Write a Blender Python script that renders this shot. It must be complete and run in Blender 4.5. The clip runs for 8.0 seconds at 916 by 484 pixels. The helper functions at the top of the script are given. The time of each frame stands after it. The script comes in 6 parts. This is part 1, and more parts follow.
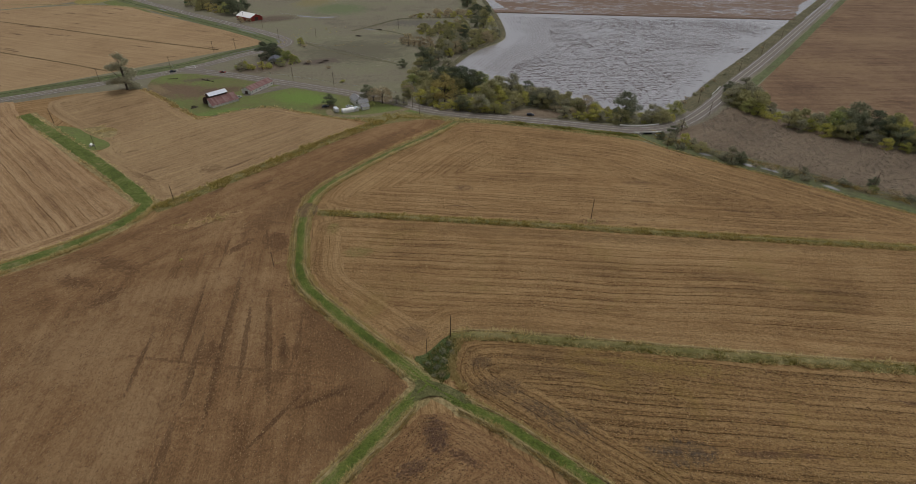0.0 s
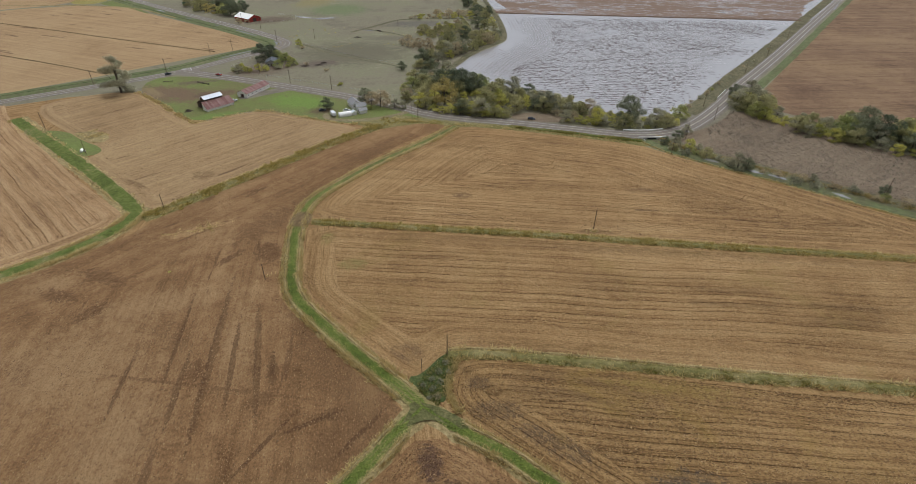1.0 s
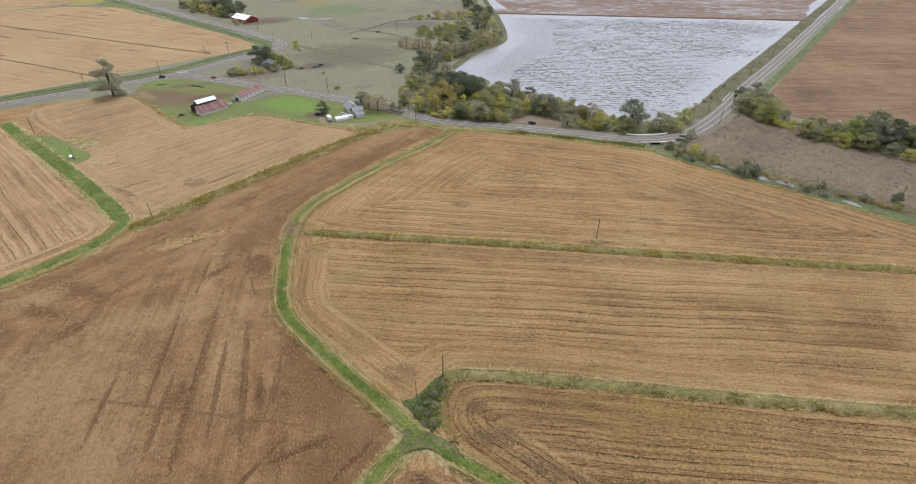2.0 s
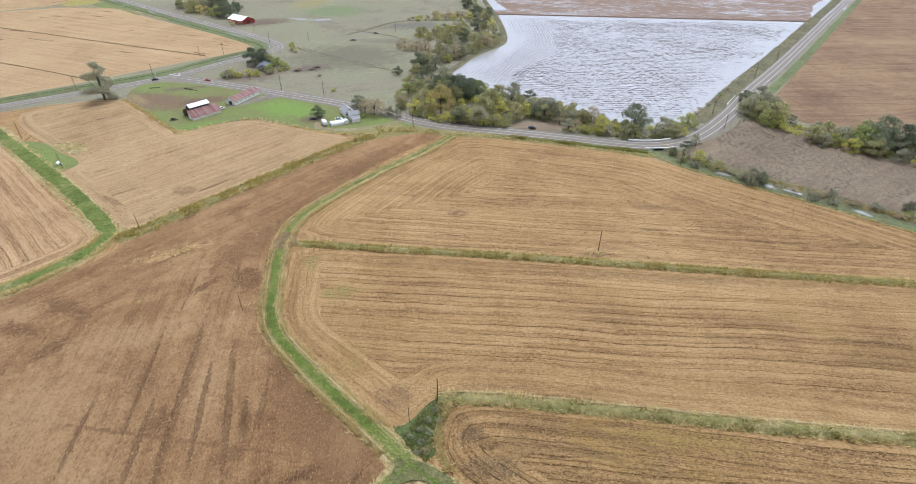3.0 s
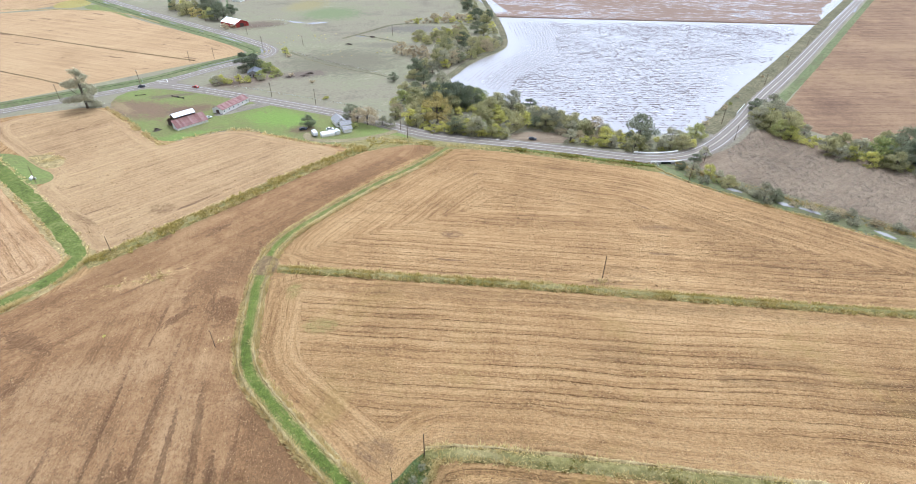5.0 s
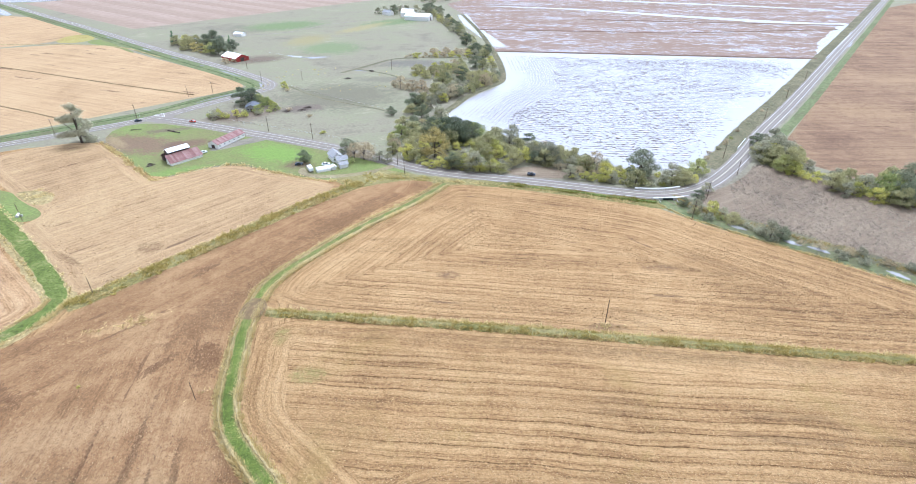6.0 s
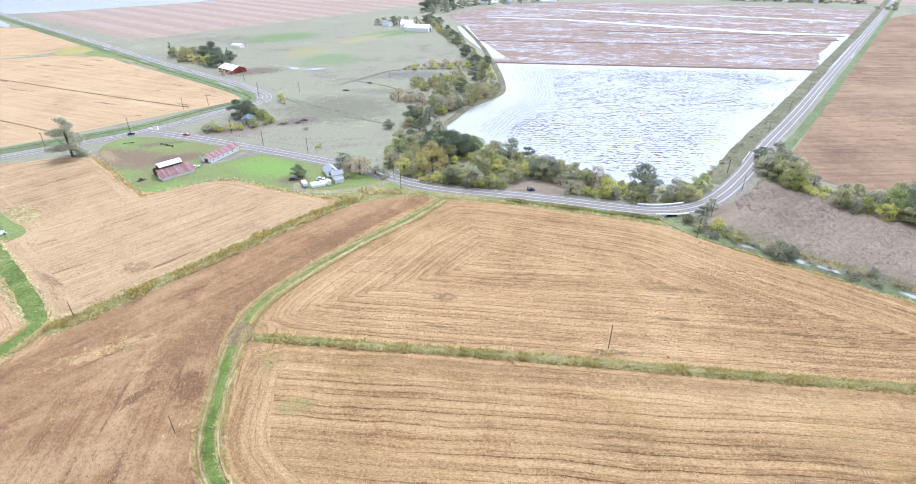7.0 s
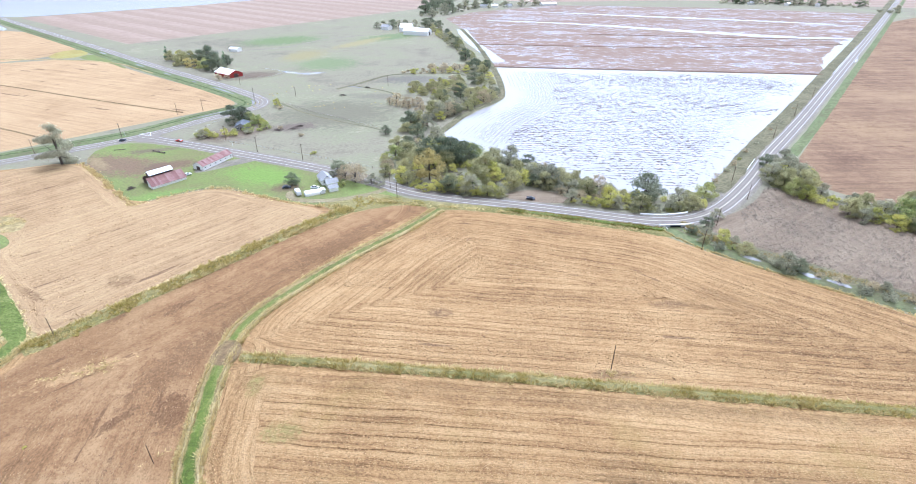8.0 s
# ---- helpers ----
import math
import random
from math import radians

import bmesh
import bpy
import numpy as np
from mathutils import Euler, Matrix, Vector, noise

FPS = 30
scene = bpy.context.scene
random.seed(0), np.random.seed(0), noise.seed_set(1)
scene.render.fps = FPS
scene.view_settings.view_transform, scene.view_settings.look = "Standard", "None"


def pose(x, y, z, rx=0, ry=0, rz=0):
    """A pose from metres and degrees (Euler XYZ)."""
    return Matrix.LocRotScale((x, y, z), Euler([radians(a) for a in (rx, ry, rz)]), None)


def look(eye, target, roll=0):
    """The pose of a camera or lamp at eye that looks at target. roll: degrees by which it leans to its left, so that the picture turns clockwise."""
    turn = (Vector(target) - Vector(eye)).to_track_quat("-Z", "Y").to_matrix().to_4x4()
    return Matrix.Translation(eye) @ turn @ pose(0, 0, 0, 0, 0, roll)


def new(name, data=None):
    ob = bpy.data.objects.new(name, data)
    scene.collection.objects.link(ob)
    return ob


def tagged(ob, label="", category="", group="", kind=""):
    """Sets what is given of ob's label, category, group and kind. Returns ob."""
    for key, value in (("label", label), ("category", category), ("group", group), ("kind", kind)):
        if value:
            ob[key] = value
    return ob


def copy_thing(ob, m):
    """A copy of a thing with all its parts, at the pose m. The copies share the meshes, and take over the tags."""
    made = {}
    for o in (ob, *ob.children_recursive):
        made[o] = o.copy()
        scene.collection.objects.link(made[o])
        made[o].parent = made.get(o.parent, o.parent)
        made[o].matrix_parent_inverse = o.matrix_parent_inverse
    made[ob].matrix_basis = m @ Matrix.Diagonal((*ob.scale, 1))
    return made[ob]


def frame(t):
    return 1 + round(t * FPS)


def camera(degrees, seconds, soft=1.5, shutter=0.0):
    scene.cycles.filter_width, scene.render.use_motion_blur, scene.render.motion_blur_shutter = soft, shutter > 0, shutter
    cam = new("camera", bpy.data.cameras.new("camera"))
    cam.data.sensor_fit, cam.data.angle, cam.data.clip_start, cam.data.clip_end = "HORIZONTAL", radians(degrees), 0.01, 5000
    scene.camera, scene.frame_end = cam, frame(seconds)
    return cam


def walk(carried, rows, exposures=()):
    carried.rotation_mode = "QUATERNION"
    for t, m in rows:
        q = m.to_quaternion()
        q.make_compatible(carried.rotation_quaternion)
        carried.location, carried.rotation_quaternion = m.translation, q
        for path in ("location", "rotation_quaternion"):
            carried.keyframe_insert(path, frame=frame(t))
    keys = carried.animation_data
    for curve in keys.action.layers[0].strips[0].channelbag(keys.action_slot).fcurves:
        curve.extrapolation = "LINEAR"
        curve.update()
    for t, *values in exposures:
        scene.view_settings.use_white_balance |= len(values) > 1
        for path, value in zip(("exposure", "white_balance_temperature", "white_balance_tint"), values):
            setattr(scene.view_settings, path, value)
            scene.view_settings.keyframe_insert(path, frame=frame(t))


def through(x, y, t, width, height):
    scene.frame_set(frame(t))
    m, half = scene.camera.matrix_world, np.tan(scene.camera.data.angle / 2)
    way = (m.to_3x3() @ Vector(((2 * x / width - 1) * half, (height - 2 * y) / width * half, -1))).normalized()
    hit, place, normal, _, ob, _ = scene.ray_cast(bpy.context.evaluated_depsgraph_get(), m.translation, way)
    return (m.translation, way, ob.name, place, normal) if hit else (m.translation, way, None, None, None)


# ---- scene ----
# ------------------------------------------------------------------ camera
cam = camera(82.6, 8.0, soft=0.6)
# seconds, x, y, z, yaw, pitch, roll: a level flight at 115 m that lifts its gaze near the end
ROWS = [
    (0.0, -0.02, 0.00, 114.99, 0.02, -34.05, 0.70),
    (0.5, 0.69, 4.25, 114.94, 0.17, -34.10, 0.68),
    (1.0, 1.32, 8.14, 114.89, 0.25, -34.11, 0.64),
    (1.5, 1.98, 12.40, 114.84, 0.36, -34.16, 0.56),
    (3.0, 3.93, 25.33, 114.70, 0.50, -34.26, 0.50),
    (3.5, 4.56, 29.60, 114.64, 0.58, -34.29, 0.49),
    (4.0, 5.27, 33.85, 114.62, 0.64, -34.29, 0.46),
    (5.5, 7.36, 46.56, 114.49, 0.78, -34.31, 0.45),
    (5.6, 7.48, 47.42, 114.48, 0.78, -34.12, 0.45),
    (5.7, 7.60, 48.28, 114.47, 0.79, -33.57, 0.44),
    (5.8, 7.73, 49.14, 114.46, 0.80, -32.43, 0.43),
    (5.9, 7.85, 49.99, 114.45, 0.81, -31.78, 0.42),
    (6.0, 7.99, 50.84, 114.44, 0.83, -31.18, 0.40),
    (6.1, 8.11, 51.69, 114.43, 0.83, -30.45, 0.40),
    (6.2, 8.23, 52.54, 114.42, 0.84, -30.34, 0.40),
    (6.5, 8.61, 55.05, 114.41, 0.85, -30.36, 0.40),
    (7.0, 9.31, 59.36, 114.37, 0.92, -30.22, 0.36),
    (7.5, 10.00, 63.57, 114.28, 0.96, -29.91, 0.35),
    (8.0, 10.60, 67.79, 114.18, 0.98, -29.95, 0.36),
]
EXPOSURES = [(0.0, -0.79, 6080, 12), (0.5, -0.47, 6000, 11), (1.0, -0.16, 5900, 10), (1.5, 0.09, 5780, 10), (3.0, 0.64, 5450, 11), (4.0, 0.85, 5320, 11), (5.5, 1.08, 5170, 12), (6.0, 1.20, 5040, 12), (8.0, 1.30, 4960, 14)]
walk(cam, [(t, pose(x, y, z, 90 + pitch, 0, yaw) @ pose(0, 0, 0, 0, 0, roll)) for t, x, y, z, yaw, pitch, roll in ROWS], EXPOSURES)

# ------------------------------------------------------------------ sky and sun
SUN_HEIGHT, SUN_SIDE = 64.0, 20.0  # degrees above the horizon, and to the right of straight ahead (+y)
world = bpy.data.worlds.new("overcast_sky")
scene.world = world
world.use_nodes = True
wt = world.node_tree
wt.nodes.clear()
sky = wt.nodes.new("ShaderNodeTexSky")
sky.sky_type, sky.sun_disc = "NISHITA", False
sky.sun_elevation, sky.sun_rotation = radians(SUN_HEIGHT), radians(SUN_SIDE)
sky.air_density, sky.dust_density, sky.ozone_density = 1.0, 6.0, 1.0
grey = wt.nodes.new("ShaderNodeHueSaturation")
grey.inputs["Saturation"].default_value = 0.06
back = wt.nodes.new("ShaderNodeBackground")
back.inputs["Strength"].default_value = 0.15
wout = wt.nodes.new("ShaderNodeOutputWorld")
wt.links.new(sky.outputs[0], grey.inputs["Color"])
wt.links.new(grey.outputs[0], back.inputs["Color"])
wt.links.new(back.outputs[0], wout.inputs[0])
sun = new("sun", bpy.data.lights.new("sun", "SUN"))
sun.data.energy, sun.data.angle, sun.data.color = 0.9, radians(40), (1.0, 0.97, 0.93)
sun.matrix_world = look((300 * math.sin(radians(SUN_SIDE)), 300 * math.cos(radians(SUN_SIDE)), 300 * math.tan(radians(SUN_HEIGHT))), (0, 0, 0))

# ------------------------------------------------------------------ materials


class Nodes:
    """A material under construction, with short calls for the usual nodes."""

    def __init__(self, name):
        self.mat = bpy.data.materials.new(name)
        self.mat.use_nodes = True
        self.nt = self.mat.node_tree
        self.nt.nodes.clear()
        self.out = self.nt.nodes.new("ShaderNodeOutputMaterial")
        self.bsdf = self.nt.nodes.new("ShaderNodeBsdfPrincipled")
        self.nt.links.new(self.bsdf.outputs[0], self.out.inputs[0])
        self.pos = self.nt.nodes.new("ShaderNodeNewGeometry").outputs["Position"]

    def put(self, socket, value):
        if isinstance(value, bpy.types.NodeSocket):
            self.nt.links.new(value, socket)
        elif isinstance(value, tuple) and len(value) == 3 and socket.type == "RGBA":
            socket.default_value = (*value, 1)
        else:
            socket.default_value = value

    def math(self, op, a, b=0.0, c=0.0):
        n = self.nt.nodes.new("ShaderNodeMath")
        n.operation = op
        for s, v in zip(n.inputs, (a, b, c)):
            self.put(s, v)
        return n.outputs[0]

    def vec(self, x, y, z=0.0):
        n = self.nt.nodes.new("ShaderNodeCombineXYZ")
        for s, v in zip(n.inputs, (x, y, z)):
            self.put(s, v)
        return n.outputs[0]

    def xyz(self):
        n = self.nt.nodes.new("ShaderNodeSeparateXYZ")
        self.put(n.inputs[0], self.pos)
        return n.outputs

    def noise(self, scale, detail=3.0, rough=0.55, vec=None, warp=0.0):
        n = self.nt.nodes.new("ShaderNodeTexNoise")
        self.put(n.inputs["Vector"], self.pos if vec is None else vec)
        self.put(n.inputs["Scale"], scale)
        self.put(n.inputs["Detail"], detail)
        self.put(n.inputs["Roughness"], rough)
        self.put(n.inputs["Distortion"], warp)
        return n.outputs[0]

    def step(self, v, lo, hi, to0=0.0, to1=1.0):
        n = self.nt.nodes.new("ShaderNodeMapRange")
        n.interpolation_type = "SMOOTHSTEP"
        for s, x in zip(n.inputs, (v, lo, hi, to0, to1)):
            self.put(s, x)
        return n.outputs[0]

    def mix(self, fac, a, b, blend="MIX"):
        n = self.nt.nodes.new("ShaderNodeMix")
        n.data_type, n.blend_type = "RGBA", blend
        self.put(n.inputs[0], fac)
        self.put(n.inputs[6], a)
        self.put(n.inputs[7], b)
        return n.outputs[2]

    def blend(self, fac, a, b):
        n = self.nt.nodes.new("ShaderNodeMix")
        for s, v in zip((n.inputs[0], n.inputs[2], n.inputs[3]), (fac, a, b)):
            self.put(s, v)
        return n.outputs[0]

    def ramp(self, fac, *stops):
        n = self.nt.nodes.new("ShaderNodeValToRGB")
        el = n.color_ramp.elements
        while len(el) < len(stops):
            el.new(0.5)
        for e, (p, c) in zip(el, stops):
            e.position, e.color = p, (*c, 1)
        self.put(n.inputs[0], fac)
        return n.outputs[0]

    def attr(self, name):
        n = self.nt.nodes.new("ShaderNodeAttribute")
        n.attribute_name = name
        return n.outputs["Fac"]

    def random(self, island=False):
        if island:
            return self.nt.nodes.new("ShaderNodeNewGeometry").outputs["Random Per Island"]
        return self.nt.nodes.new("ShaderNodeObjectInfo").outputs["Random"]

    def spot(self, cx, cy, rx, ry, turn=0.0, ragged=0.6, soft=0.3):
        """1 inside a ragged patch of ground, 0 outside."""
        x, y, _ = self.xyz()
        dx, dy = self.math("SUBTRACT", x, cx), self.math("SUBTRACT", y, cy)
        c, s = math.cos(radians(turn)), math.sin(radians(turn))
        u = self.math("DIVIDE", self.math("ADD", self.math("MULTIPLY", dx, c), self.math("MULTIPLY", dy, s)), rx)
        v = self.math("DIVIDE", self.math("SUBTRACT", self.math("MULTIPLY", dy, c), self.math("MULTIPLY", dx, s)), ry)
        d = self.math("SQRT", self.math("ADD", self.math("MULTIPLY", u, u), self.math("MULTIPLY", v, v)))
        n = self.math("MULTIPLY", self.math("SUBTRACT", self.noise(max(2.5 / max(rx, ry) + 0.1, 0.9 / max(2.0, min(rx, ry))), 6, 0.8, warp=1.5), 0.5), 4.5 * ragged)
        return self.step(self.math("ADD", d, n), 1.0, 1.0 - soft)

    def finish(self, color, rough=0.9, height=None, depth=0.1, metal=0.0, spec=0.3):
        self.put(self.bsdf.inputs["Base Color"], color)
        self.put(self.bsdf.inputs["Roughness"], rough)
        self.put(self.bsdf.inputs["Metallic"], metal)
        self.put(self.bsdf.inputs["Specular IOR Level"], spec)
        if height is not None:
            b = self.nt.nodes.new("ShaderNodeBump")
            b.inputs["Distance"].default_value = depth
            b.inputs["Strength"].default_value = 1.0
            self.put(b.inputs["Height"], height)
            self.nt.links.new(b.outputs[0], self.bsdf.inputs["Normal"])
        return self.mat


def field_coords(n, headland, wobble=1.6):
    """Across and along the rows of a field: straight inside, following the edge on the headland."""
    edge = n.attr("edge")
    far = n.step(n.math("ADD", edge, n.math("MULTIPLY", n.noise(0.06, 2), 6.0)), headland + 2.97, headland + 3.03) if headland else 1.0
    u, v = n.blend(far, edge, n.attr("across")), n.blend(far, n.attr("peri"), n.attr("along"))
    w = n.math("MULTIPLY", n.math("SUBTRACT", n.noise(0.025, 2), 0.5), 2 * wobble)
    w2 = n.math("MULTIPLY", n.math("SUBTRACT", n.noise(0.15, 2), 0.5), 0.8)
    return n.math("ADD", n.math("ADD", u, w), w2), v, far


def iron(c):
    """A soil colour, a little ruddier and less grey, as of iron-rich loam."""
    return (0.985 * c[0], 0.95 * c[1], 0.87 * c[2])


def stubble(name, soil, straw, pale, headland=18.0, swath=4.4, lines=0.8, wet=0.0, wet_color=(0.09, 0.05, 0.03), spots=(), wobble=1.6, streak=1.0, tint=None, rough_soil=1.0, turn_lines=0.45, grit=0.35, mottle=0.5, bands=0.5, solid=0.25):
    """A harvested field: straw on soil in rows, darker wheel lines between the swaths, damp streaks and patches, clod
    shade in the colour.
    """
    soil, straw, pale, wet_color, tint = (c and iron(c) for c in (soil, straw, pale, wet_color, tint))
    n = Nodes(name)
    u, v, far = field_coords(n, headland, wobble)
    rows = n.noise(1.0, 4, 0.65, n.vec(n.math("MULTIPLY", u, 0.55), n.math("MULTIPLY", v, 0.02)))
    fine = n.noise(1.0, 3, 0.7, n.vec(n.math("MULTIPLY", u, 2.2), n.math("MULTIPLY", v, 0.22), 7.0))
    clods = n.noise(0.9, 5, 0.8)
    crumbs = n.noise(1.0, 4, 0.7, n.vec(n.math("MULTIPLY", u, 2.4), n.math("MULTIPLY", v, 1.3), 1.0))
    large = n.noise(0.018, 4, 0.6, warp=0.6)
    body = n.math("ADD", n.math("ADD", n.math("MULTIPLY", n.math("SUBTRACT", rows, 0.5), 1.15 * streak), n.math("MULTIPLY", n.math("SUBTRACT", fine, 0.5), 0.95 * streak)),
                  n.math("ADD", n.math("MULTIPLY", n.math("SUBTRACT", clods, 0.5), 0.8 * rough_soil), n.math("MULTIPLY", n.math("SUBTRACT", large, 0.5), 0.9)))
    blotch = n.noise(0.1, 5, 0.72, warp=0.9)
    band = n.noise(1.0, 3, 0.6, n.vec(n.math("MULTIPLY", u, 0.13), n.math("MULTIPLY", v, 0.006), 13.0))
    body = n.math("ADD", body, n.math("ADD", n.math("MULTIPLY", n.math("SUBTRACT", blotch, 0.5), mottle), n.math("MULTIPLY", n.math("SUBTRACT", band, 0.5), bands)))
    body = n.math("ADD", body, 0.5)
    color = n.ramp(body, (0.1, soil), (0.45, straw), (0.85, pale))
    # wheel lines with clod shade painted in: a broken dark line for each swath, with a fainter twin
    cell = n.math("FRACT", n.math("DIVIDE", u, swath))
    line = n.step(n.math("ABSOLUTE", n.math("SUBTRACT", cell, 0.5)), 0.06, 0.028)
    twin = n.step(n.math("ABSOLUTE", n.math("SUBTRACT", cell, 0.86)), 0.065, 0.02)
    dash = n.step(n.noise(1.0, 3, 0.7, n.vec(n.math("MULTIPLY", u, 0.5), n.math("MULTIPLY", v, 0.35), 3.0)), 0.36, 0.58, 0.25, 1.0)
    faint = n.step(n.noise(1.0, 3, 0.6, n.vec(n.math("MULTIPLY", u, 0.09), n.math("MULTIPLY", v, 0.012), 11.0)), 0.36, 0.6, 0.3, 1.0)
    dark = n.math("MULTIPLY", n.math("MULTIPLY", n.math("MAXIMUM", line, n.math("MULTIPLY", twin, 0.5)), dash), n.math("MULTIPLY", n.math("MULTIPLY", faint, lines), n.blend(far, turn_lines, 1.0)))
    ridge = n.math("MULTIPLY", n.step(n.math("ABSOLUTE", n.math("SUBTRACT", cell, 0.2)), 0.24, 0.1), n.math("MULTIPLY", n.math("MULTIPLY", faint, dash), 0.75 * lines))
    color = n.mix(ridge, color, pale)
    color = n.mix(dark, color, tuple(k * c for k, c in zip((0.72, 0.66, 0.5), soil)))
    # damp streaks along the rows
    if wet:
        damp = n.step(n.noise(1.0, 4, 0.6, n.vec(n.math("MULTIPLY", u, 0.15), n.math("MULTIPLY", v, 0.02), 5.0)), 0.645 - 0.07 * wet, 0.68 - 0.07 * wet)
        damp = n.math("MULTIPLY", damp, n.step(crumbs, 0.3, 0.6, 0.55, 1.0))
        color = n.mix(n.math("MULTIPLY", damp, 0.8), color, wet_color)
    broken = n.math("MULTIPLY", n.step(rows, 0.36, 0.58, solid, 1.0), n.step(n.noise(0.45, 5, 0.75), 0.38, 0.54, solid, 1.0))
    for kind, *where in spots:
        color = n.mix(n.math("MULTIPLY", n.math("MULTIPLY", n.spot(*where), broken), 0.85), color, iron(kind))
    # dark crumbs and lumps below carry small clod shadows in their colour
    color = n.mix(n.step(crumbs, 0.32, 0.45, 0.6 * rough_soil, 0.0), color, tuple(0.5 * c for c in soil))
    color = n.mix(n.step(crumbs, 0.57, 0.68, 0.0, 0.5 * rough_soil), color, tuple(1.12 * c for c in pale))
    lumps = n.noise(1.0, 3, 0.6, n.vec(n.math("MULTIPLY", u, 2.0), n.math("MULTIPLY", v, 1.1), 4.0))
    color = n.mix(n.step(lumps, 0.38, 0.45, 0.75 * grit, 0.0), color, tuple(0.4 * c for c in soil))
    color = n.mix(n.step(lumps, 0.56, 0.62, 0.0, 0.7 * grit), color, tuple(1.1 * c for c in pale))
    if tint:
        color = n.mix(n.math("MULTIPLY", n.step(n.noise(0.03, 4, 0.7, warp=1.0), 0.52, 0.75), 0.45), color, tint)
    high = n.math("ADD", n.math("MULTIPLY", clods, 0.7), n.math("ADD", n.math("MULTIPLY", crumbs, 0.3), n.math("MULTIPLY", n.math("SUBTRACT", rows, dark), 0.5)))
    return n.finish(color, 0.95, high, 0.5, spec=0.1)


def grass_ground(name, *stops, scale=0.035, fine=0.9, patches=(), dark=0.45):
    n = Nodes(name)
    large, mid, small = n.noise(scale, 5, 0.62, warp=0.8), n.noise(scale * 7, 4, 0.65), n.noise(fine, 4, 0.7)
    f = n.math("ADD", n.math("MULTIPLY", large, 0.55), n.math("ADD", n.math("MULTIPLY", mid, 0.3), n.math("MULTIPLY", small, 0.35)))
    color = n.ramp(n.step(f, 0.42, 0.78), *stops)
    for tone, *where in patches:
        color = n.mix(n.math("MULTIPLY", n.spot(*where, ragged=0.5, soft=0.6), 0.85), color, tone)
    color = n.mix(n.step(small, 0.25, 0.7, dark, 0.0), color, (0.03, 0.03, 0.014))
    return n.finish(color, 0.95, n.math("ADD", small, n.math("MULTIPLY", mid, 0.5)), 0.4, spec=0.1)


def leaf_material(name, *stops, through=0.48):
    n = Nodes(name)
    f = n.math("ADD", n.math("MULTIPLY", n.random(True), 0.55), n.math("ADD", n.math("MULTIPLY", n.noise(0.35, 3), 0.5), n.math("MULTIPLY", n.random(), 0.42)))
    color = n.ramp(n.step(f, 0.18, 1.02), *stops)
    m = n.finish(color, 0.7, spec=0.2)
    glow = n.nt.nodes.new("ShaderNodeBsdfTranslucent")
    both = n.nt.nodes.new("ShaderNodeMixShader")
    both.inputs[0].default_value = through
    n.put(glow.inputs[0], color)
    n.nt.links.new(n.bsdf.outputs[0], both.inputs[1])
    n.nt.links.new(glow.outputs[0], both.inputs[2])
    n.nt.links.new(both.outputs[0], n.out.inputs[0])
    return m


def plain(name, color, rough=0.8, metal=0.0, vary=0.25, scale=2.0, spec=0.3):
    n = Nodes(name)
    f = n.math("ADD", n.math("MULTIPLY", n.noise(scale, 5, 0.65), 0.7), n.math("MULTIPLY", n.noise(scale * 9, 3), 0.3))
    lo, hi = tuple(c * (1 - vary) for c in color), tuple(min(1, c * (1 + vary)) for c in color)
    return n.finish(n.ramp(f, (0.3, lo), (0.7, hi)), rough, n.noise(scale * 12, 3), 0.01, metal, spec)


SOIL, STRAW, PALE = (0.0994, 0.0538, 0.0228), (0.238, 0.144, 0.0632), (0.364, 0.245, 0.122)
MUD = (0.088, 0.06, 0.038)
DAMP = (0.135, 0.083, 0.044)
STREAK = (0.076, 0.042, 0.021)
M_TRI = stubble("stubble_triangle", (0.111, 0.0618, 0.0266), (0.253, 0.155, 0.0701), PALE, 48, 4.2, 0.72, 0.05, grit=0.3, turn_lines=0.75, spots=((DAMP, 2, 215, 5, 3), (DAMP, 56, 186, 8, 2.0), (DAMP, 85, 222, 8, 3)))
M_MID = stubble("stubble_middle", SOIL, STRAW, PALE, 12, 4.4, 0.82, 0.0, bands=0.85, spots=(((0.155, 0.094, 0.043), 60, 174, 150, 4.5, -4.5, 0.7, 0.8), (DAMP, -14, 118, 6, 5), ((0.19, 0.165, 0.055), -51, 179, 3, 5), ((0.19, 0.165, 0.06), -38, 162, 6, 4)), wobble=2.2, tint=(0.22, 0.165, 0.055), streak=0.75, turn_lines=0.4, grit=0.38)
M_LOW = stubble("stubble_lower", (0.078, 0.045, 0.0205), (0.202, 0.122, 0.051), (0.325, 0.213, 0.100), 13, 3.8, 0.9, 0.25,
                spots=((MUD, 7, 107, 4, 2.5), ((0.06, 0.05, 0.045), 56, 78, 9, 4), (MUD, 26, 88, 12, 4, -30), (MUD, 12, 98, 8, 4), ((0.215, 0.155, 0.05), 62, 106, 22, 3, -6)), tint=(0.24, 0.165, 0.045), turn_lines=0.9, grit=0.5)
BROWN_DARK, BROWN_DIM, BROWN_TAN = (0.098, 0.053, 0.026), (0.130, 0.074, 0.036), (0.290, 0.192, 0.102)
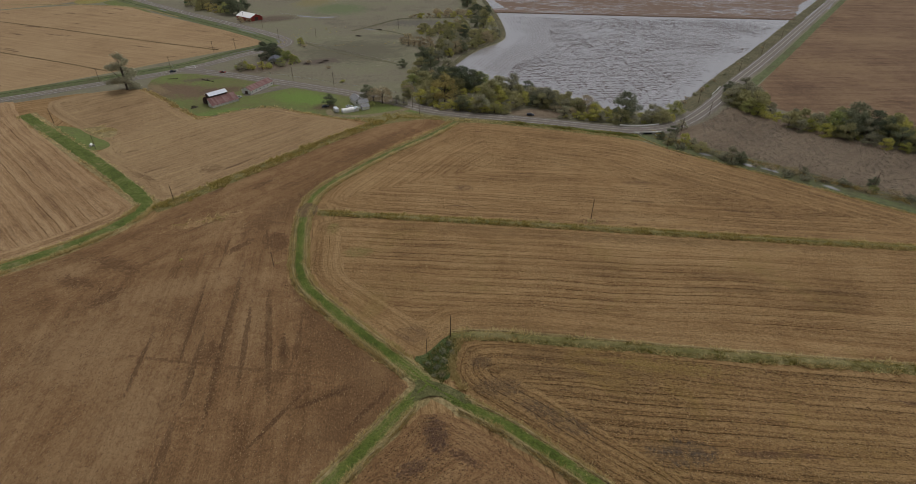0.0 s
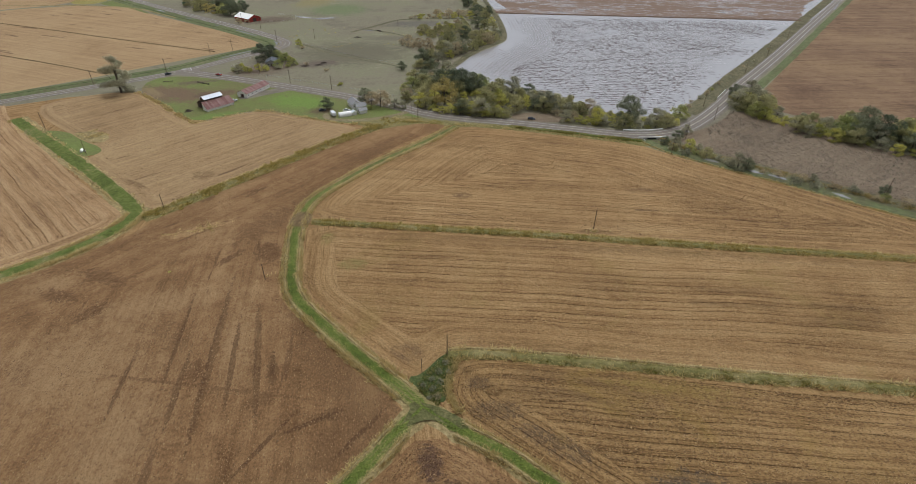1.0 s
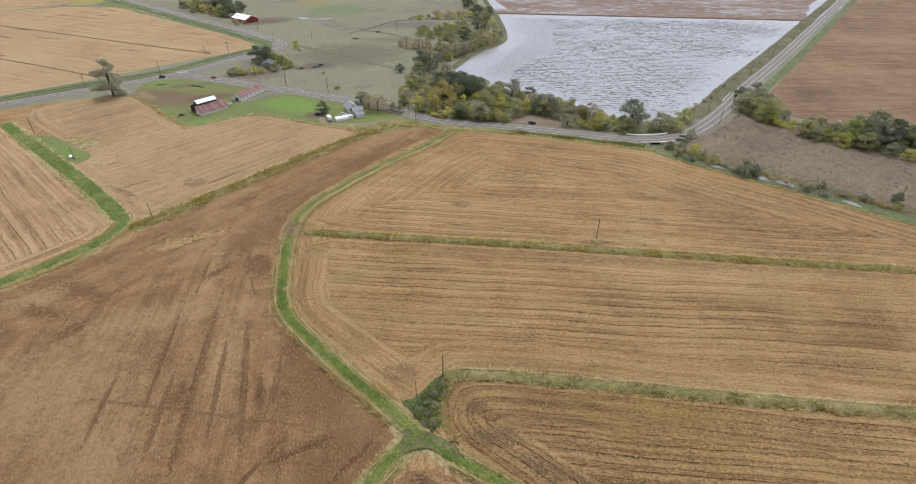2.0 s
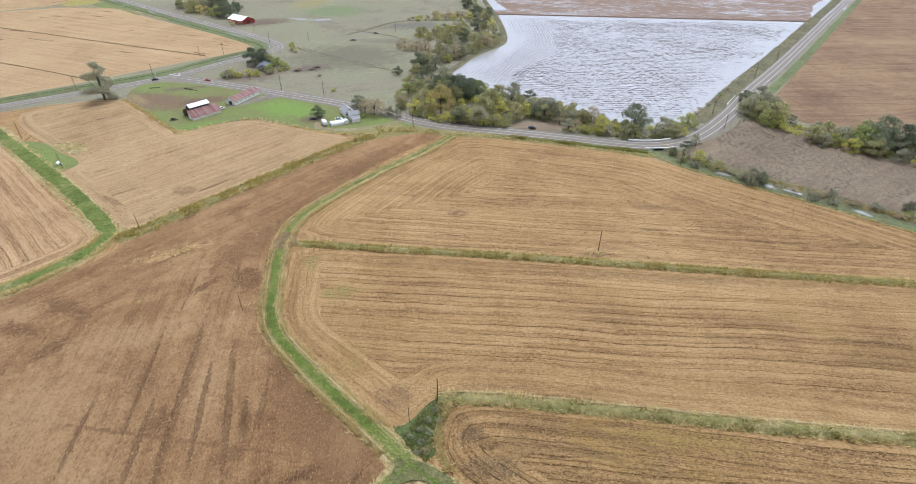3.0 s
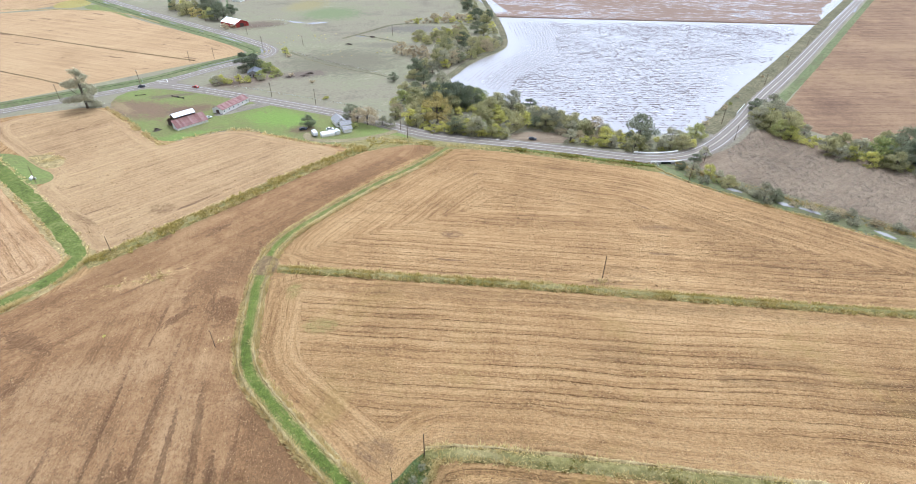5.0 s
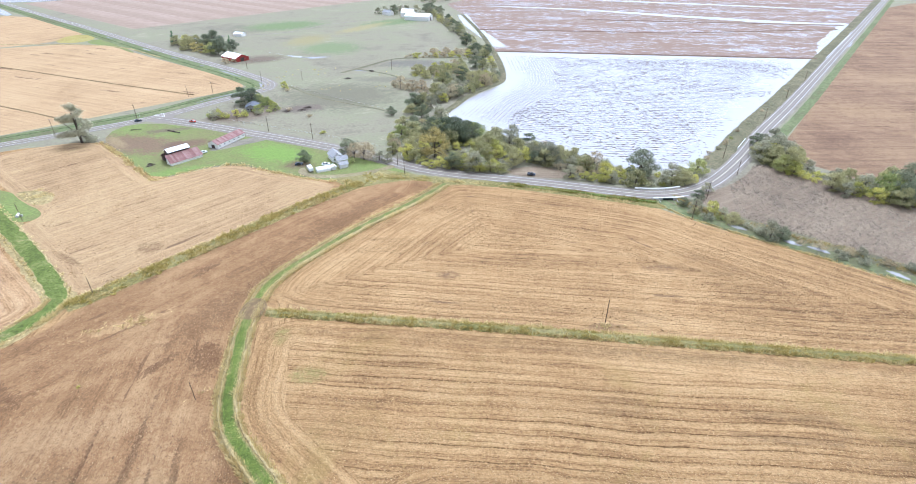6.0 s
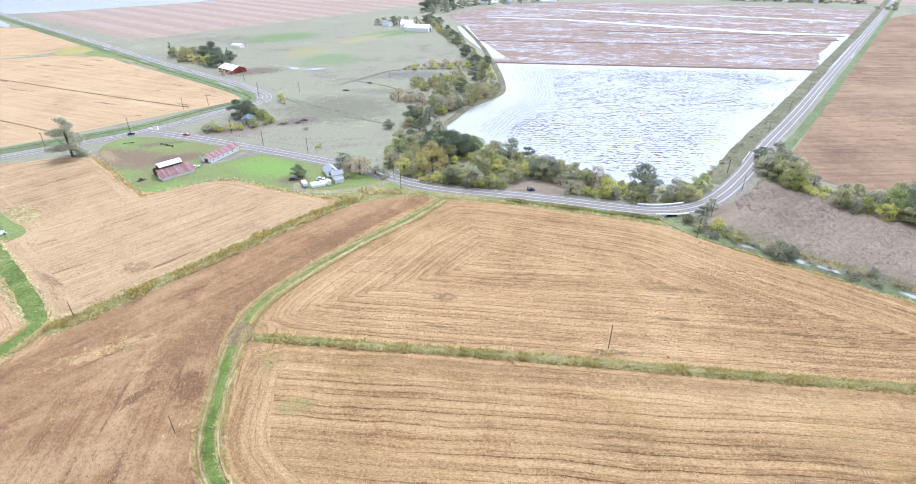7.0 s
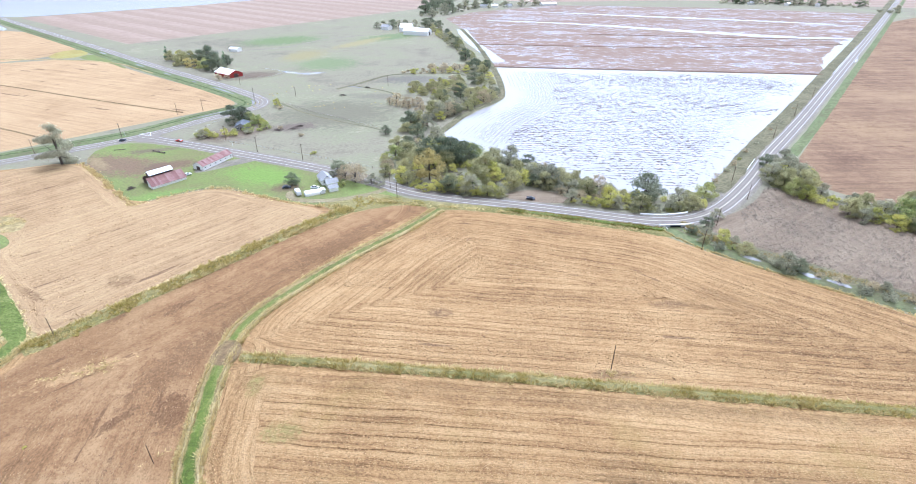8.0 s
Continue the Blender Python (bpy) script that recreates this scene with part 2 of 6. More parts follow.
M_BROWN = stubble("bare_soil", (0.112, 0.062, 0.029), (0.196, 0.114, 0.054), (0.290, 0.188, 0.097), 36, 7.0, 0.22, 0.15, (0.105, 0.058, 0.029),
                  spots=((BROWN_TAN, -110, 112, 40, 26, 15, 0.7, 0.9), (BROWN_TAN, -84, 86, 16, 30, 0, 0.7, 0.9), (BROWN_TAN, -96, 140, 30, 10, 15, 0.7, 0.8), (BROWN_TAN, -66, 122, 8, 26, 12, 0.8, 0.9), ((0.215, 0.135, 0.068), -110, 222, 12, 40, -42, 0.7, 0.7),
                         (BROWN_DIM, -28, 106, 34, 10, 134, 0.6, 0.6), (BROWN_DIM, -47, 130, 30, 7, 122, 0.6, 0.6), (BROWN_DIM, -27, 88, 20, 9, 52, 0.6, 0.6), (BROWN_DIM, -76, 192, 9, 26, -28, 0.8, 0.6), (BROWN_DIM, -45, 262, 36, 7, 53, 0.8, 0.6),
                         (STREAK, -71.5, 117, 38, 1.4, 101, 0.55), (STREAK, -64.5, 114, 21, 1.0, 103, 0.55), (STREAK, -58, 116, 27, 1.3, 107, 0.55), (STREAK, -52, 111, 8, 1.6, 107, 0.55), (STREAK, -84, 122, 22, 0.7, 101, 0.55), (STREAK, -76, 104, 16, 1.1, 100, 0.55), (STREAK, -92, 104, 12, 0.8, 100, 0.55),
                         (STREAK, -36, 93.5, 9, 0.9, 29, 0.5), (STREAK, -32, 95.8, 3.4, 2.2, 30, 0.8), (STREAK, -23.6, 89.8, 10.5, 0.9, 55, 0.5), (STREAK, -47, 86, 12, 0.8, 62, 0.5), (BROWN_DIM, -70, 104.5, 38, 0.7, -7, 0.9), (BROWN_TAN, -140, 148, 14, 10, 0, 0.8, 0.9),
                         (BROWN_DARK, -134, 142, 8, 3, -20, 0.9), (BROWN_DARK, -118, 134, 6, 3.4, 60, 0.9), (BROWN_DARK, -124.5, 152.5, 11, 3.6, -22, 0.9), (BROWN_DARK, -74, 110, 3, 5, 0, 0.9), (BROWN_DARK, -71, 168.5, 8, 6, 120, 0.9), (BROWN_DARK, -60, 178, 3, 8, 0, 0.8), (BROWN_DARK, -84, 165, 7, 2, 60, 0.8),
                         (BROWN_DARK, -52, 100, 5, 2.5, 40, 0.9), (BROWN_DARK, -111, 210, 5, 3, 60, 0.9), (BROWN_DARK, -92, 216, 7, 2, 60, 0.9), (PALE, -106, 183, 14, 3.2, 35, 0.9)),
                  streak=0.45, turn_lines=1.0, grit=0.32, rough_soil=0.9, tint=(0.235, 0.150, 0.073), mottle=1.1, bands=0.75, solid=0.62)
M_WEDGE = stubble("wedge_soil", (0.112, 0.060, 0.028), (0.200, 0.116, 0.054), (0.290, 0.184, 0.092), 8, 7.0, 0.4, 0.4, spots=(((0.056, 0.034, 0.030), -5, 82, 3.2, 6.5, 10, 0.9), ((0.062, 0.038, 0.031), -10, 73, 5, 2.2, 30, 0.9), ((0.07, 0.04, 0.03), 2, 76, 5, 1.6, -30, 0.9)), grit=0.6, mottle=0.8, solid=0.6)
M_LEFT = stubble("stubble_left", (0.165, 0.104, 0.055), (0.285, 0.192, 0.104), (0.375, 0.274, 0.15), 7, 5.0, 0.4, 0.3, spots=((DAMP, -122, 232, 6, 5), (DAMP, -150, 222, 10, 2, -30)), streak=0.85, rough_soil=0.5, turn_lines=0.4, grit=0.3)
M_LEFT2 = stubble("stubble_left_far", (0.15, 0.09, 0.048), (0.30, 0.19, 0.098), (0.41, 0.29, 0.165), 8, 5.0, 0.9, 0.0)
M_ORANGE = stubble("stubble_orange", (0.22, 0.142, 0.075), (0.315, 0.215, 0.118), (0.385, 0.278, 0.16), 10, 12.0, 0.25, 0.2, streak=0.7, rough_soil=0.6)
M_FARBROWN = stubble("ploughed_far", (0.115, 0.072, 0.045), (0.175, 0.112, 0.070), (0.25, 0.168, 0.102), 0, 9.0, 0.3, 0.4, streak=0.6, tint=(0.27, 0.185, 0.10), mottle=1.2, bands=0.9, spots=(((0.27, 0.185, 0.105), 300, 430, 50, 40, 0, 0.9, 0.8), ((0.26, 0.18, 0.105), 400, 520, 80, 40, 0, 0.9, 0.8), ((0.25, 0.17, 0.10), 270, 350, 40, 26, 30, 0.9, 0.8), ((0.10, 0.06, 0.04), 240, 370, 24, 14, 50, 0.9, 0.8)))
M_WEED = stubble("dry_weeds", (0.098, 0.074, 0.052), (0.162, 0.124, 0.088), (0.235, 0.186, 0.134), 0, 5.0, 0.1, 0.0, (0.08, 0.07, 0.05), streak=0.9)


def stripes_material():
    n = Nodes("striped_far_field")
    u = n.math("ADD", n.attr("across"), n.math("MULTIPLY", n.noise(0.01, 2), 6))
    band = n.step(n.math("FRACT", n.math("DIVIDE", u, 46.0)), 0.35, 0.68)
    grain = n.noise(0.12, 4, 0.7)
    # both tones lightened and drawn together to carry distance haze
    color = n.mix(n.math("MULTIPLY", band, n.step(n.noise(0.006, 3), 0.3, 0.6, 0.3, 0.9)), (0.238, 0.172, 0.122), (0.278, 0.212, 0.155))
    return n.finish(n.mix(n.step(grain, 0.3, 0.7, 0.3, 0.0), color, (0.12, 0.07, 0.05)), 0.95, grain, 0.3, spec=0.1)


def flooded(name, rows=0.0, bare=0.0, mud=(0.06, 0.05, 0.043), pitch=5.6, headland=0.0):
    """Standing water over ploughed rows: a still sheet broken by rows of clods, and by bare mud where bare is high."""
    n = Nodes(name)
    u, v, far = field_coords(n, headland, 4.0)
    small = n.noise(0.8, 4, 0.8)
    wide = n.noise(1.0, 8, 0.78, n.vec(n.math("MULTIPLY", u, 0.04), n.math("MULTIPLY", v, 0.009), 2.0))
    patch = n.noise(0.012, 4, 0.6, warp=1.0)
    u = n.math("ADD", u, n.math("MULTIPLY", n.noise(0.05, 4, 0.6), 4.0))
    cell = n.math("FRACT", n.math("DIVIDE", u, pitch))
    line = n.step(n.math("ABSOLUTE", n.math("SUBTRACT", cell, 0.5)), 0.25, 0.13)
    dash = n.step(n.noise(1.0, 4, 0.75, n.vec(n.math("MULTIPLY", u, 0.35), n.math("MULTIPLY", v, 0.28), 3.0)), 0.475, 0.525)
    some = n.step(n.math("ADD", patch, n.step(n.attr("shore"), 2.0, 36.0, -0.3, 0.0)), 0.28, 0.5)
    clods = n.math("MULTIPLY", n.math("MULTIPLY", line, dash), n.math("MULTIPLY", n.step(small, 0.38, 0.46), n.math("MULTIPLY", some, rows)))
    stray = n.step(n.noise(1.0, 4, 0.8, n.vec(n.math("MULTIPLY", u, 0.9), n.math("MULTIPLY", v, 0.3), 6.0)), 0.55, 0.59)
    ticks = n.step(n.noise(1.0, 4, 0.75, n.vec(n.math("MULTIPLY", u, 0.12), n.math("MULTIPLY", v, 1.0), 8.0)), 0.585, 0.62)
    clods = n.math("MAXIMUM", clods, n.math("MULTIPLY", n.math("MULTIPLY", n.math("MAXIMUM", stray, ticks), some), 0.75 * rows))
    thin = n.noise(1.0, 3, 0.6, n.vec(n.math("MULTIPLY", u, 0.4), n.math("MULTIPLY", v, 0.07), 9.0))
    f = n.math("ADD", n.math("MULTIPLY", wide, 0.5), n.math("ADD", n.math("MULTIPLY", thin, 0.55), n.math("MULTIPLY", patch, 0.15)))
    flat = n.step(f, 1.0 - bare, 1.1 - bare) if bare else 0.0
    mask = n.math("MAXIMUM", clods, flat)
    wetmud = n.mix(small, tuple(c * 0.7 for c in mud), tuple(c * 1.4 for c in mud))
    # pale base and IOR above water's 1.33 stand in for brighter sky reflection
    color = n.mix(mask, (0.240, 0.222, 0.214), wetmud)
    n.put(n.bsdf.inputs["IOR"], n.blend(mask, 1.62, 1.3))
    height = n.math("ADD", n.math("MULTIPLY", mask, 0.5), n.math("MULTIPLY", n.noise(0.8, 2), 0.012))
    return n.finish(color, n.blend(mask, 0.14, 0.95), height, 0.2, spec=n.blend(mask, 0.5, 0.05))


M_STRIPE = stripes_material()
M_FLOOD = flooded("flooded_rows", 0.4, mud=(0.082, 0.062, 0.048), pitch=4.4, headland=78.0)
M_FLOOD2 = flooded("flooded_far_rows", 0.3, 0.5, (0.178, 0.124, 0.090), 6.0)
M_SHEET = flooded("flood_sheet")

# pasture tones lifted slightly, haze put into the ground colour
M_PASTURE = grass_ground("pasture", (0.0, (0.150, 0.130, 0.088)), (0.4, (0.205, 0.180, 0.120)), (0.75, (0.192, 0.184, 0.108)), (1.0, (0.262, 0.226, 0.155)), scale=0.012, fine=0.5, dark=0.2, patches=(((0.14, 0.165, 0.075), -140, 645, 42, 45), ((0.12, 0.155, 0.06), -235, 790, 70, 45, 35), ((0.12, 0.15, 0.06), -95, 830, 70, 30, 45), ((0.22, 0.185, 0.085), -178, 690, 28, 45, -10), ((0.24, 0.20, 0.09), -130, 780, 16, 70, -28), ((0.12, 0.085, 0.06), -200, 585, 34, 22, 30), ((0.13, 0.115, 0.075), -90, 460, 60, 50), ((0.14, 0.10, 0.072), -150, 408, 34, 20, 40), ((0.12, 0.09, 0.07), -112, 425, 22, 12, 20), ((0.125, 0.11, 0.088), -40, 575, 48, 22), ((0.15, 0.13, 0.09), -60, 512, 45, 12)))
M_GREEN = grass_ground("mown_grass", (0.0, (0.175, 0.155, 0.068)), (0.5, (0.165, 0.178, 0.058)), (1.0, (0.172, 0.212, 0.058)), scale=0.03, patches=(((0.165, 0.245, 0.050), -105, 338, 30, 16, -22), ((0.165, 0.22, 0.055), -150, 308, 26, 8, 30), ((0.175, 0.105, 0.072), -192, 349, 46, 20, -15), ((0.25, 0.18, 0.095), -206, 352, 20, 5, -42), ((0.13, 0.085, 0.06), -168, 348, 10, 8), ((0.14, 0.11, 0.07), -185, 375, 20, 5, 20), ((0.13, 0.085, 0.055), -85, 321, 11, 8), ((0.15, 0.09, 0.062), -160, 352, 16, 9, 30), ((0.20, 0.16, 0.085), -30, 308, 22, 5, 5)))
M_ROUGH = grass_ground("rough_verge", (0.0, (0.085, 0.08, 0.045)), (0.5, (0.135, 0.12, 0.065)), (1.0, (0.20, 0.165, 0.095)), scale=0.06)
M_BERM = grass_ground("berm_grass", (0.0, (0.072, 0.085, 0.020)), (0.4, (0.108, 0.138, 0.028)), (0.75, (0.155, 0.170, 0.046)), (1.0, (0.26, 0.215, 0.105)), scale=0.07, fine=1.3)
M_RANK = grass_ground("rank_weeds", (0.0, (0.04, 0.05, 0.016)), (0.5, (0.068, 0.095, 0.026)), (1.0, (0.125, 0.135, 0.05)), scale=0.2, fine=1.5)
M_MEADOW = grass_ground("meadow_green", (0.0, (0.12, 0.11, 0.055)), (0.5, (0.125, 0.145, 0.06)), (1.0, (0.18, 0.175, 0.085)), scale=0.015, fine=0.4)
M_DRYGROUND = grass_ground("dry_grass_ground", (0.0, (0.200, 0.150, 0.061)), (0.5, (0.307, 0.232, 0.102)), (1.0, (0.400, 0.314, 0.156)), scale=0.05)
M_DIRT = grass_ground("bare_dirt", (0.0, (0.09, 0.05, 0.034)), (0.6, (0.145, 0.088, 0.06)), (1.0, (0.15, 0.13, 0.07)), scale=0.04)
M_VERGE = grass_ground("rough_green_verge", (0.0, (0.13, 0.12, 0.035)), (0.5, (0.20, 0.17, 0.062)), (1.0, (0.29, 0.235, 0.105)), scale=0.05)
M_WORN = grass_ground("worn_grass", (0.0, (0.085, 0.08, 0.03)), (0.5, (0.125, 0.125, 0.045)), (1.0, (0.19, 0.155, 0.075)), scale=0.12, fine=1.2)
M_PATH = grass_ground("worn_path", (0.0, (0.19, 0.15, 0.08)), (0.6, (0.25, 0.20, 0.115)), (1.0, (0.30, 0.25, 0.15)), scale=0.08)
M_GRAVEL = grass_ground("gravel", (0.0, (0.16, 0.137, 0.105)), (0.6, (0.22, 0.188, 0.145)), (1.0, (0.275, 0.24, 0.19)), scale=0.1, fine=2.0)
M_LEVEE = grass_ground("levee_soil", (0.0, (0.12, 0.078, 0.038)), (0.5, (0.19, 0.125, 0.062)), (1.0, (0.24, 0.17, 0.08)), scale=0.1)
M_YELLOW = grass_ground("yellow_weeds", (0.0, (0.22, 0.17, 0.06)), (0.5, (0.30, 0.24, 0.07)), (1.0, (0.30, 0.27, 0.10)), scale=0.05)


def track_grass():
    """Worn grass of a farm track: green, with straw-coloured edges and faint wheel ruts."""
    n = Nodes("track_grass")
    large, mid, small = n.noise(0.06, 4, 0.65, warp=0.8), n.noise(0.5, 4, 0.7), n.noise(1.6, 4, 0.75)
    f = n.math("ADD", n.math("MULTIPLY", large, 0.45), n.math("ADD", n.math("MULTIPLY", mid, 0.4), n.math("MULTIPLY", small, 0.35)))
    color = n.ramp(n.step(f, 0.4, 0.8), (0.0, (0.055, 0.070, 0.014)), (0.35, (0.098, 0.128, 0.022)), (0.7, (0.140, 0.165, 0.034)), (1.0, (0.25, 0.215, 0.085)))
    side = n.math("ABSOLUTE", n.attr("across"))
    rut = n.math("MULTIPLY", n.step(n.math("ABSOLUTE", n.math("SUBTRACT", side, 0.75)), 0.35, 0.1), n.step(large, 0.42, 0.62, 0.0, 0.55))
    color = n.mix(rut, color, (0.21, 0.165, 0.08))
    color = n.mix(n.math("MULTIPLY", n.step(n.xyz()[1], 200.0, 235.0, 0.0, 0.6), n.step(mid, 0.35, 0.6, 0.4, 1.0)), color, (0.19, 0.165, 0.065))
    edge = n.step(n.math("ADD", side, n.math("MULTIPLY", n.math("SUBTRACT", n.math("ADD", mid, small), 1.0), 2.2)), 1.15, 1.75)
    color = n.mix(n.math("MULTIPLY", edge, 0.75), color, (0.28, 0.225, 0.095))
    color = n.mix(n.step(small, 0.3, 0.6, 0.5, 0.0), color, (0.045, 0.045, 0.015))
    return n.finish(color, 0.95, n.math("ADD", small, mid), 0.4, spec=0.1)


M_TRACK = track_grass()


def asphalt():
    n = Nodes("worn_asphalt")
    side = n.math("ABSOLUTE", n.attr("across"))
    worn = n.step(n.math("ABSOLUTE", n.math("SUBTRACT", n.math("ABSOLUTE", n.math("SUBTRACT", side, 1.8)), 0.75)), 0.5, 0.1)
    grain = n.noise(3.0, 4, 0.7)
    color = n.ramp(n.math("ADD", n.math("MULTIPLY", grain, 0.5), n.math("MULTIPLY", n.noise(0.15, 4), 0.5)), (0.3, (0.13, 0.105, 0.08)), (0.7, (0.185, 0.152, 0.118)))
    color = n.mix(n.math("MULTIPLY", worn, 0.6), color, (0.105, 0.087, 0.068))
    return n.finish(color, 0.75, grain, 0.01)


M_ASPHALT = asphalt()
M_PAINT = plain("road_paint", (0.46, 0.44, 0.41), 0.6, vary=0.2, scale=1.0)
M_PAINT_Y = plain("road_paint_yellow", (0.46, 0.42, 0.30), 0.6, vary=0.2, scale=1.0)
M_WOOD = plain("weathered_pole", (0.12, 0.08, 0.052), 0.9, scale=3)
M_BARK = plain("bark", (0.085, 0.068, 0.052), 0.95, vary=0.4, scale=4)
M_WHITE = plain("white_paint", (0.85, 0.82, 0.76), 0.6, vary=0.08)
M_TIN = plain("white_tin", (0.62, 0.64, 0.66), 0.4, vary=0.12, scale=1.5)
M_SHINGLE = plain("grey_shingle", (0.27, 0.26, 0.25), 0.85, vary=0.2, scale=3)
M_DARKROOF = plain("dark_roofing", (0.10, 0.105, 0.115), 0.85, vary=0.2, scale=3)
M_GREYWALL = plain("grey_boards", (0.30, 0.29, 0.27), 0.9, vary=0.3)
M_DARKWOOD = plain("dark_boards", (0.09, 0.06, 0.05), 0.9, vary=0.4)
M_REDWALL = plain("red_barn_paint", (0.33, 0.045, 0.035), 0.7, vary=0.25)
M_GLASS_SHADE = plain("dark_glass_and_shade", (0.02, 0.025, 0.03), 0.08, vary=0.1, spec=0.6)
M_RUBBER = plain("tyre_rubber", (0.02, 0.02, 0.02), 0.9)
M_STEEL = plain("galvanised_steel", (0.55, 0.56, 0.57), 0.4, 0.7, vary=0.15)
M_CONCRETE = plain("concrete", (0.42, 0.40, 0.37), 0.85, vary=0.2)
M_CARDARK = plain("dark_car_paint", (0.03, 0.035, 0.05), 0.25, vary=0.1, spec=0.6)
M_CARRED = plain("red_car_paint", (0.40, 0.05, 0.03), 0.25, vary=0.1, spec=0.6)
M_CARWHITE = plain("white_car_paint", (0.7, 0.7, 0.7), 0.25, vary=0.05, spec=0.6)


def rusty():
    n = Nodes("rusty_roof_sheets")
    x, y, z = n.xyz()
    f = n.math("ADD", n.math("MULTIPLY", n.noise(0.5, 5, 0.7), 0.6), n.math("MULTIPLY", n.random(), 0.4))
    color = n.ramp(f, (0.25, (0.135, 0.058, 0.047)), (0.5, (0.205, 0.105, 0.088)), (0.72, (0.26, 0.165, 0.145)), (0.9, (0.48, 0.44, 0.42)))
    return n.finish(color, 0.8, n.noise(2.0, 4), 0.02)


M_RUST = rusty()
M_TUFT = leaf_material("dry_grass_blades", (0.0, (0.378, 0.277, 0.101)), (0.5, (0.532, 0.413, 0.173)), (1.0, (0.635, 0.512, 0.243)), through=0.5)
M_TUFTG = leaf_material("green_grass_blades", (0.0, (0.135, 0.122, 0.016)), (0.5, (0.205, 0.183, 0.028)), (0.75, (0.320, 0.245, 0.072)), (1.0, (0.480, 0.345, 0.155)), through=0.5)
M_TUFTLANE = leaf_material("fresh_green_blades", (0.0, (0.075, 0.088, 0.016)), (0.45, (0.135, 0.160, 0.030)), (0.75, (0.200, 0.200, 0.052)), (1.0, (0.360, 0.290, 0.125)), through=0.5)
M_TUSSOCK = leaf_material("olive_tussock_blades", (0.0, (0.205, 0.172, 0.030)), (0.5, (0.340, 0.275, 0.064)), (1.0, (0.510, 0.400, 0.135)), through=0.5)
M_CLOD = leaf_material("stubble_lumps", (0.0, (0.120, 0.069, 0.029)), (0.35, (0.162, 0.096, 0.041)), (0.5, (0.285, 0.180, 0.077)), (1.0, (0.39, 0.265, 0.125)), through=0.0)
M_CLOD_BROWN = leaf_material("soil_lumps", (0.0, (0.110, 0.061, 0.026)), (0.5, (0.160, 0.091, 0.039)), (0.62, (0.245, 0.154, 0.070)), (1.0, (0.30, 0.195, 0.092)), through=0.0)
M_RIDGE = plain("wet_mud", (0.105, 0.078, 0.062), 0.85, vary=0.35, scale=0.6, spec=0.2)
M_MARK = plain("pressed_soil", (0.20, 0.122, 0.056), 0.95, vary=0.4, scale=0.8, spec=0.1)
M_WEEDS = leaf_material("dead_weed_stalks", (0.0, (0.16, 0.13, 0.10)), (0.5, (0.24, 0.20, 0.155)), (1.0, (0.34, 0.29, 0.23)), through=0.5)
L_OAK = leaf_material("oak_leaves", (0.0, (0.078, 0.098, 0.058)), (0.5, (0.142, 0.166, 0.098)), (1.0, (0.262, 0.268, 0.16)))
L_WILLOW = leaf_material("willow_leaves", (0.0, (0.178, 0.18, 0.08)), (0.5, (0.318, 0.304, 0.138)), (1.0, (0.48, 0.435, 0.215)))
L_YELLOW = leaf_material("yellowing_leaves", (0.0, (0.216, 0.232, 0.064)), (0.5, (0.405, 0.389, 0.100)), (1.0, (0.636, 0.581, 0.160)))
L_GOLD = leaf_material("golden_leaves", (0.0, (0.300, 0.240, 0.085)), (0.5, (0.475, 0.385, 0.140)), (1.0, (0.650, 0.550, 0.225)))
L_GREEN = leaf_material("green_leaves", (0.0, (0.160, 0.207, 0.068)), (0.5, (0.264, 0.308, 0.101)), (1.0, (0.446, 0.431, 0.157)))
L_BROWN = leaf_material("brown_twigs", (0.0, (0.248, 0.187, 0.109)), (0.5, (0.387, 0.311, 0.186)), (1.0, (0.546, 0.448, 0.274)))
L_PINE = leaf_material("conifer_needles", (0.0, (0.054, 0.103, 0.050)), (0.6, (0.099, 0.176, 0.080)), (1.0, (0.179, 0.258, 0.116)))
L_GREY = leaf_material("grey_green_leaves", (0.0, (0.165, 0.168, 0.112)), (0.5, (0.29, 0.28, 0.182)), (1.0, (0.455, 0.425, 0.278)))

# ------------------------------------------------------------------ plan helpers


def rounded(line, closed=False, times=2):
    """Corner-cutting: a smooth line or outline from a few plan points."""
    p = np.array(line, float)
    for _ in range(times):
        a, b = (p, np.roll(p, -1, 0)) if closed else (p[:-1], p[1:])
        q = np.stack([0.75 * a + 0.25 * b, 0.25 * a + 0.75 * b], 1).reshape(-1, p.shape[1])
        p = q if closed else np.vstack([p[:1], q, p[-1:]])
    return p


def spaced(line, step):
    """Points at even steps along a line, with the direction at each."""
    p = np.array(line, float)
    d = np.r_[0, np.cumsum(np.hypot(*np.diff(p, axis=0).T))]
    n = max(2, int(round(d[-1] / step)) + 1)
    s = np.linspace(0, d[-1], n)
    q = np.stack([np.interp(s, d, p[:, 0]), np.interp(s, d, p[:, 1])], 1)
    t = np.gradient(q, axis=0)
    return q, t / np.linalg.norm(t, axis=1)[:, None], s


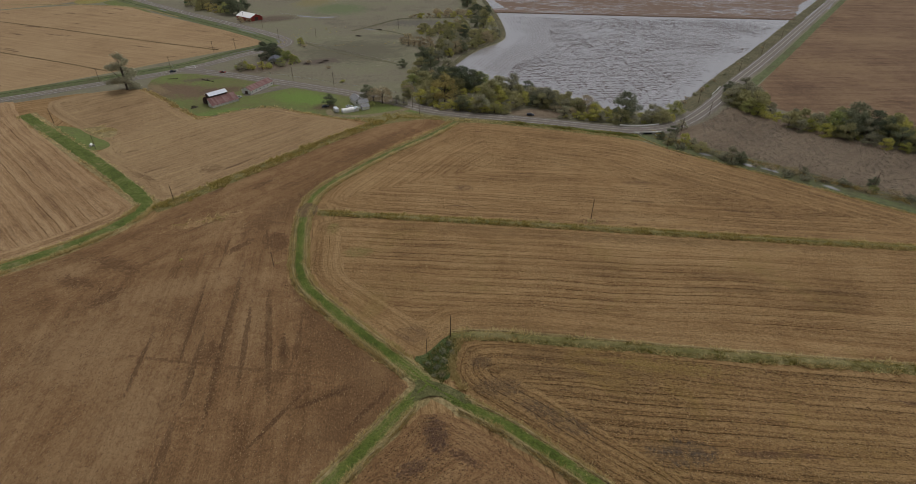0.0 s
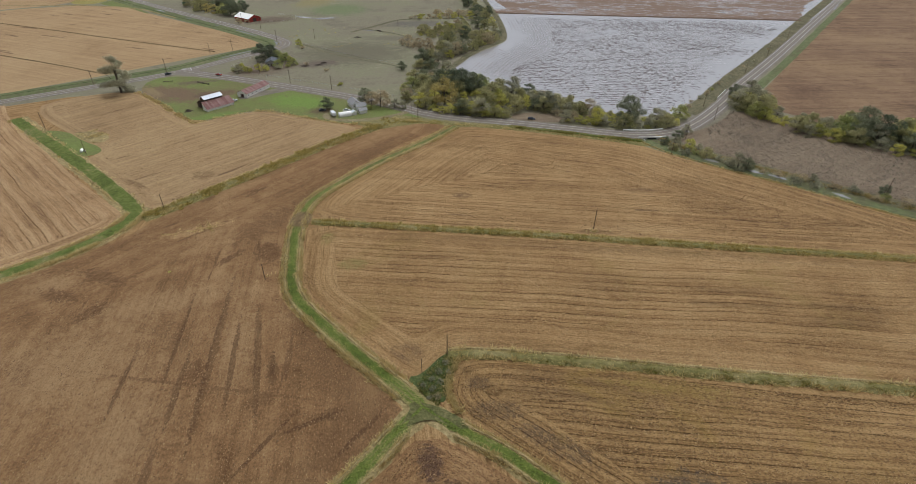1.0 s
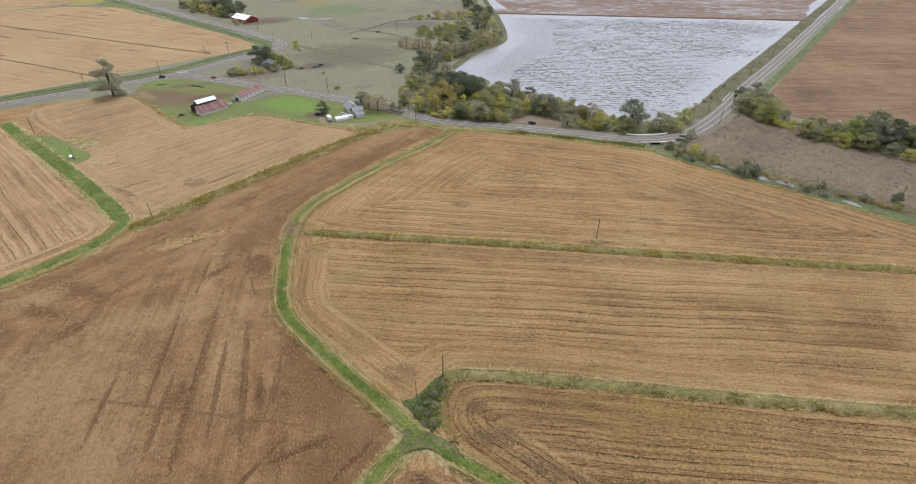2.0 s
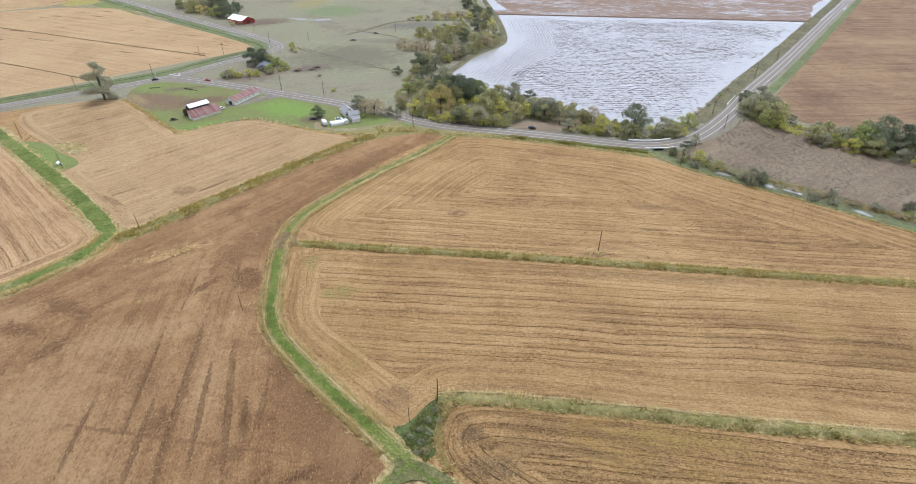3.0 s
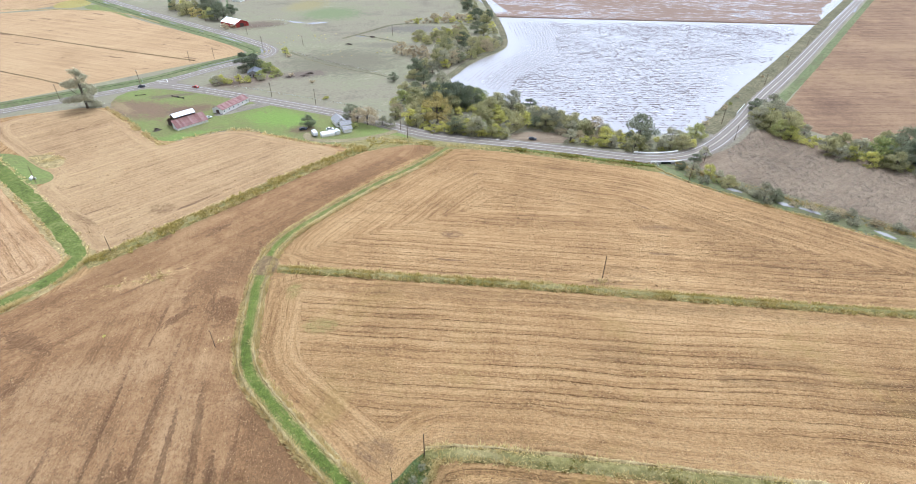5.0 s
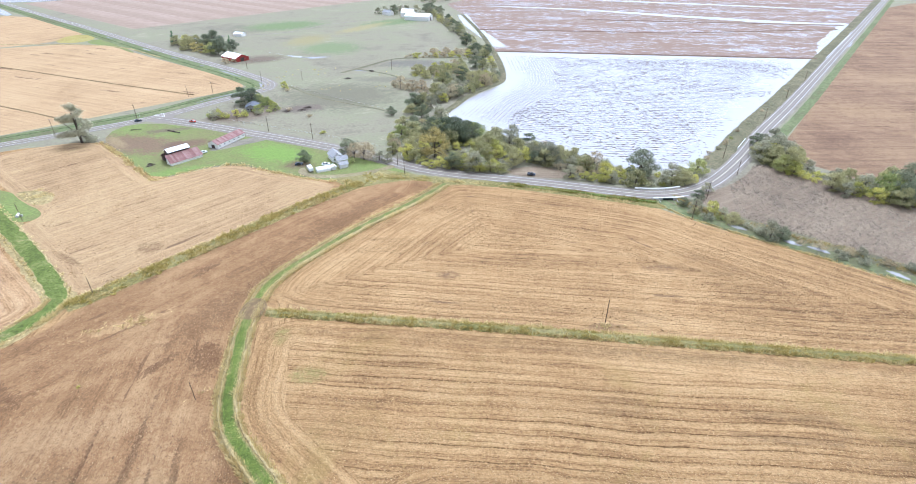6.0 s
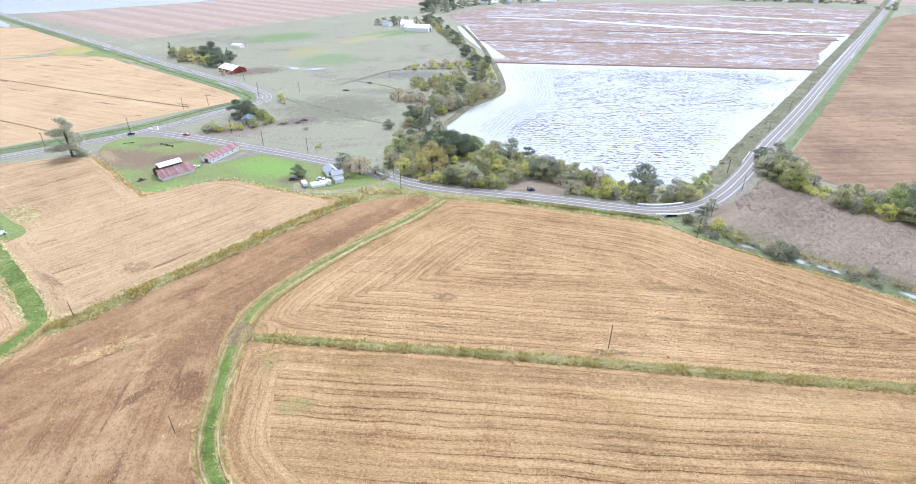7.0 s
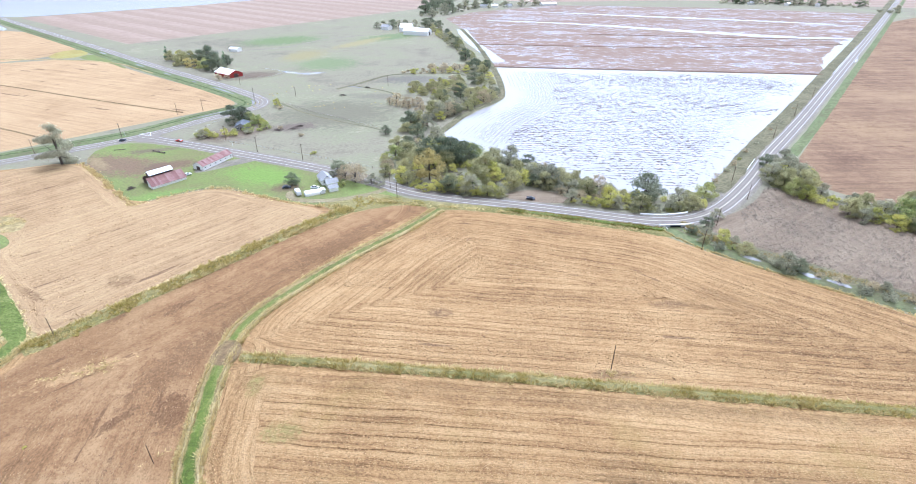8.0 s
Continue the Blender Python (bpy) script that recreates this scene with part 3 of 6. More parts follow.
def inside(poly, pts):
    x, y = pts[:, 0], pts[:, 1]
    ins = np.zeros(len(pts), bool)
    for (x0, y0), (x1, y1) in zip(poly, np.roll(poly, -1, 0)):
        if y0 != y1:
            cross = (y0 > y) != (y1 > y)
            ins ^= cross & (x < (x1 - x0) * (y - y0) / (y1 - y0) + x0)
    return ins


def nearest(poly, pts, closed=True):
    """Distance to an outline, the nearest point on it, and how far round that lies."""
    best, where, round_ = np.full(len(pts), 1e9), np.zeros((len(pts), 2)), np.zeros(len(pts))
    run = 0.0
    ends = np.roll(poly, -1, 0) if closed else poly[1:]
    for a, b in zip(poly, ends):
        ab = b - a
        L = np.hypot(*ab)
        if L < 1e-6:
            continue
        k = np.clip(((pts - a) @ ab) / L**2, 0, 1)
        q = a + k[:, None] * ab
        d = np.hypot(*(pts - q).T)
        m = d < best
        best[m], where[m], round_[m] = d[m], q[m], run + k[m] * L
        run += L
    return best, where, round_


def mesh_object(name, verts, faces, material, parent=None, smooth=False, attrs=None):
    me = bpy.data.meshes.new(name)
    me.from_pydata([tuple(map(float, v)) for v in verts], [], faces if isinstance(faces, list) else faces.tolist())
    for key, values in (attrs or {}).items():
        me.attributes.new(key, "FLOAT", "POINT").data.foreach_set("value", np.asarray(values, np.float32))
    if smooth:
        me.shade_smooth()
    me.materials.append(material)
    ob = new(name, me)
    if parent:
        ob.parent = parent
    return ob


def part(name, bm, material, parent, label=""):
    me = bpy.data.meshes.new(name)
    bm.to_mesh(me)
    bm.free()
    me.materials.append(material)
    ob = new(name, me)
    ob.parent = parent
    if label:
        ob["label"] = label
    return ob


def thing(name, m, label, category, group=""):
    ob = new(name)
    ob.empty_display_size = 0.5
    ob.matrix_basis = m
    return tagged(ob, label, category, group)


def at(x, y, turn=0.0, z=0.0, size=1.0):
    return Matrix.LocRotScale((x, y, z), Euler((0, 0, radians(turn))), (size, size, size))


def field(name, outline, row_turn, step, material, z, label, roundings=2, kind="structure", category="field", lumps=0.0, pivot=(0, 0), turn_line=None, turn_scale=1.0):
    """A sheet of ground inside an outline, with the coordinates of its rows."""
    poly = rounded(outline, True, roundings)
    lo, hi = poly.min(0) - step, poly.max(0) + step
    nx, ny = (np.ceil((hi - lo) / step).astype(int) + 1)
    gx, gy = np.meshgrid(lo[0] + step * np.arange(nx), lo[1] + step * np.arange(ny), indexing="ij")
    pts = np.stack([gx.ravel(), gy.ravel()], 1)
    ins = inside(poly, pts)
    ids = np.arange(nx * ny).reshape(nx, ny)
    quads = np.stack([ids[:-1, :-1], ids[1:, :-1], ids[1:, 1:], ids[:-1, 1:]], -1).reshape(-1, 4)
    quads = quads[ins[quads].sum(1) >= 1]
    used = np.unique(quads)
    back_ids = np.full(nx * ny, -1)
    back_ids[used] = np.arange(len(used))
    pts, ins, quads = pts[used], ins[used], back_ids[quads]
    d, where, peri = nearest(poly, pts)
    pts[~ins] = where[~ins]
    d[~ins] = 0
    c, s = math.cos(radians(row_turn)), math.sin(radians(row_turn))
    rel = pts - np.array(pivot)
    attrs = {"across": rel[:, 1] * c - rel[:, 0] * s, "along": rel[:, 0] * c + rel[:, 1] * s, "edge": d, "peri": peri, "shore": d}
    if turn_line is not None:
        attrs["edge"], _, attrs["peri"] = nearest(rounded(turn_line, False, 2), pts, False)
        attrs["edge"] = attrs["edge"] * turn_scale
    zs = np.full(len(pts), z)
    if lumps:
        zs = zs + lumps * np.array([0.6 + 0.6 * noise.noise((x * 0.08, y * 0.08, z)) for x, y in pts]) * np.clip(d / 4, 0, 1)
    ob = mesh_object(name, np.c_[pts, zs], quads, material, attrs=attrs)
    return tagged(ob, label, category, "", kind)


def strip(name, line, half, heights, material, z, label, kind="structure", step=2.5, ragged=0.0, category="", widths=None, parent=None):
    """A band along a line; heights across it from one edge to the other."""
    q, t, s = spaced(line, step)
    side = np.stack([-t[:, 1], t[:, 0]], 1)
    k = len(heights)
    across = np.linspace(-1, 1, k)
    verts, att, along = [], [], []
    w = np.full(len(q), half) if widths is None else np.interp(s, np.linspace(0, s[-1], len(widths)), widths)
    for i in range(len(q)):
        for j in range(k):
            a = across[j] * w[i]
            jit = ragged * noise.noise((s[i] * 0.21, across[j] * 3, z * 50 + q[i, 0])) if j in (0, k - 1) else 0
            verts.append((*(q[i] + side[i] * (a + jit)), z + heights[j] * (1 + 0.5 * ragged * noise.noise((s[i] * 0.3, j, 5)))))
            att.append(a)
            along.append(s[i])
    ids = np.arange(len(verts)).reshape(-1, k)
    quads = np.stack([ids[:-1, :-1], ids[1:, :-1], ids[1:, 1:], ids[:-1, 1:]], -1).reshape(-1, 4)[:, ::-1]
    ob = mesh_object(name, verts, quads, material, parent, smooth=True, attrs={"across": att, "along": along})
    return ob if parent else tagged(ob, label, category or name.replace("_", " "), "", kind)


def blades(name, spots, sizes, material, label, seed, count=6, wide=0.2, lean=1.5, category="grass"):
    """Tufts of grass: some leaning blades at each spot, one mesh of uncountable stuff."""
    rng = np.random.default_rng(seed)
    spots, sizes = np.repeat(np.asarray(spots), count, 0), np.repeat(sizes, count)
    n = len(spots)
    a = rng.uniform(0, 2 * np.pi, n)
    foot = spots + np.c_[np.cos(a), np.sin(a)] * (rng.uniform(0, 0.35, n) * sizes)[:, None]
    tip = foot + np.c_[np.cos(a), np.sin(a)] * (rng.uniform(0.3, lean, n) * sizes)[:, None]
    b = a + rng.uniform(-0.9, 0.9, n) + np.pi / 2
    w = (wide * rng.uniform(0.6, 1.5, n) * np.sqrt(sizes))[:, None]
    off = np.c_[np.cos(b), np.sin(b)] * w
    h = sizes * rng.uniform(0.55, 1.1, n)
    v = np.empty((n, 3, 3))
    v[:, 0], v[:, 1], v[:, 2] = np.c_[foot - off, np.full(n, -0.05)], np.c_[foot + off, np.full(n, -0.05)], np.c_[tip, h]
    ob = mesh_object(name, v.reshape(-1, 3), np.arange(3 * n).reshape(-1, 3), material)
    return tagged(ob, label, category, "", "stuff")


def scatter_line(line, half, per_metre, seed, lo=0.5, hi=1.1, keep=1.0, shift=0.0):
    """Spots and sizes of tufts in a band along a line, in uneven bunches."""
    rng = np.random.default_rng(seed)
    q, t, s = spaced(line, 1.0)
    n = int(s[-1] * per_metre)
    k = rng.uniform(0, len(q) - 1, n)
    i, f = k.astype(int), (k % 1)[:, None]
    p = q[i] * (1 - f) + q[np.minimum(i + 1, len(q) - 1)] * f
    side = np.stack([-t[i, 1], t[i, 0]], 1)
    p = p + side * (shift + rng.normal(0, half / 1.7, n))[:, None]
    clump = np.array([noise.noise((x * 0.14, y * 0.14, seed * 3.7)) for x, y in p])
    m = clump > rng.uniform(-0.6, 0.35, n) - 0.35 * keep
    return p[m], (rng.uniform(lo, hi, n) * (0.85 + 0.5 * clump))[m]


def offset(line, d):
    q, t, s = spaced(line, 2.0)
    return q + np.stack([-t[:, 1], t[:, 0]], 1) * d


def scatter_area(outline, per_m2, seed, bunch=0.0, freq=0.05):
    rng = np.random.default_rng(seed)
    poly = np.array(outline, float)
    lo, hi = poly.min(0), poly.max(0)
    n = int(np.prod(hi - lo) * per_m2)
    p = rng.uniform(lo, hi, (n, 2))
    p = p[inside(poly, p)]
    if bunch:
        c = np.array([noise.noise((x * freq, y * freq, seed * 1.3)) for x, y in p])
        p = p[c > bunch * rng.uniform(-0.3, 0.5, len(p))]
    return p


# ------------------------------------------------------------------ ground and fields
ground = mesh_object("ground", [(x, y, 0) for x, y in ((-5000, -5000), (5000, -5000), (5000, 5000), (-5000, 5000))], [[0, 1, 2, 3]], M_PASTURE)
tagged(ground, "flat grey-green pasture reaching the horizon", "ground", "", "structure")

field("field_margin", [(-520, 60), (-330, -60), (300, -60), (262, 165), (182, 209), (121, 254), (100, 274), (30, 296), (-6, 303), (-60, 304), (-118, 318), (-155, 299), (-215, 352), (-255, 340), (-300, 310), (-420, 250)], 100, 8, M_TRI, 0.008, "tan stubble soil along the field margins", 0, category="soil")

TRACK = [(-8, 98.5), (-18, 108), (-29.7, 118), (-38.4, 126.6), (-47.6, 135.5), (-53.4, 142), (-57, 149), (-59, 156), (-62, 169.5), (-64.2, 180), (-65.2, 190), (-65.6, 200), (-64.6, 208), (-60, 217.5), (-54.5, 227), (-45.3, 241), (-34.5, 256), (-22, 270), (-12, 283), (-2.5, 297.5)]
SPUR_WEST = [(-8, 98.5), (-12, 93.2), (-16, 87.5), (-20.5, 81), (-26.6, 72.4), (-58, 28), (-103, -34)]
SPUR_EAST = [(-8, 98.5), (-0.2, 93), (7.6, 88.4), (15, 84), (23, 77.5), (31, 71.2), (62, 45), (110, 2), (150, -38)]
BERM_LOW = [(-2, 117.5), (6.5, 118.6), (21.5, 117.4), (51, 114.3), (80, 111.2), (115, 108.1), (260, 95)]
BERM_HIGH = [(-60, 191), (-21, 188), (28, 184), (75, 179.5), (121, 175), (180, 170), (258, 162)]
HEDGE = [(-46, 297), (-53, 290.5), (-66, 275.5), (-77, 261.8), (-92, 241.6), (-100, 231.2), (-108, 221.6), (-117, 208.8), (-124, 199.8), (-131, 192)]
LANE_SOUTH = [(-135.5, 196), (-135.2, 189), (-138.4, 180.5), (-141.7, 174), (-146.8, 166.8), (-152.8, 160), (-159.2, 154.1), (-180, 136), (-238, 84), (-325, 6)]
LANE_NORTH = [(-134.5, 193), (-138.5, 199.5), (-148.6, 209.3), (-164.6, 223.5), (-181, 237), (-205, 256), (-223, 270), (-244, 286), (-262, 301)]
DITCH = [(106, 284), (111, 275), (118, 267), (140, 249), (163, 233), (182, 217), (202, 201), (258, 157)]

field("field_1", [(-60, 195), (-60, 211), (-49, 230), (-30, 262), (-8, 289), (0, 299), (31, 294), (66, 284), (92, 277), (106, 268), (121, 254), (149, 235), (182, 208), (240, 163),
                  (180, 172.5), (121, 177.5), (75, 182), (28, 186.5), (-21, 190.5)], -4.5, 2.5, M_TRI, 0.06, "harvested tan stubble field with curving rows", 1, lumps=0.25)
field("field_2", [(-58, 188), (-58, 168), (-54, 150), (-49, 140), (-25, 119.5), (-13, 109.5), (-8, 109), (-3, 117), (3, 121.5), (21, 120.5), (50, 117.5), (73, 114.5), (134, 107.5), (262, 94.5),
                  (262, 160), (180, 167.5), (121, 172.5), (75, 177), (28, 181.5), (-21, 185.5)], -3.5, 2.5, M_MID, 0.06, "harvested tan stubble field with long wavy rows", 1, lumps=0.25)
field("field_3", [(3, 116), (0, 111), (-1.5, 103), (3, 95), (14, 87), (32, 73), (64, 46), (112, 3), (160, -40), (300, -40), (300, 85), (134, 102.5), (73, 109.5), (50, 112.5), (21, 115.5)],
      -5.0, 2.5, M_LOW, 0.06, "harvested stubble field with muddy turning tracks", 2, lumps=0.25)
field("field_4", [(-7, 91.5), (-17, 79), (-27, 68), (-57, 25), (-100, -32), (-60, -60), (130, -60), (145, -42), (107, -4), (58, 40), (27, 68), (10, 82)], 38, 2.5, M_WEDGE, 0.06, "bare brown soil wedge with damp dark patches", 1, lumps=0.2)
field("field_5", [(-6, 300), (-12, 294), (-38, 263), (-57, 232), (-68, 212), (-70.5, 197), (-69, 183), (-66, 166), (-62, 148), (-56, 138), (-32, 114), (-15, 100), (-12.5, 96), (-17, 89), (-34, 69), (-64, 26), (-110, -32),
                  (-330, -32), (-325, -4), (-236, 76), (-177, 129.5), (-156.5, 148.5), (-148.5, 156), (-137.3, 169.5), (-131, 177), (-127, 185), (-124.5, 193), (-118, 202), (-104, 220.5), (-89, 240), (-72, 262), (-44, 294), (-20, 303)],
      100, 2.5, M_BROWN, 0.06, "bare brown field with dark damp streaks", 1, lumps=0.25, turn_line=HEDGE + [(-138.4, 180.5), (-146.8, 166.8), (-159.2, 154.1), (-238, 84)])
field("field_6", [(-126, 203), (-112, 222), (-96, 243), (-80, 264), (-56, 293), (-68, 299), (-84, 304), (-102, 312), (-118, 319), (-129, 317), (-141, 309), (-155, 297), (-176, 315), (-194, 332), (-216, 351), (-236, 350), (-264, 328), (-256, 312), (-240, 297),
                  (-222, 284), (-202, 269), (-189, 262), (-185, 255), (-189, 248), (-180, 241), (-168, 231), (-144, 210), (-132, 199)], 50, 2.5, M_LEFT, 0.06, "pale tan stubble field beside the farm", 1, lumps=0.25)
field("field_7", [(-143.5, 197.5), (-139.4, 192.5), (-139.5, 186), (-144, 179), (-150, 171), (-155, 165.2), (-162.5, 157.8), (-183, 140), (-242, 88), (-330, 9), (-520, 80), (-400, 270), (-290, 330), (-268, 303), (-242, 279), (-208, 251), (-177, 224), (-152, 204)], 139, 2.5, M_LEFT2, 0.06, "tan stubble field with close parallel rows", 1, lumps=0.2)
field("field_8", [(-278, 366), (-224, 428), (-178, 474), (-176, 484), (-184, 494), (-207, 516), (-272, 563), (-325, 600), (-372, 640), (-390, 651), (-462, 648), (-560, 570), (-800, 380), (-500, 180), (-350, 305)], 159, 5, M_ORANGE, 0.05, "orange-tan stubble field across the road", 1)
field("field_9", [(-487, 636), (-464, 655), (-448, 711), (-520, 772), (-640, 864), (-700, 815), (-900, 640), (-700, 480), (-560, 578)], 70, 8, M_ORANGE, 0.05, "far tan stubble field", 1)
field("field_10", [(-418, 752), (-266, 943), (-84, 1180), (-60, 1420), (-330, 1520), (-541, 1196), (-738, 992)], -36, 12, M_STRIPE, 0.05, "far ploughed field striped brown and tan", 0)
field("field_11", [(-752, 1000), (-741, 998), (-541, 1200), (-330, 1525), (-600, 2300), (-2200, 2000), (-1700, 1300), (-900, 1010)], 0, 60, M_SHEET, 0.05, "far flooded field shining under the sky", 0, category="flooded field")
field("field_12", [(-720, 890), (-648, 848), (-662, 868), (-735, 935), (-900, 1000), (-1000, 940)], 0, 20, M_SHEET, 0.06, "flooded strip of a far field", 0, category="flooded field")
field("field_13", [(38, 638), (24, 757), (2, 906), (-30, 1030), (20, 1130), (191, 1262), (500, 1240), (790, 1150), (745, 1095), (508, 790), (367, 610), (362, 618)], -3, 8, M_FLOOD2, 0.05, "reddish mud field with strips of standing water", 0, category="flooded field")
field("field_14", [(223, 386), (345, 544), (510, 757), (722, 1030), (815, 1100), (1500, 700), (700, 60), (329, 198), (255, 275), (217, 312), (196, 340), (196, 352)], 4, 8, M_FARBROWN, 0.05, "brown ploughed field beyond the road", 0)
field("field_15", [(146, 301), (160, 314), (172, 330), (184, 326), (200, 306), (224, 282), (262, 240), (330, 175), (300, 135), (258, 165), (208, 207), (186, 224), (166, 239), (147, 253), (134, 268), (124, 277), (120, 284), (131, 292)], 35, 4, M_WEED, 0.05, "grey-brown field of dry dead weeds", 1, lumps=0.3)
field("field_16", [(-330, 1530), (-60, 1430), (160, 1320), (520, 1400), (1400, 1100), (2600, 1900), (1200, 4200), (-900, 4200)], 10, 60, M_STRIPE, 0.04, "far pale ploughed fields", 0)
field("flooded_field", [(-8, 408), (-2, 424), (12, 461), (36, 495), (43.5, 515), (44, 569), (40, 630), (42, 635), (362, 614.5), (370, 614), (364, 606), (256, 474), (190, 384), (160, 350), (148, 334), (132, 322), (112, 318), (96, 322), (78, 336), (48, 361), (20, 384)], -2.5, 4, M_FLOOD, 0.05,
      "flooded ploughed field with water shining between rows", 1, category="flooded field", turn_line=[(-8, 408), (-2, 424), (12, 461), (36, 495), (43.5, 515), (44, 569), (40, 634)], turn_scale=1.6)

# grass of the farmyard, meadow, verges
field("farm_grass", [(-216, 353), (-194, 334), (-176, 317), (-155, 299), (-141, 311), (-129, 319), (-118, 321), (-102, 314), (-84, 306), (-68, 301), (-50, 300), (-20, 304), (-10, 303), (-28, 316), (-44, 327), (-72, 341), (-103, 354), (-136, 367), (-168, 380), (-205, 390), (-222, 379)], 0, 6, M_GREEN, 0.03, "bright green farmyard grass", 1, category="grass")
field("drive_dirt", [(-76, 308), (-60, 307), (-40, 316), (-32, 324), (-30, 320), (-40, 311), (-60, 303), (-78, 304), (-84, 312), (-82, 318), (-78, 312)], 0, 2, M_PATH, 0.07, "dirt drive to the farmhouse", 2, category="dirt")
field("yard_gravel", [(-146, 344), (-142, 338), (-128, 350), (-112, 362), (-118, 368), (-134, 358)], 0, 2, M_GRAVEL, 0.06, "pale gravel between barn and shed", 2, category="gravel")
field("green_patch", [(-205, 256), (-188, 250), (-185, 258), (-192, 268), (-208, 276), (-224, 284), (-236, 284)], 0, 2, M_GREEN, 0.07, "green grass patch by a pole", 2, category="grass")
field("yellow_patch", [(-456, 657), (-470, 699), (-453, 714), (-424, 688), (-428, 658)], 0, 5, M_YELLOW, 0.07, "yellow weeds at a field corner", 1, category="grass")
field("green_corner", [(-424, 660), (-424, 686), (-400, 668), (-345, 620), (-335, 605), (-375, 640)], 0, 5, M_GREEN, 0.07, "green weeds at a field corner", 1, category="grass")
field("gravel_pullout", [(136, 311), (146, 324), (160, 343), (170, 354), (166, 346), (153, 327), (142, 313)], 0, 2, M_GRAVEL, 0.07, "gravel pullout inside the road bend", 1, category="gravel")
field("turnout_dirt", [(28, 311), (60, 305), (66, 312), (52, 324), (34, 320)], 0, 3, M_WEED, 0.04, "dusty turnout beside the road", 2, category="dirt")



def clods(name, outline, row_turn, per_m2, material, label, seed, lo=0.2, hi=0.5, bunch=0.6, z=0.06):
    """Loose clods and straw lumps lying along the rows of a field, too many to count."""
    rng = np.random.default_rng(seed)
    p = scatter_area(outline, per_m2, seed)
    c, r = math.cos(radians(row_turn)), math.sin(radians(row_turn))
    thick = np.array([noise.noise(((y * c - x * r) * 0.22, (x * c + y * r) * 0.02, seed * 0.7)) + 0.5 * noise.noise((x * 0.05, y * 0.05, seed)) for x, y in p])
    p = p[thick > bunch * rng.uniform(-0.9, 0.7, len(p))]
    n = len(p)
    size = rng.uniform(lo, hi, n) * (0.7 + 0.6 * rng.random(n) ** 3)
    turn = radians(row_turn) + rng.normal(0, 0.5, n)
    base = np.array([z + 0.25 * (0.6 + 0.6 * noise.noise((x * 0.08, y * 0.08, z))) for x, y in p]) - 0.05
    v = np.empty((n, 4, 3))
    for k in range(3):
        a = 2 * np.pi * k / 3 + rng.uniform(-0.5, 0.5, n)
        lx, ly = 1.5 * size * np.cos(a), 0.8 * size * np.sin(a)
        v[:, k] = np.c_[p[:, 0] + lx * np.cos(turn) - ly * np.sin(turn), p[:, 1] + lx * np.sin(turn) + ly * np.cos(turn), base]
    v[:, 3] = np.c_[p + rng.normal(0, 0.15, (n, 2)) * size[:, None], base + 0.08 + 0.55 * size]
    i = 4 * np.arange(n)[:, None]
    tris = np.concatenate([i + np.array([[0, 1, 3]]), i + np.array([[1, 2, 3]]), i + np.array([[2, 0, 3]])])
    return tagged(mesh_object(name, v.reshape(-1, 3), tris, material), label, "soil", "", "stuff")


NEAR_1 = [(-56, 197), (-45, 232), (-8, 285), (30, 290), (92, 273), (149, 232), (215, 178), (121, 180), (28, 189), (-21, 193)]
NEAR_2 = [(-56, 185), (-55, 152), (-25, 122), (-9, 113), (3, 123), (50, 119), (134, 109), (190, 104), (200, 163), (121, 170), (28, 179), (-21, 183)]
NEAR_3 = [(3, 113), (1, 104), (5, 96), (32, 75), (64, 48), (140, 40), (170, 99), (73, 107), (21, 113)]
NEAR_4 = [(-7, 89), (-26, 66), (-40, 46), (50, 46), (27, 66), (10, 80)]
NEAR_5 = [(-40, 258), (-60, 230), (-73, 197), (-66, 150), (-34, 113), (-17, 97), (-37, 68), (-60, 40), (-110, 50), (-185, 118), (-140, 162), (-105, 214)]
NEAR_6 = [(-124, 204), (-80, 266), (-60, 292), (-100, 309), (-153, 290), (-215, 342), (-250, 325), (-185, 256), (-146, 212)]
clods("stubble_clods", NEAR_1, -4.5, 1.7, M_CLOD, "loose clods and straw lumps on tan stubble", 301, 0.17, 0.4)
clods("stubble_clods", NEAR_2, -3.5, 4.0, M_CLOD, "loose clods and straw lumps on tan stubble", 302, 0.13, 0.3)
clods("stubble_clods", NEAR_3, -5.0, 4.2, M_CLOD, "dark clods and straw lumps on muddy stubble", 303, 0.14, 0.34)
clods("soil_clods", NEAR_4, 38, 3.5, M_CLOD_BROWN, "loose brown clods on bare soil", 304, 0.12, 0.3)
clods("soil_clods", NEAR_5, 102, 2.4, M_CLOD_BROWN, "loose brown clods on bare soil", 305, 0.13, 0.32)
clods("stubble_clods", NEAR_6, 50, 0.5, M_CLOD, "loose clods and straw lumps on pale stubble", 306, 0.2, 0.45)


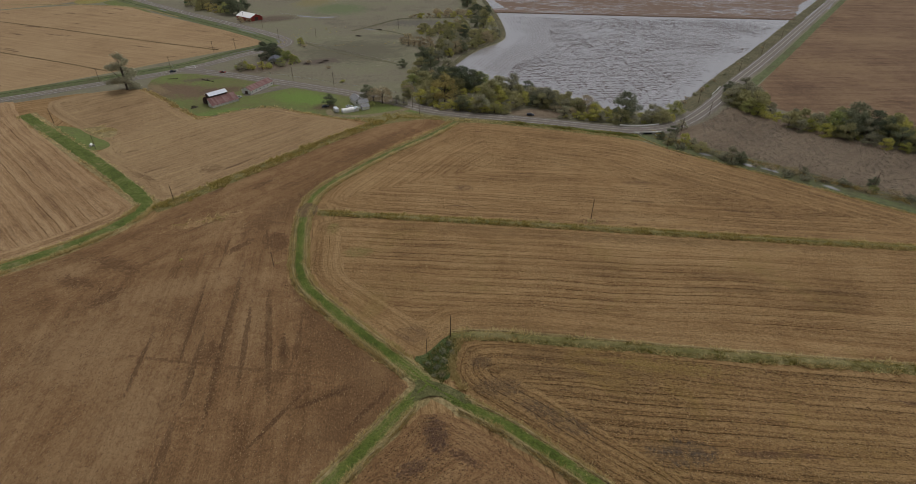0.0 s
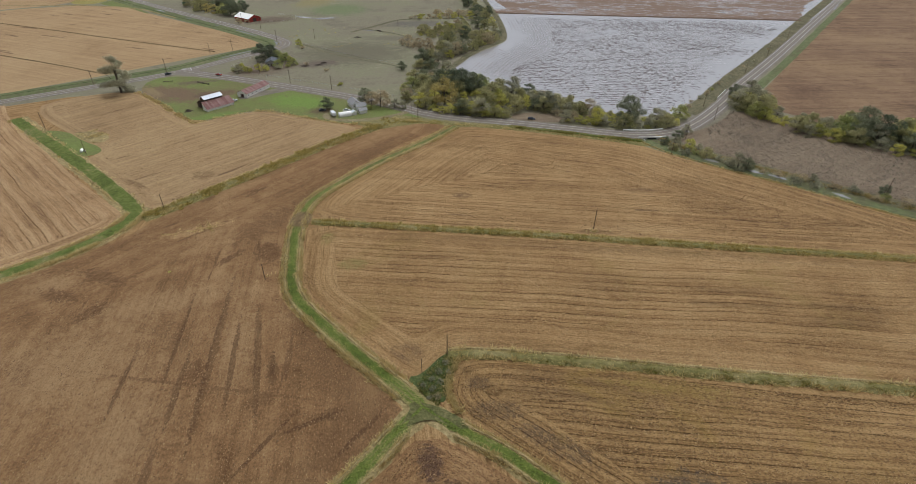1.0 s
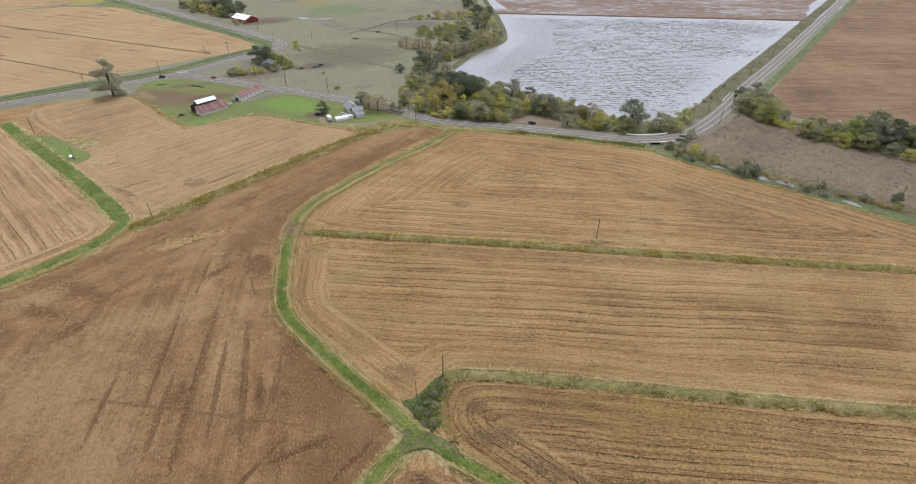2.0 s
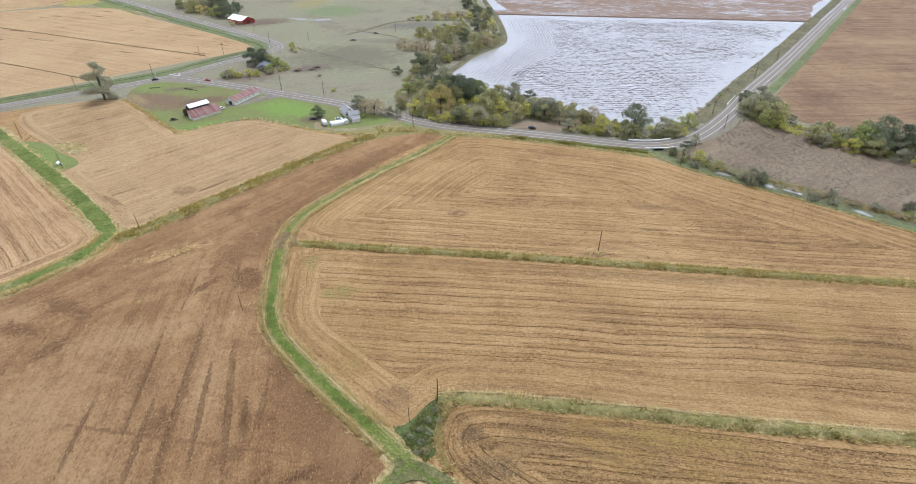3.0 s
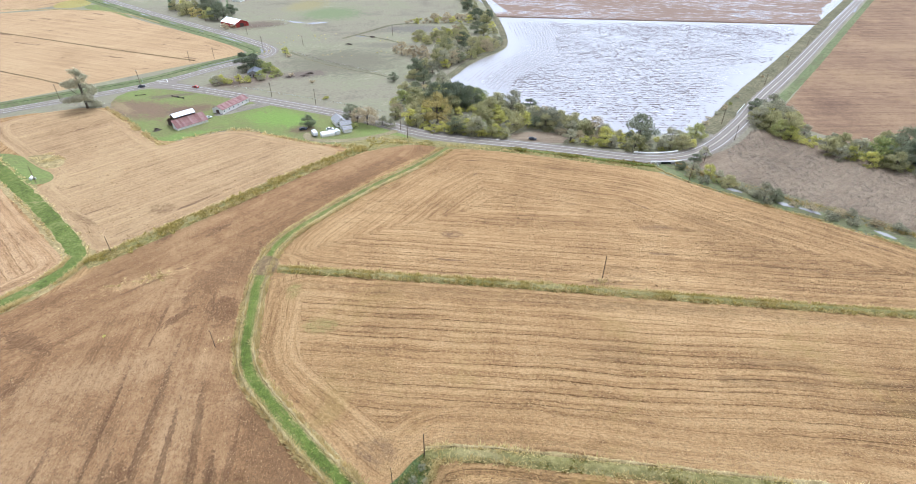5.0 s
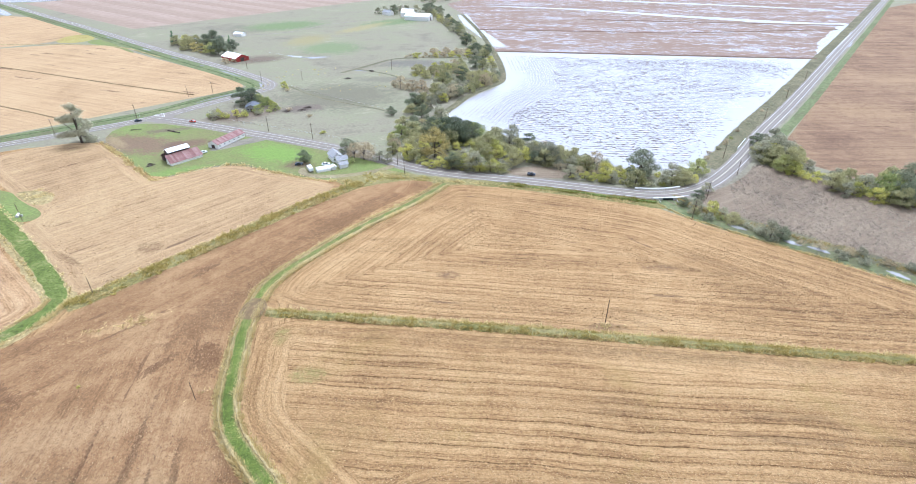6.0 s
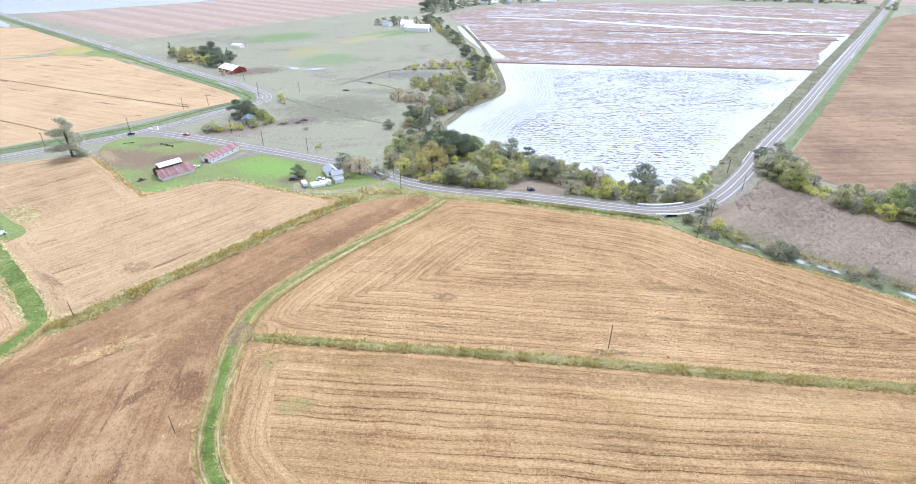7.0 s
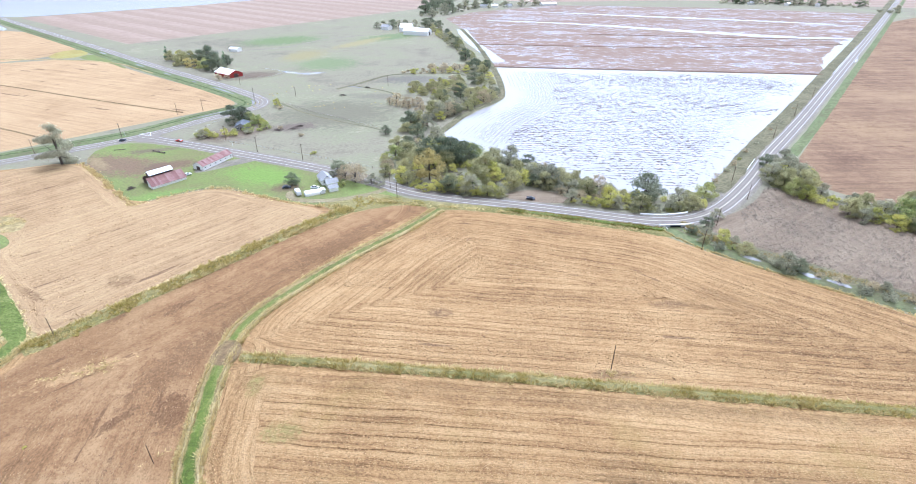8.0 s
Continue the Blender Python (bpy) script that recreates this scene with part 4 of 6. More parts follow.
def mud_ridges(outline, turn_line, row_turn, pitch, count, seed):
    """Broken ridges of mud that stand out of the flood water, in rows that follow the field and its curved edge."""
    rng = np.random.default_rng(seed)
    poly = rounded(outline, True, 1)
    lo, hi = poly.min(0), poly.max(0)
    p = rng.uniform(lo, hi, (count, 2))
    p = p[inside(poly, p)]
    shore = nearest(poly, p)[0]
    thick = np.array([noise.noise((x * 0.012, y * 0.018, 3.0)) + 0.5 * noise.noise((x * 0.05, y * 0.08, 9.0)) for x, y in p])
    p = p[(shore > 5) & (thick + np.clip((shore - 22) / 40, -0.5, 0.25) > rng.uniform(-0.5, 0.75, len(p)))]
    edge, near, _ = nearest(rounded(turn_line, False, 2), p, False)
    c, r = math.cos(radians(row_turn)), math.sin(radians(row_turn))
    u, v = p[:, 1] * c - p[:, 0] * r, p[:, 0] * c + p[:, 1] * r
    wob = np.array([1.6 * noise.noise((x * 0.02, y * 0.02, 1.0)) for x, y in p])
    u = np.round(u / pitch) * pitch + wob + rng.normal(0, 0.75, len(p))
    straight = np.c_[v * c - u * r, v * r + u * c]
    out = (p - near) / np.maximum(edge, 1e-3)[:, None]
    ring = near + out * (np.round(edge / 3.2) * 3.2 + wob * 0.6)[:, None]
    curved = edge < 46 + 5 * wob
    q = np.where(curved[:, None], ring, straight)
    angle = np.where(curved, np.arctan2(out[:, 1], out[:, 0]) + np.pi / 2, radians(row_turn))
    slant = (rng.random(len(p)) < 0.34) & ~curved
    angle = angle + np.where(slant, radians(50), 0) + rng.normal(0, 0.12, len(p))
    n = len(q)
    long_, wide = rng.uniform(0.5, 0.9, n) * (1 + 2.4 * rng.random(n) ** 2), rng.uniform(0.12, 0.32, n)
    w = np.empty((n, 7, 3))
    for k in range(6):
        a = 2 * np.pi * k / 6 + rng.uniform(-0.3, 0.3, n)
        f = rng.uniform(0.7, 1.2, n)
        lx, ly = long_ * f * np.cos(a), wide * f * np.sin(a)
        w[:, k] = np.c_[q[:, 0] + lx * np.cos(angle) - ly * np.sin(angle), q[:, 1] + lx * np.sin(angle) + ly * np.cos(angle), np.full(n, 0.03)]
    w[:, 6] = np.c_[q, 0.16 + 0.3 * wide]
    i = 7 * np.arange(n)[:, None]
    tris = np.concatenate([i + np.array([[k, (k + 1) % 6, 6]]) for k in range(6)])
    return tagged(mesh_object("mud_ridges", w.reshape(-1, 3), tris, M_RIDGE), "dark broken mud ridges standing out of the flood water", "mud", "", "stuff")


FLOOD_EDGE = [(-8, 408), (-2, 424), (12, 461), (36, 495), (43.5, 515), (44, 569), (40, 634)]
mud_ridges(FLOOD_EDGE + [(366, 613), (256, 474), (190, 384), (160, 350), (148, 334), (132, 322), (112, 318), (96, 322), (78, 336), (48, 361), (20, 384)], FLOOD_EDGE, -2.5, 3.9, 38000, 311)

# ------------------------------------------------------------------ roads
ROAD_EAST = [(-206, 399), (-166, 386), (-134, 373), (-101, 360), (-70, 347), (-38, 330), (-20, 318.5), (1, 311), (31, 305), (59, 298.5), (90, 290), (103, 288), (118, 290.5), (131, 298), (145, 311), (162, 331), (177, 350), (199, 381), (240, 431), (282, 484), (364, 590), (511, 778), (751, 1087), (1100, 1540)]
ROAD_WEST = [(-560, 110), (-330, 298), (-264, 352), (-230, 379), (-205, 402), (-191, 424), (-180, 443), (-165, 461), (-154, 476), (-156, 493), (-172, 510), (-210, 542), (-251, 573), (-312, 620), (-380, 676), (-454, 737), (-552, 815), (-669, 908), (-784, 1003), (-1100, 1260)]


def road(name, plan, half, shoulder, label):
    line = rounded(plan, False, 3)
    base = strip(name, line, half, [0.0, 0.06, 0.1, 0.06, 0.0], M_ASPHALT, 0.10, label, step=3, category="road")
    strip("road_shoulder", line, shoulder, [-0.06, 0.0, 0.0, -0.06], M_GRAVEL, 0.085, "gravel shoulder of the road", step=3, ragged=0.5, category="road shoulder")
    for d, w, m in ((half - 1.0, 0.11, M_PAINT), (1.0 - half, 0.11, M_PAINT), (0.16, 0.07, M_PAINT_Y), (-0.16, 0.07, M_PAINT_Y)):
        strip("road_line", offset(line, d), w, [0, 0], m, 0.215 - 0.021 * abs(d), "", step=3, parent=base)
    return line


road_east = road("road_1", ROAD_EAST, 4.5, 6.2, "grey two-lane country road with white edge lines")
road_west = road("road_2", ROAD_WEST, 4.5, 6.0, "grey two-lane road with a sharp bend")
field("road_junction", [(-212, 394), (-200, 388), (-190, 391), (-196, 402), (-197, 412), (-204, 404)], 0, 3, M_ASPHALT, 0.17, "flared asphalt road junction", 1, category="road")
# ------------------------------------------------------------------ berms, lanes, ditch
BANK = [0.0, 0.25, 0.45, 0.5, 0.45, 0.25, 0.0]
smooth_lines = {}
for key, plan in (("track", TRACK), ("spur_west", SPUR_WEST), ("spur_east", SPUR_EAST), ("berm_low", BERM_LOW), ("berm_high", BERM_HIGH), ("hedge", HEDGE), ("lane_south", LANE_SOUTH), ("lane_north", LANE_NORTH), ("ditch", DITCH)):
    smooth_lines[key] = rounded(plan, False, 3)

WIDTHS = {"track": [2.3, 2.0, 1.9, 1.7, 1.5, 1.2, 1.2, 1.1, 1.0], "spur_west": [2.0, 2.0], "spur_east": [1.6, 1.4]}


def clear(line):
    """The part of a line that lies off the track junction."""
    q = spaced(line, 1.0)[0]
    return q[np.hypot(q[:, 0] + 6, q[:, 1] - 97) > 9]


for key, half, z in (("track", 1.7, 0.0), ("spur_west", 1.8, 0.005), ("spur_east", 1.4, 0.01)):
    strip("grass_bank", smooth_lines[key], half + 2.0, [0.0, 0.2, 0.4, 0.46, 0.4, 0.2, 0.0], M_DRYGROUND, 0.03 + z, "low bank fringed with dry grass", ragged=1.3, category="grass bank")
    for sgn in (1, -1):
        strip("grass_bank", clear(offset(smooth_lines[key], sgn * (half + 0.6))), 0.6, [0.0, 0.45, 0.5, 0.0], M_DRYGROUND, 0.2 + z, "ridge of pale dry grass beside a farm track", ragged=1.1, step=1.2, category="grass bank")
    strip("grass_track", smooth_lines[key], half, [-0.06, 0.08, 0.12, 0.08, -0.06], M_TRACK, 0.52 + z, "green grassy farm track on a low bank", ragged=0.7, widths=WIDTHS[key])
strip("grass_bank", smooth_lines["lane_north"], 6.0, [0, 0.05, 0.08, 0.05, 0], M_DRYGROUND, 0.025, "dry grass edging a farm lane", ragged=1.0, category="grass bank")
strip("grass_bank", smooth_lines["lane_south"], 5.5, [0, 0.2, 0.3, 0.2, 0], M_DRYGROUND, 0.02, "dry grass edging a farm lane", ragged=1.0, category="grass bank")
strip("grass_berm", smooth_lines["berm_low"], 2.2, [0, 0.3, 0.6, 0.3, 0], M_VERGE, 0.05, "low berm overgrown with green and straw grass", ragged=0.9)
strip("grass_bank", clear(offset(smooth_lines["berm_low"], 2.0)), 0.6, [0, 0.4, 0.5, 0.1], M_DRYGROUND, 0.06, "pale dry grass along a green berm", ragged=1.0, category="grass bank")
strip("grass_berm", smooth_lines["berm_high"], 2.1, [0, 0.3, 0.6, 0.3, 0], M_VERGE, 0.05, "low berm overgrown with dry grass", ragged=0.9)
strip("grass_berm", smooth_lines["hedge"], 4.2, [0, 0.3, 0.6, 0.3, 0], M_VERGE, 0.05, "berm covered in dry grass tussocks", ragged=0.9)
strip("grass_lane", smooth_lines["lane_south"], 3.6, BANK, M_BERM, 0.055, "green grassy lane along the fields", ragged=0.9)
strip("grass_lane", smooth_lines["lane_north"], 3.3, [0, 0.1, 0.15, 0.1, 0], M_BERM, 0.06, "green grassy lane along the fields", ragged=0.9)
field("track_junction", [(-12, 100), (-6, 99.5), (2, 95.5), (5, 92), (1.5, 91.5), (-4.5, 94.6), (-8.5, 94), (-12, 91.5), (-13, 94), (-11, 97)], 0, 1.5, M_WORN, 0.63, "worn trodden grass where the farm tracks meet", 2, category="grass")
field("track_crossing", [(-73, 186), (-58, 184), (-53, 191), (-57, 201), (-71, 201)], 0, 2, M_TRI, 0.045, "worn dirt where the farm tracks meet", 2, category="dirt")
field("track_crossing", [(-69, 187), (-62.5, 186), (-60, 191), (-61.5, 197), (-67, 199), (-69, 194)], 0, 1.5, M_LEVEE, 0.655, "bare trodden dirt across the farm track", 2, category="dirt")
field("verge_grass", [(-62, 300), (-48, 291), (-30, 300), (-14, 300), (-8, 297), (2, 301), (-12, 307), (-40, 315), (-60, 305)], 0, 3, M_VERGE, 0.035, "dry grass where hedge and track meet the road", 1, category="grass")
p = scatter_area([(-62, 300), (-48, 293), (-30, 302), (-8, 300), (-12, 307), (-40, 315)], 0.8, 65, 0.4, 0.15)
blades("dry_grass", p, np.full(len(p), 0.7), M_TUSSOCK, "rough dry grass near the road", 65)
field("dry_island", [(-216, 281), (-204, 284), (-192, 277), (-190, 268), (-198, 268), (-208, 274)], 0, 2, M_DRYGROUND, 0.32, "island of tall pale dry grass", 2, category="grass")
field("grass_corner", [(-13, 109), (-9.5, 109.5), (-3, 118.5), (2, 119.5), (0, 112), (-2, 108), (-1.5, 100), (-6, 101), (-11, 104)], 0, 1.5, M_RANK, 0.10, "dark green weedy corner between fields", 1, category="grass")

# verge between the road and the first field, and along the other roads
strip("road_verge", rounded([(-40, 312), (-12, 303), (8, 300.5), (31, 297), (66, 287.5), (92, 280), (104, 277)], False, 2), 4.5, [0, 0.1, 0.2, 0.1, 0], M_VERGE, 0.02, "dry grass verge below the road", ragged=1.2)
strip("reed_verge", rounded([(30, 298), (66, 289), (92, 281.5), (101, 279.5)], False, 2), 1.6, [0, 0.5, 0.8, 0.5, 0], M_BERM, 0.03, "dark green reeds along the road bank", ragged=0.6)
strip("ditch_bank", offset(smooth_lines["ditch"], -2.6), 4.2, [0, 0.3, 0.2, 0.05, 0.2], M_MEADOW, 0.02, "green bank of the ditch", ragged=0.8, widths=[4.6, 4.2, 3.2, 3, 3])
strip("ditch_margin", offset(smooth_lines["ditch"], 5.0), 5.5, [0.1, 0.15, 0.25, 0.1], M_ROUGH, 0.015, "scrubby margin of the ditch", ragged=1.0)
for pond in ([(126.5, 258), (129.5, 255.8), (133, 253)], [(144, 245.5), (147, 243), (150, 240.5)], [(152, 240), (155, 238), (158.5, 234.5)], [(173, 222.5), (175.5, 220), (178, 216.5)], [(113, 271), (115, 268.5)]):
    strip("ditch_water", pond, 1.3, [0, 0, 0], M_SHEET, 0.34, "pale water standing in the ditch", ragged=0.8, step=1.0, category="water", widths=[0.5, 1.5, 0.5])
strip("road_verge", offset(road_east[(road_east[:, 0] > 192)], -11.0), 3.2, [0, 0.1, 0.1, 0], M_MEADOW, 0.065, "green grass strip beside the road", ragged=0.6, step=6)
strip("road_verge", offset(road_east[(road_east[:, 0] > 150)], 10.5), 5.5, [0, 0.3, 0.3, 0], M_ROUGH, 0.06, "rough dry verge above the flooded field", ragged=1.0, step=5)
strip("road_verge", offset(road_west[road_west[:, 1] < 480], 12.5), 7.0, [0, 0.1, 0.1, 0], M_MEADOW, 0.055, "green grass strip between road and stubble", ragged=0.6, step=5)
strip("road_verge", offset(road_west[road_west[:, 1] > 478], 12.5), 7.0, [0, 0.1, 0.1, 0], M_MEADOW, 0.06, "green grass strip between road and stubble", ragged=0.6, step=6)
strip("roadside_ditch", offset(road_west, 13.5), 0.9, [0, -0.03, 0], M_RANK, 0.19, "narrow dark ditch beside the road", step=4, ragged=0.5)
strip("flood_bank", rounded([(-14, 404), (-5, 424), (8, 463), (32, 498), (40.5, 515), (41, 569), (36, 640), (24, 757), (0, 906)], False, 2), 3.0, [0, 0.5, 0.6, 0.3, 0], M_ROUGH, 0.03, "bare earth bank round the flooded field", step=5, ragged=0.5)
strip("field_levee", [(38, 637), (200, 626), (368, 615)], 2.2, [0, 0.6, 0.6, 0], M_DIRT, 0.05, "dark earth levee between flooded fields", step=5, ragged=0.5)
strip("field_levee", [(22, 775), (270, 760), (500, 800)], 2.0, [0, 0.5, 0.5, 0], M_DIRT, 0.05, "dark earth levee between flooded fields", step=8, ragged=0.5)
strip("field_levee", [(180, 868), (360, 850), (530, 836)], 2.5, [0, 0.5, 0.5, 0], M_DIRT, 0.05, "dark earth levee between flooded fields", step=8, ragged=0.5)
strip("field_levee", rounded([(-600, 605), (-411, 537), (-300, 492), (-206, 457)], False, 1), 1.0, [0, 0.5, 0], M_LEVEE, 0.05, "low brown levee across the orange field", step=5, ragged=0.8)
strip("field_levee", rounded([(-480, 480), (-316, 416), (-263, 392)], False, 1), 1.0, [0, 0.5, 0], M_LEVEE, 0.05, "low brown levee across the orange field", step=5, ragged=0.8)
strip("field_levee", rounded([(-700, 640), (-560, 640), (-462, 652), (-372, 645), (-300, 590)], False, 1), 1.2, [0, 0.5, 0], M_DRYGROUND, 0.06, "dry levee between far fields", step=6, ragged=0.8)
strip("pasture_ditch", rounded([(-140, 486), (-115, 460), (-85, 440), (-60, 428), (-48, 420)], False, 2), 0.9, [0, -0.02, 0], M_ROUGH, 0.03, "narrow dark ditch across the pasture", step=4, ragged=0.8)
strip("creek_bed", rounded([(-106, 534), (-94, 550), (-79, 574), (-68, 594), (-37, 602), (-2, 605), (12, 590)], False, 2), 2.2, [0.1, -0.02, 0.1], M_ROUGH, 0.04, "dry overgrown creek bed winding across the pasture", step=3, ragged=1.0)
strip("creek_bed", rounded([(-94, 548), (-68, 535), (-44, 511), (-27, 501)], False, 2), 1.5, [0.1, -0.02, 0.1], M_ROUGH, 0.045, "dry overgrown creek bed winding across the pasture", step=3, ragged=1.0)
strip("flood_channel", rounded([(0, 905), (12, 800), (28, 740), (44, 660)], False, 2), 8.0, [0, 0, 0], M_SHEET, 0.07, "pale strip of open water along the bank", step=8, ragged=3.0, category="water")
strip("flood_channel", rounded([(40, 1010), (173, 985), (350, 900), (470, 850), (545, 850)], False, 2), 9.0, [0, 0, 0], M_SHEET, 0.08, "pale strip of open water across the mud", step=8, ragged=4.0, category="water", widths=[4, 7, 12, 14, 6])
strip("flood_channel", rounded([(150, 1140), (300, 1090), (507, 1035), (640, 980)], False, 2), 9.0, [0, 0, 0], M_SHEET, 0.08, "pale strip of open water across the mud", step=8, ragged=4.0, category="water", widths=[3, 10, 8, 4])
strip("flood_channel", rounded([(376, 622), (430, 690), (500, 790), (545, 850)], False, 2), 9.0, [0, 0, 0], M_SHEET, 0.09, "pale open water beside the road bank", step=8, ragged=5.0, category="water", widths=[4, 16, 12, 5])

# tufts
EDGES = (("track", 2.8, 0.8, 8.0, 3), ("spur_west", 2.8, 0.7, 6.0, 8), ("spur_east", 2.4, 0.6, 5.0, 13), ("lane_south", 3.7, 0.9, 6.0, 18))
for key, half, wide, many, seed in EDGES:
    for k, sgn in enumerate((1, -1)):
        p, s = scatter_line(clear(offset(smooth_lines[key], sgn * (half - 0.2))), wide * 1.1, many * 2.1, seed + k, 0.7, 1.4, 1.3)
        blades("dry_grass", p, s, M_TUFT, "pale dry grass fringing a green farm track", seed + k, 6, 0.15, 1.1)
    p, s = scatter_line(smooth_lines[key], half * 0.5, 5, seed + 2, 0.25, 0.5, 1.5)
    blades("green_grass", p, s, M_TUFTLANE, "short green grass on a farm track", seed + 2, 5, 0.14)
for key, seed, many in (("berm_low", 31, 7), ("berm_high", 41, 7), ("hedge", 51, 12)):
    green = {"berm_low": 9, "berm_high": 3, "hedge": 6}[key]
    p, s = scatter_line(offset(smooth_lines[key], -0.3), 1.2, green, seed, 0.6, 1.3, 1.5)
    blades("green_grass", p, s * (1.3 if key == "hedge" else 1), M_TUFTG, "tall green grass on a field berm", seed, 6, 0.16, 0.9)
    for k, sgn in enumerate((1.5, -1.7)):
        p, s = scatter_line(offset(smooth_lines[key], sgn * (1.5 if key == "hedge" else 1)), 1.3 if key == "hedge" else 0.8, many * (0.8 if k == 0 else 0.45), seed + 1 + k, 0.6, 1.25, 0.8 if k else 1.2)
        blades("dry_grass", p, s, M_TUFT, "tall straw-coloured grass along a field berm", seed + 1 + k)
p, s = scatter_line(smooth_lines["lane_north"], 2.8, 3, 61, 0.2, 0.45, 0.6)
blades("green_grass", p, s, M_TUFTLANE, "short green grass on a farm lane", 61, 5, 0.14)
for sgn, seed in ((4.0, 63), (-4.0, 64)):
    p, s = scatter_line(offset(smooth_lines["lane_north"], sgn), 0.8, 2.0, seed, 0.4, 0.8, 0.3)
    blades("dry_grass", p, s, M_TUFT, "dry grass fringing a farm lane", seed)
p = scatter_area([(-9, 109), (-2, 118), (1, 116), (-1, 106), (-4, 99), (-11, 103)], 2.5, 66)
blades("green_grass", p, np.full(len(p), 0.6), M_TUFTLANE, "rank dark green weeds in a field corner", 66, 7, 0.2)
p, s = scatter_line(rounded([(2, 117), (-0.5, 112), (-2, 104), (2, 97)], False, 2), 0.9, 12, 67, 0.7, 1.3, 1.5)
blades("dry_grass", p, s, M_TUFT, "tall dry grass round a field corner", 67)
p, s = scatter_line(rounded([(-40, 309), (-12, 302), (8, 300), (31, 296), (66, 286), (92, 278)], False, 2), 1.5, 5, 68, 0.5, 1.0, 0.7)
blades("dry_grass", p, s, M_TUFT, "dry grass below the road", 68)
p, s = scatter_line(rounded([(30, 298), (66, 289), (92, 281.5), (101, 279.5)], False, 2), 1.6, 14, 69, 0.8, 1.4, 2)
blades("reeds", p, s, M_TUFTG, "dark green reeds along the road bank", 69, 6, 0.2, category="reeds")
p, s = scatter_line(offset(smooth_lines["ditch"], -6.8), 0.8, 6, 71, 0.5, 1.0, 1.0)
blades("dry_grass", p, s, M_TUFT, "dry grass between ditch bank and stubble", 71)
p, s = scatter_line(offset(smooth_lines["ditch"], 5.5), 2.5, 9, 72, 0.5, 1.3, 0.8)
blades("dry_grass", p, s, M_TUFTG, "rough grass and weeds above the ditch", 72)
for line, seed, many in (([(-216, 352), (-194, 333), (-176, 316), (-155, 297)], 81, 7), ([(-155, 297), (-141, 310), (-129, 318), (-118, 320), (-102, 313), (-84, 305), (-68, 300), (-50, 299)], 84, 3)):
    p, s = scatter_line(rounded(line, False, 2), 1.6, many, seed, 0.6, 1.3, 0.8)
    blades("dry_grass", p, s, M_TUFT, "dry grass along the farmyard edge", seed)
for outline, many, seed in (([(-118, 178), (-108, 188), (-92, 190), (-96, 183)], 0.8, 86), ([(-70, 150), (-62, 151), (-60, 156), (-63, 159), (-68, 153)], 2.5, 87), ([(50, 185.5), (58, 184.5), (64, 186), (57, 188.5)], 2.0, 88), ([(-205, 286), (-190, 276), (-196, 268), (-214, 280)], 2.5, 89)):
    p = scatter_area(outline, many, seed, 0.6, 0.2)
    blades("dry_grass", p, np.full(len(p), 0.8), M_TUFT, "island of dry grass left standing in a field", seed)
p = scatter_area([(146, 301), (160, 314), (172, 330), (184, 326), (224, 282), (262, 240), (210, 207), (166, 239), (134, 268)], 1.5, 91, 0.08, 0.6)
blades("dead_weeds", p, np.full(len(p), 0.7), M_WEEDS, "dead brown weed stalks", 91, 5, 0.16, 0.9, category="weeds")

fine_west = spaced(road_west, 1.5)[0]
for part_of, d in (((430, 476), 8.5), ((478, 500), 7.2), ((520, 545), 8.5), ((560, 566), 9), ((590, 600), 9), ((625, 640), 9), ((690, 705), 9)):
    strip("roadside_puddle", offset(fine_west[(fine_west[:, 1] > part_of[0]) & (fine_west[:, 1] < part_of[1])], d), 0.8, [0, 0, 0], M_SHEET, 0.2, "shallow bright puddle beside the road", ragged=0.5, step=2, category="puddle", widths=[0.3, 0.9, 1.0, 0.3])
for line, wide in (([(-177, 606), (-155, 594), (-131, 602)], 3.0), ([(-160, 598), (-145, 592)], 2.0), ([(-98, 545), (-84, 541)], 1.8), ([(-300, 700), (-282, 706)], 1.5)):
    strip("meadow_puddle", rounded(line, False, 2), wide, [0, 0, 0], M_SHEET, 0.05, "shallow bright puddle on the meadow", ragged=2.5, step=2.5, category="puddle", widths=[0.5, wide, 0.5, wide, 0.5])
strip("dirt_path", rounded([(-340, 712), (-260, 714), (-216, 736), (-186, 800), (-136, 844), (-110, 850)], False, 2), 1.6, [0, 0, 0], M_GRAVEL, 0.04, "pale dirt path across the meadow", ragged=0.8, step=6)

p, s = scatter_line(smooth_lines["hedge"], 2.6, 5, 95, 1.0, 1.7, 1.2)
blades("tussock_grass", p, s, M_TUSSOCK, "tall olive tussocks along a field hedge", 95, 12, 0.22, 0.8)
for edge in (2.6, -2.6):
    p, s = scatter_line(offset(smooth_lines["berm_high"], edge * 0.35), 0.8, 4, 96, 0.7, 1.3, 0.8)
    blades("tussock_grass", p, s, M_TUSSOCK, "olive tussocks on a low field berm", 97, 9, 0.2, 0.8)
p = scatter_area([(-170, 460), (-60, 430), (-40, 520), (-90, 560), (-160, 540)], 0.012, 98, 0.5, 0.03)
blades("pasture_tussocks", p, np.full(len(p), 0.7), M_TUSSOCK, "scattered grey tussocks on the pasture", 98, 10, 0.3, 1.0)
# ------------------------------------------------------------------ trees and shrubs


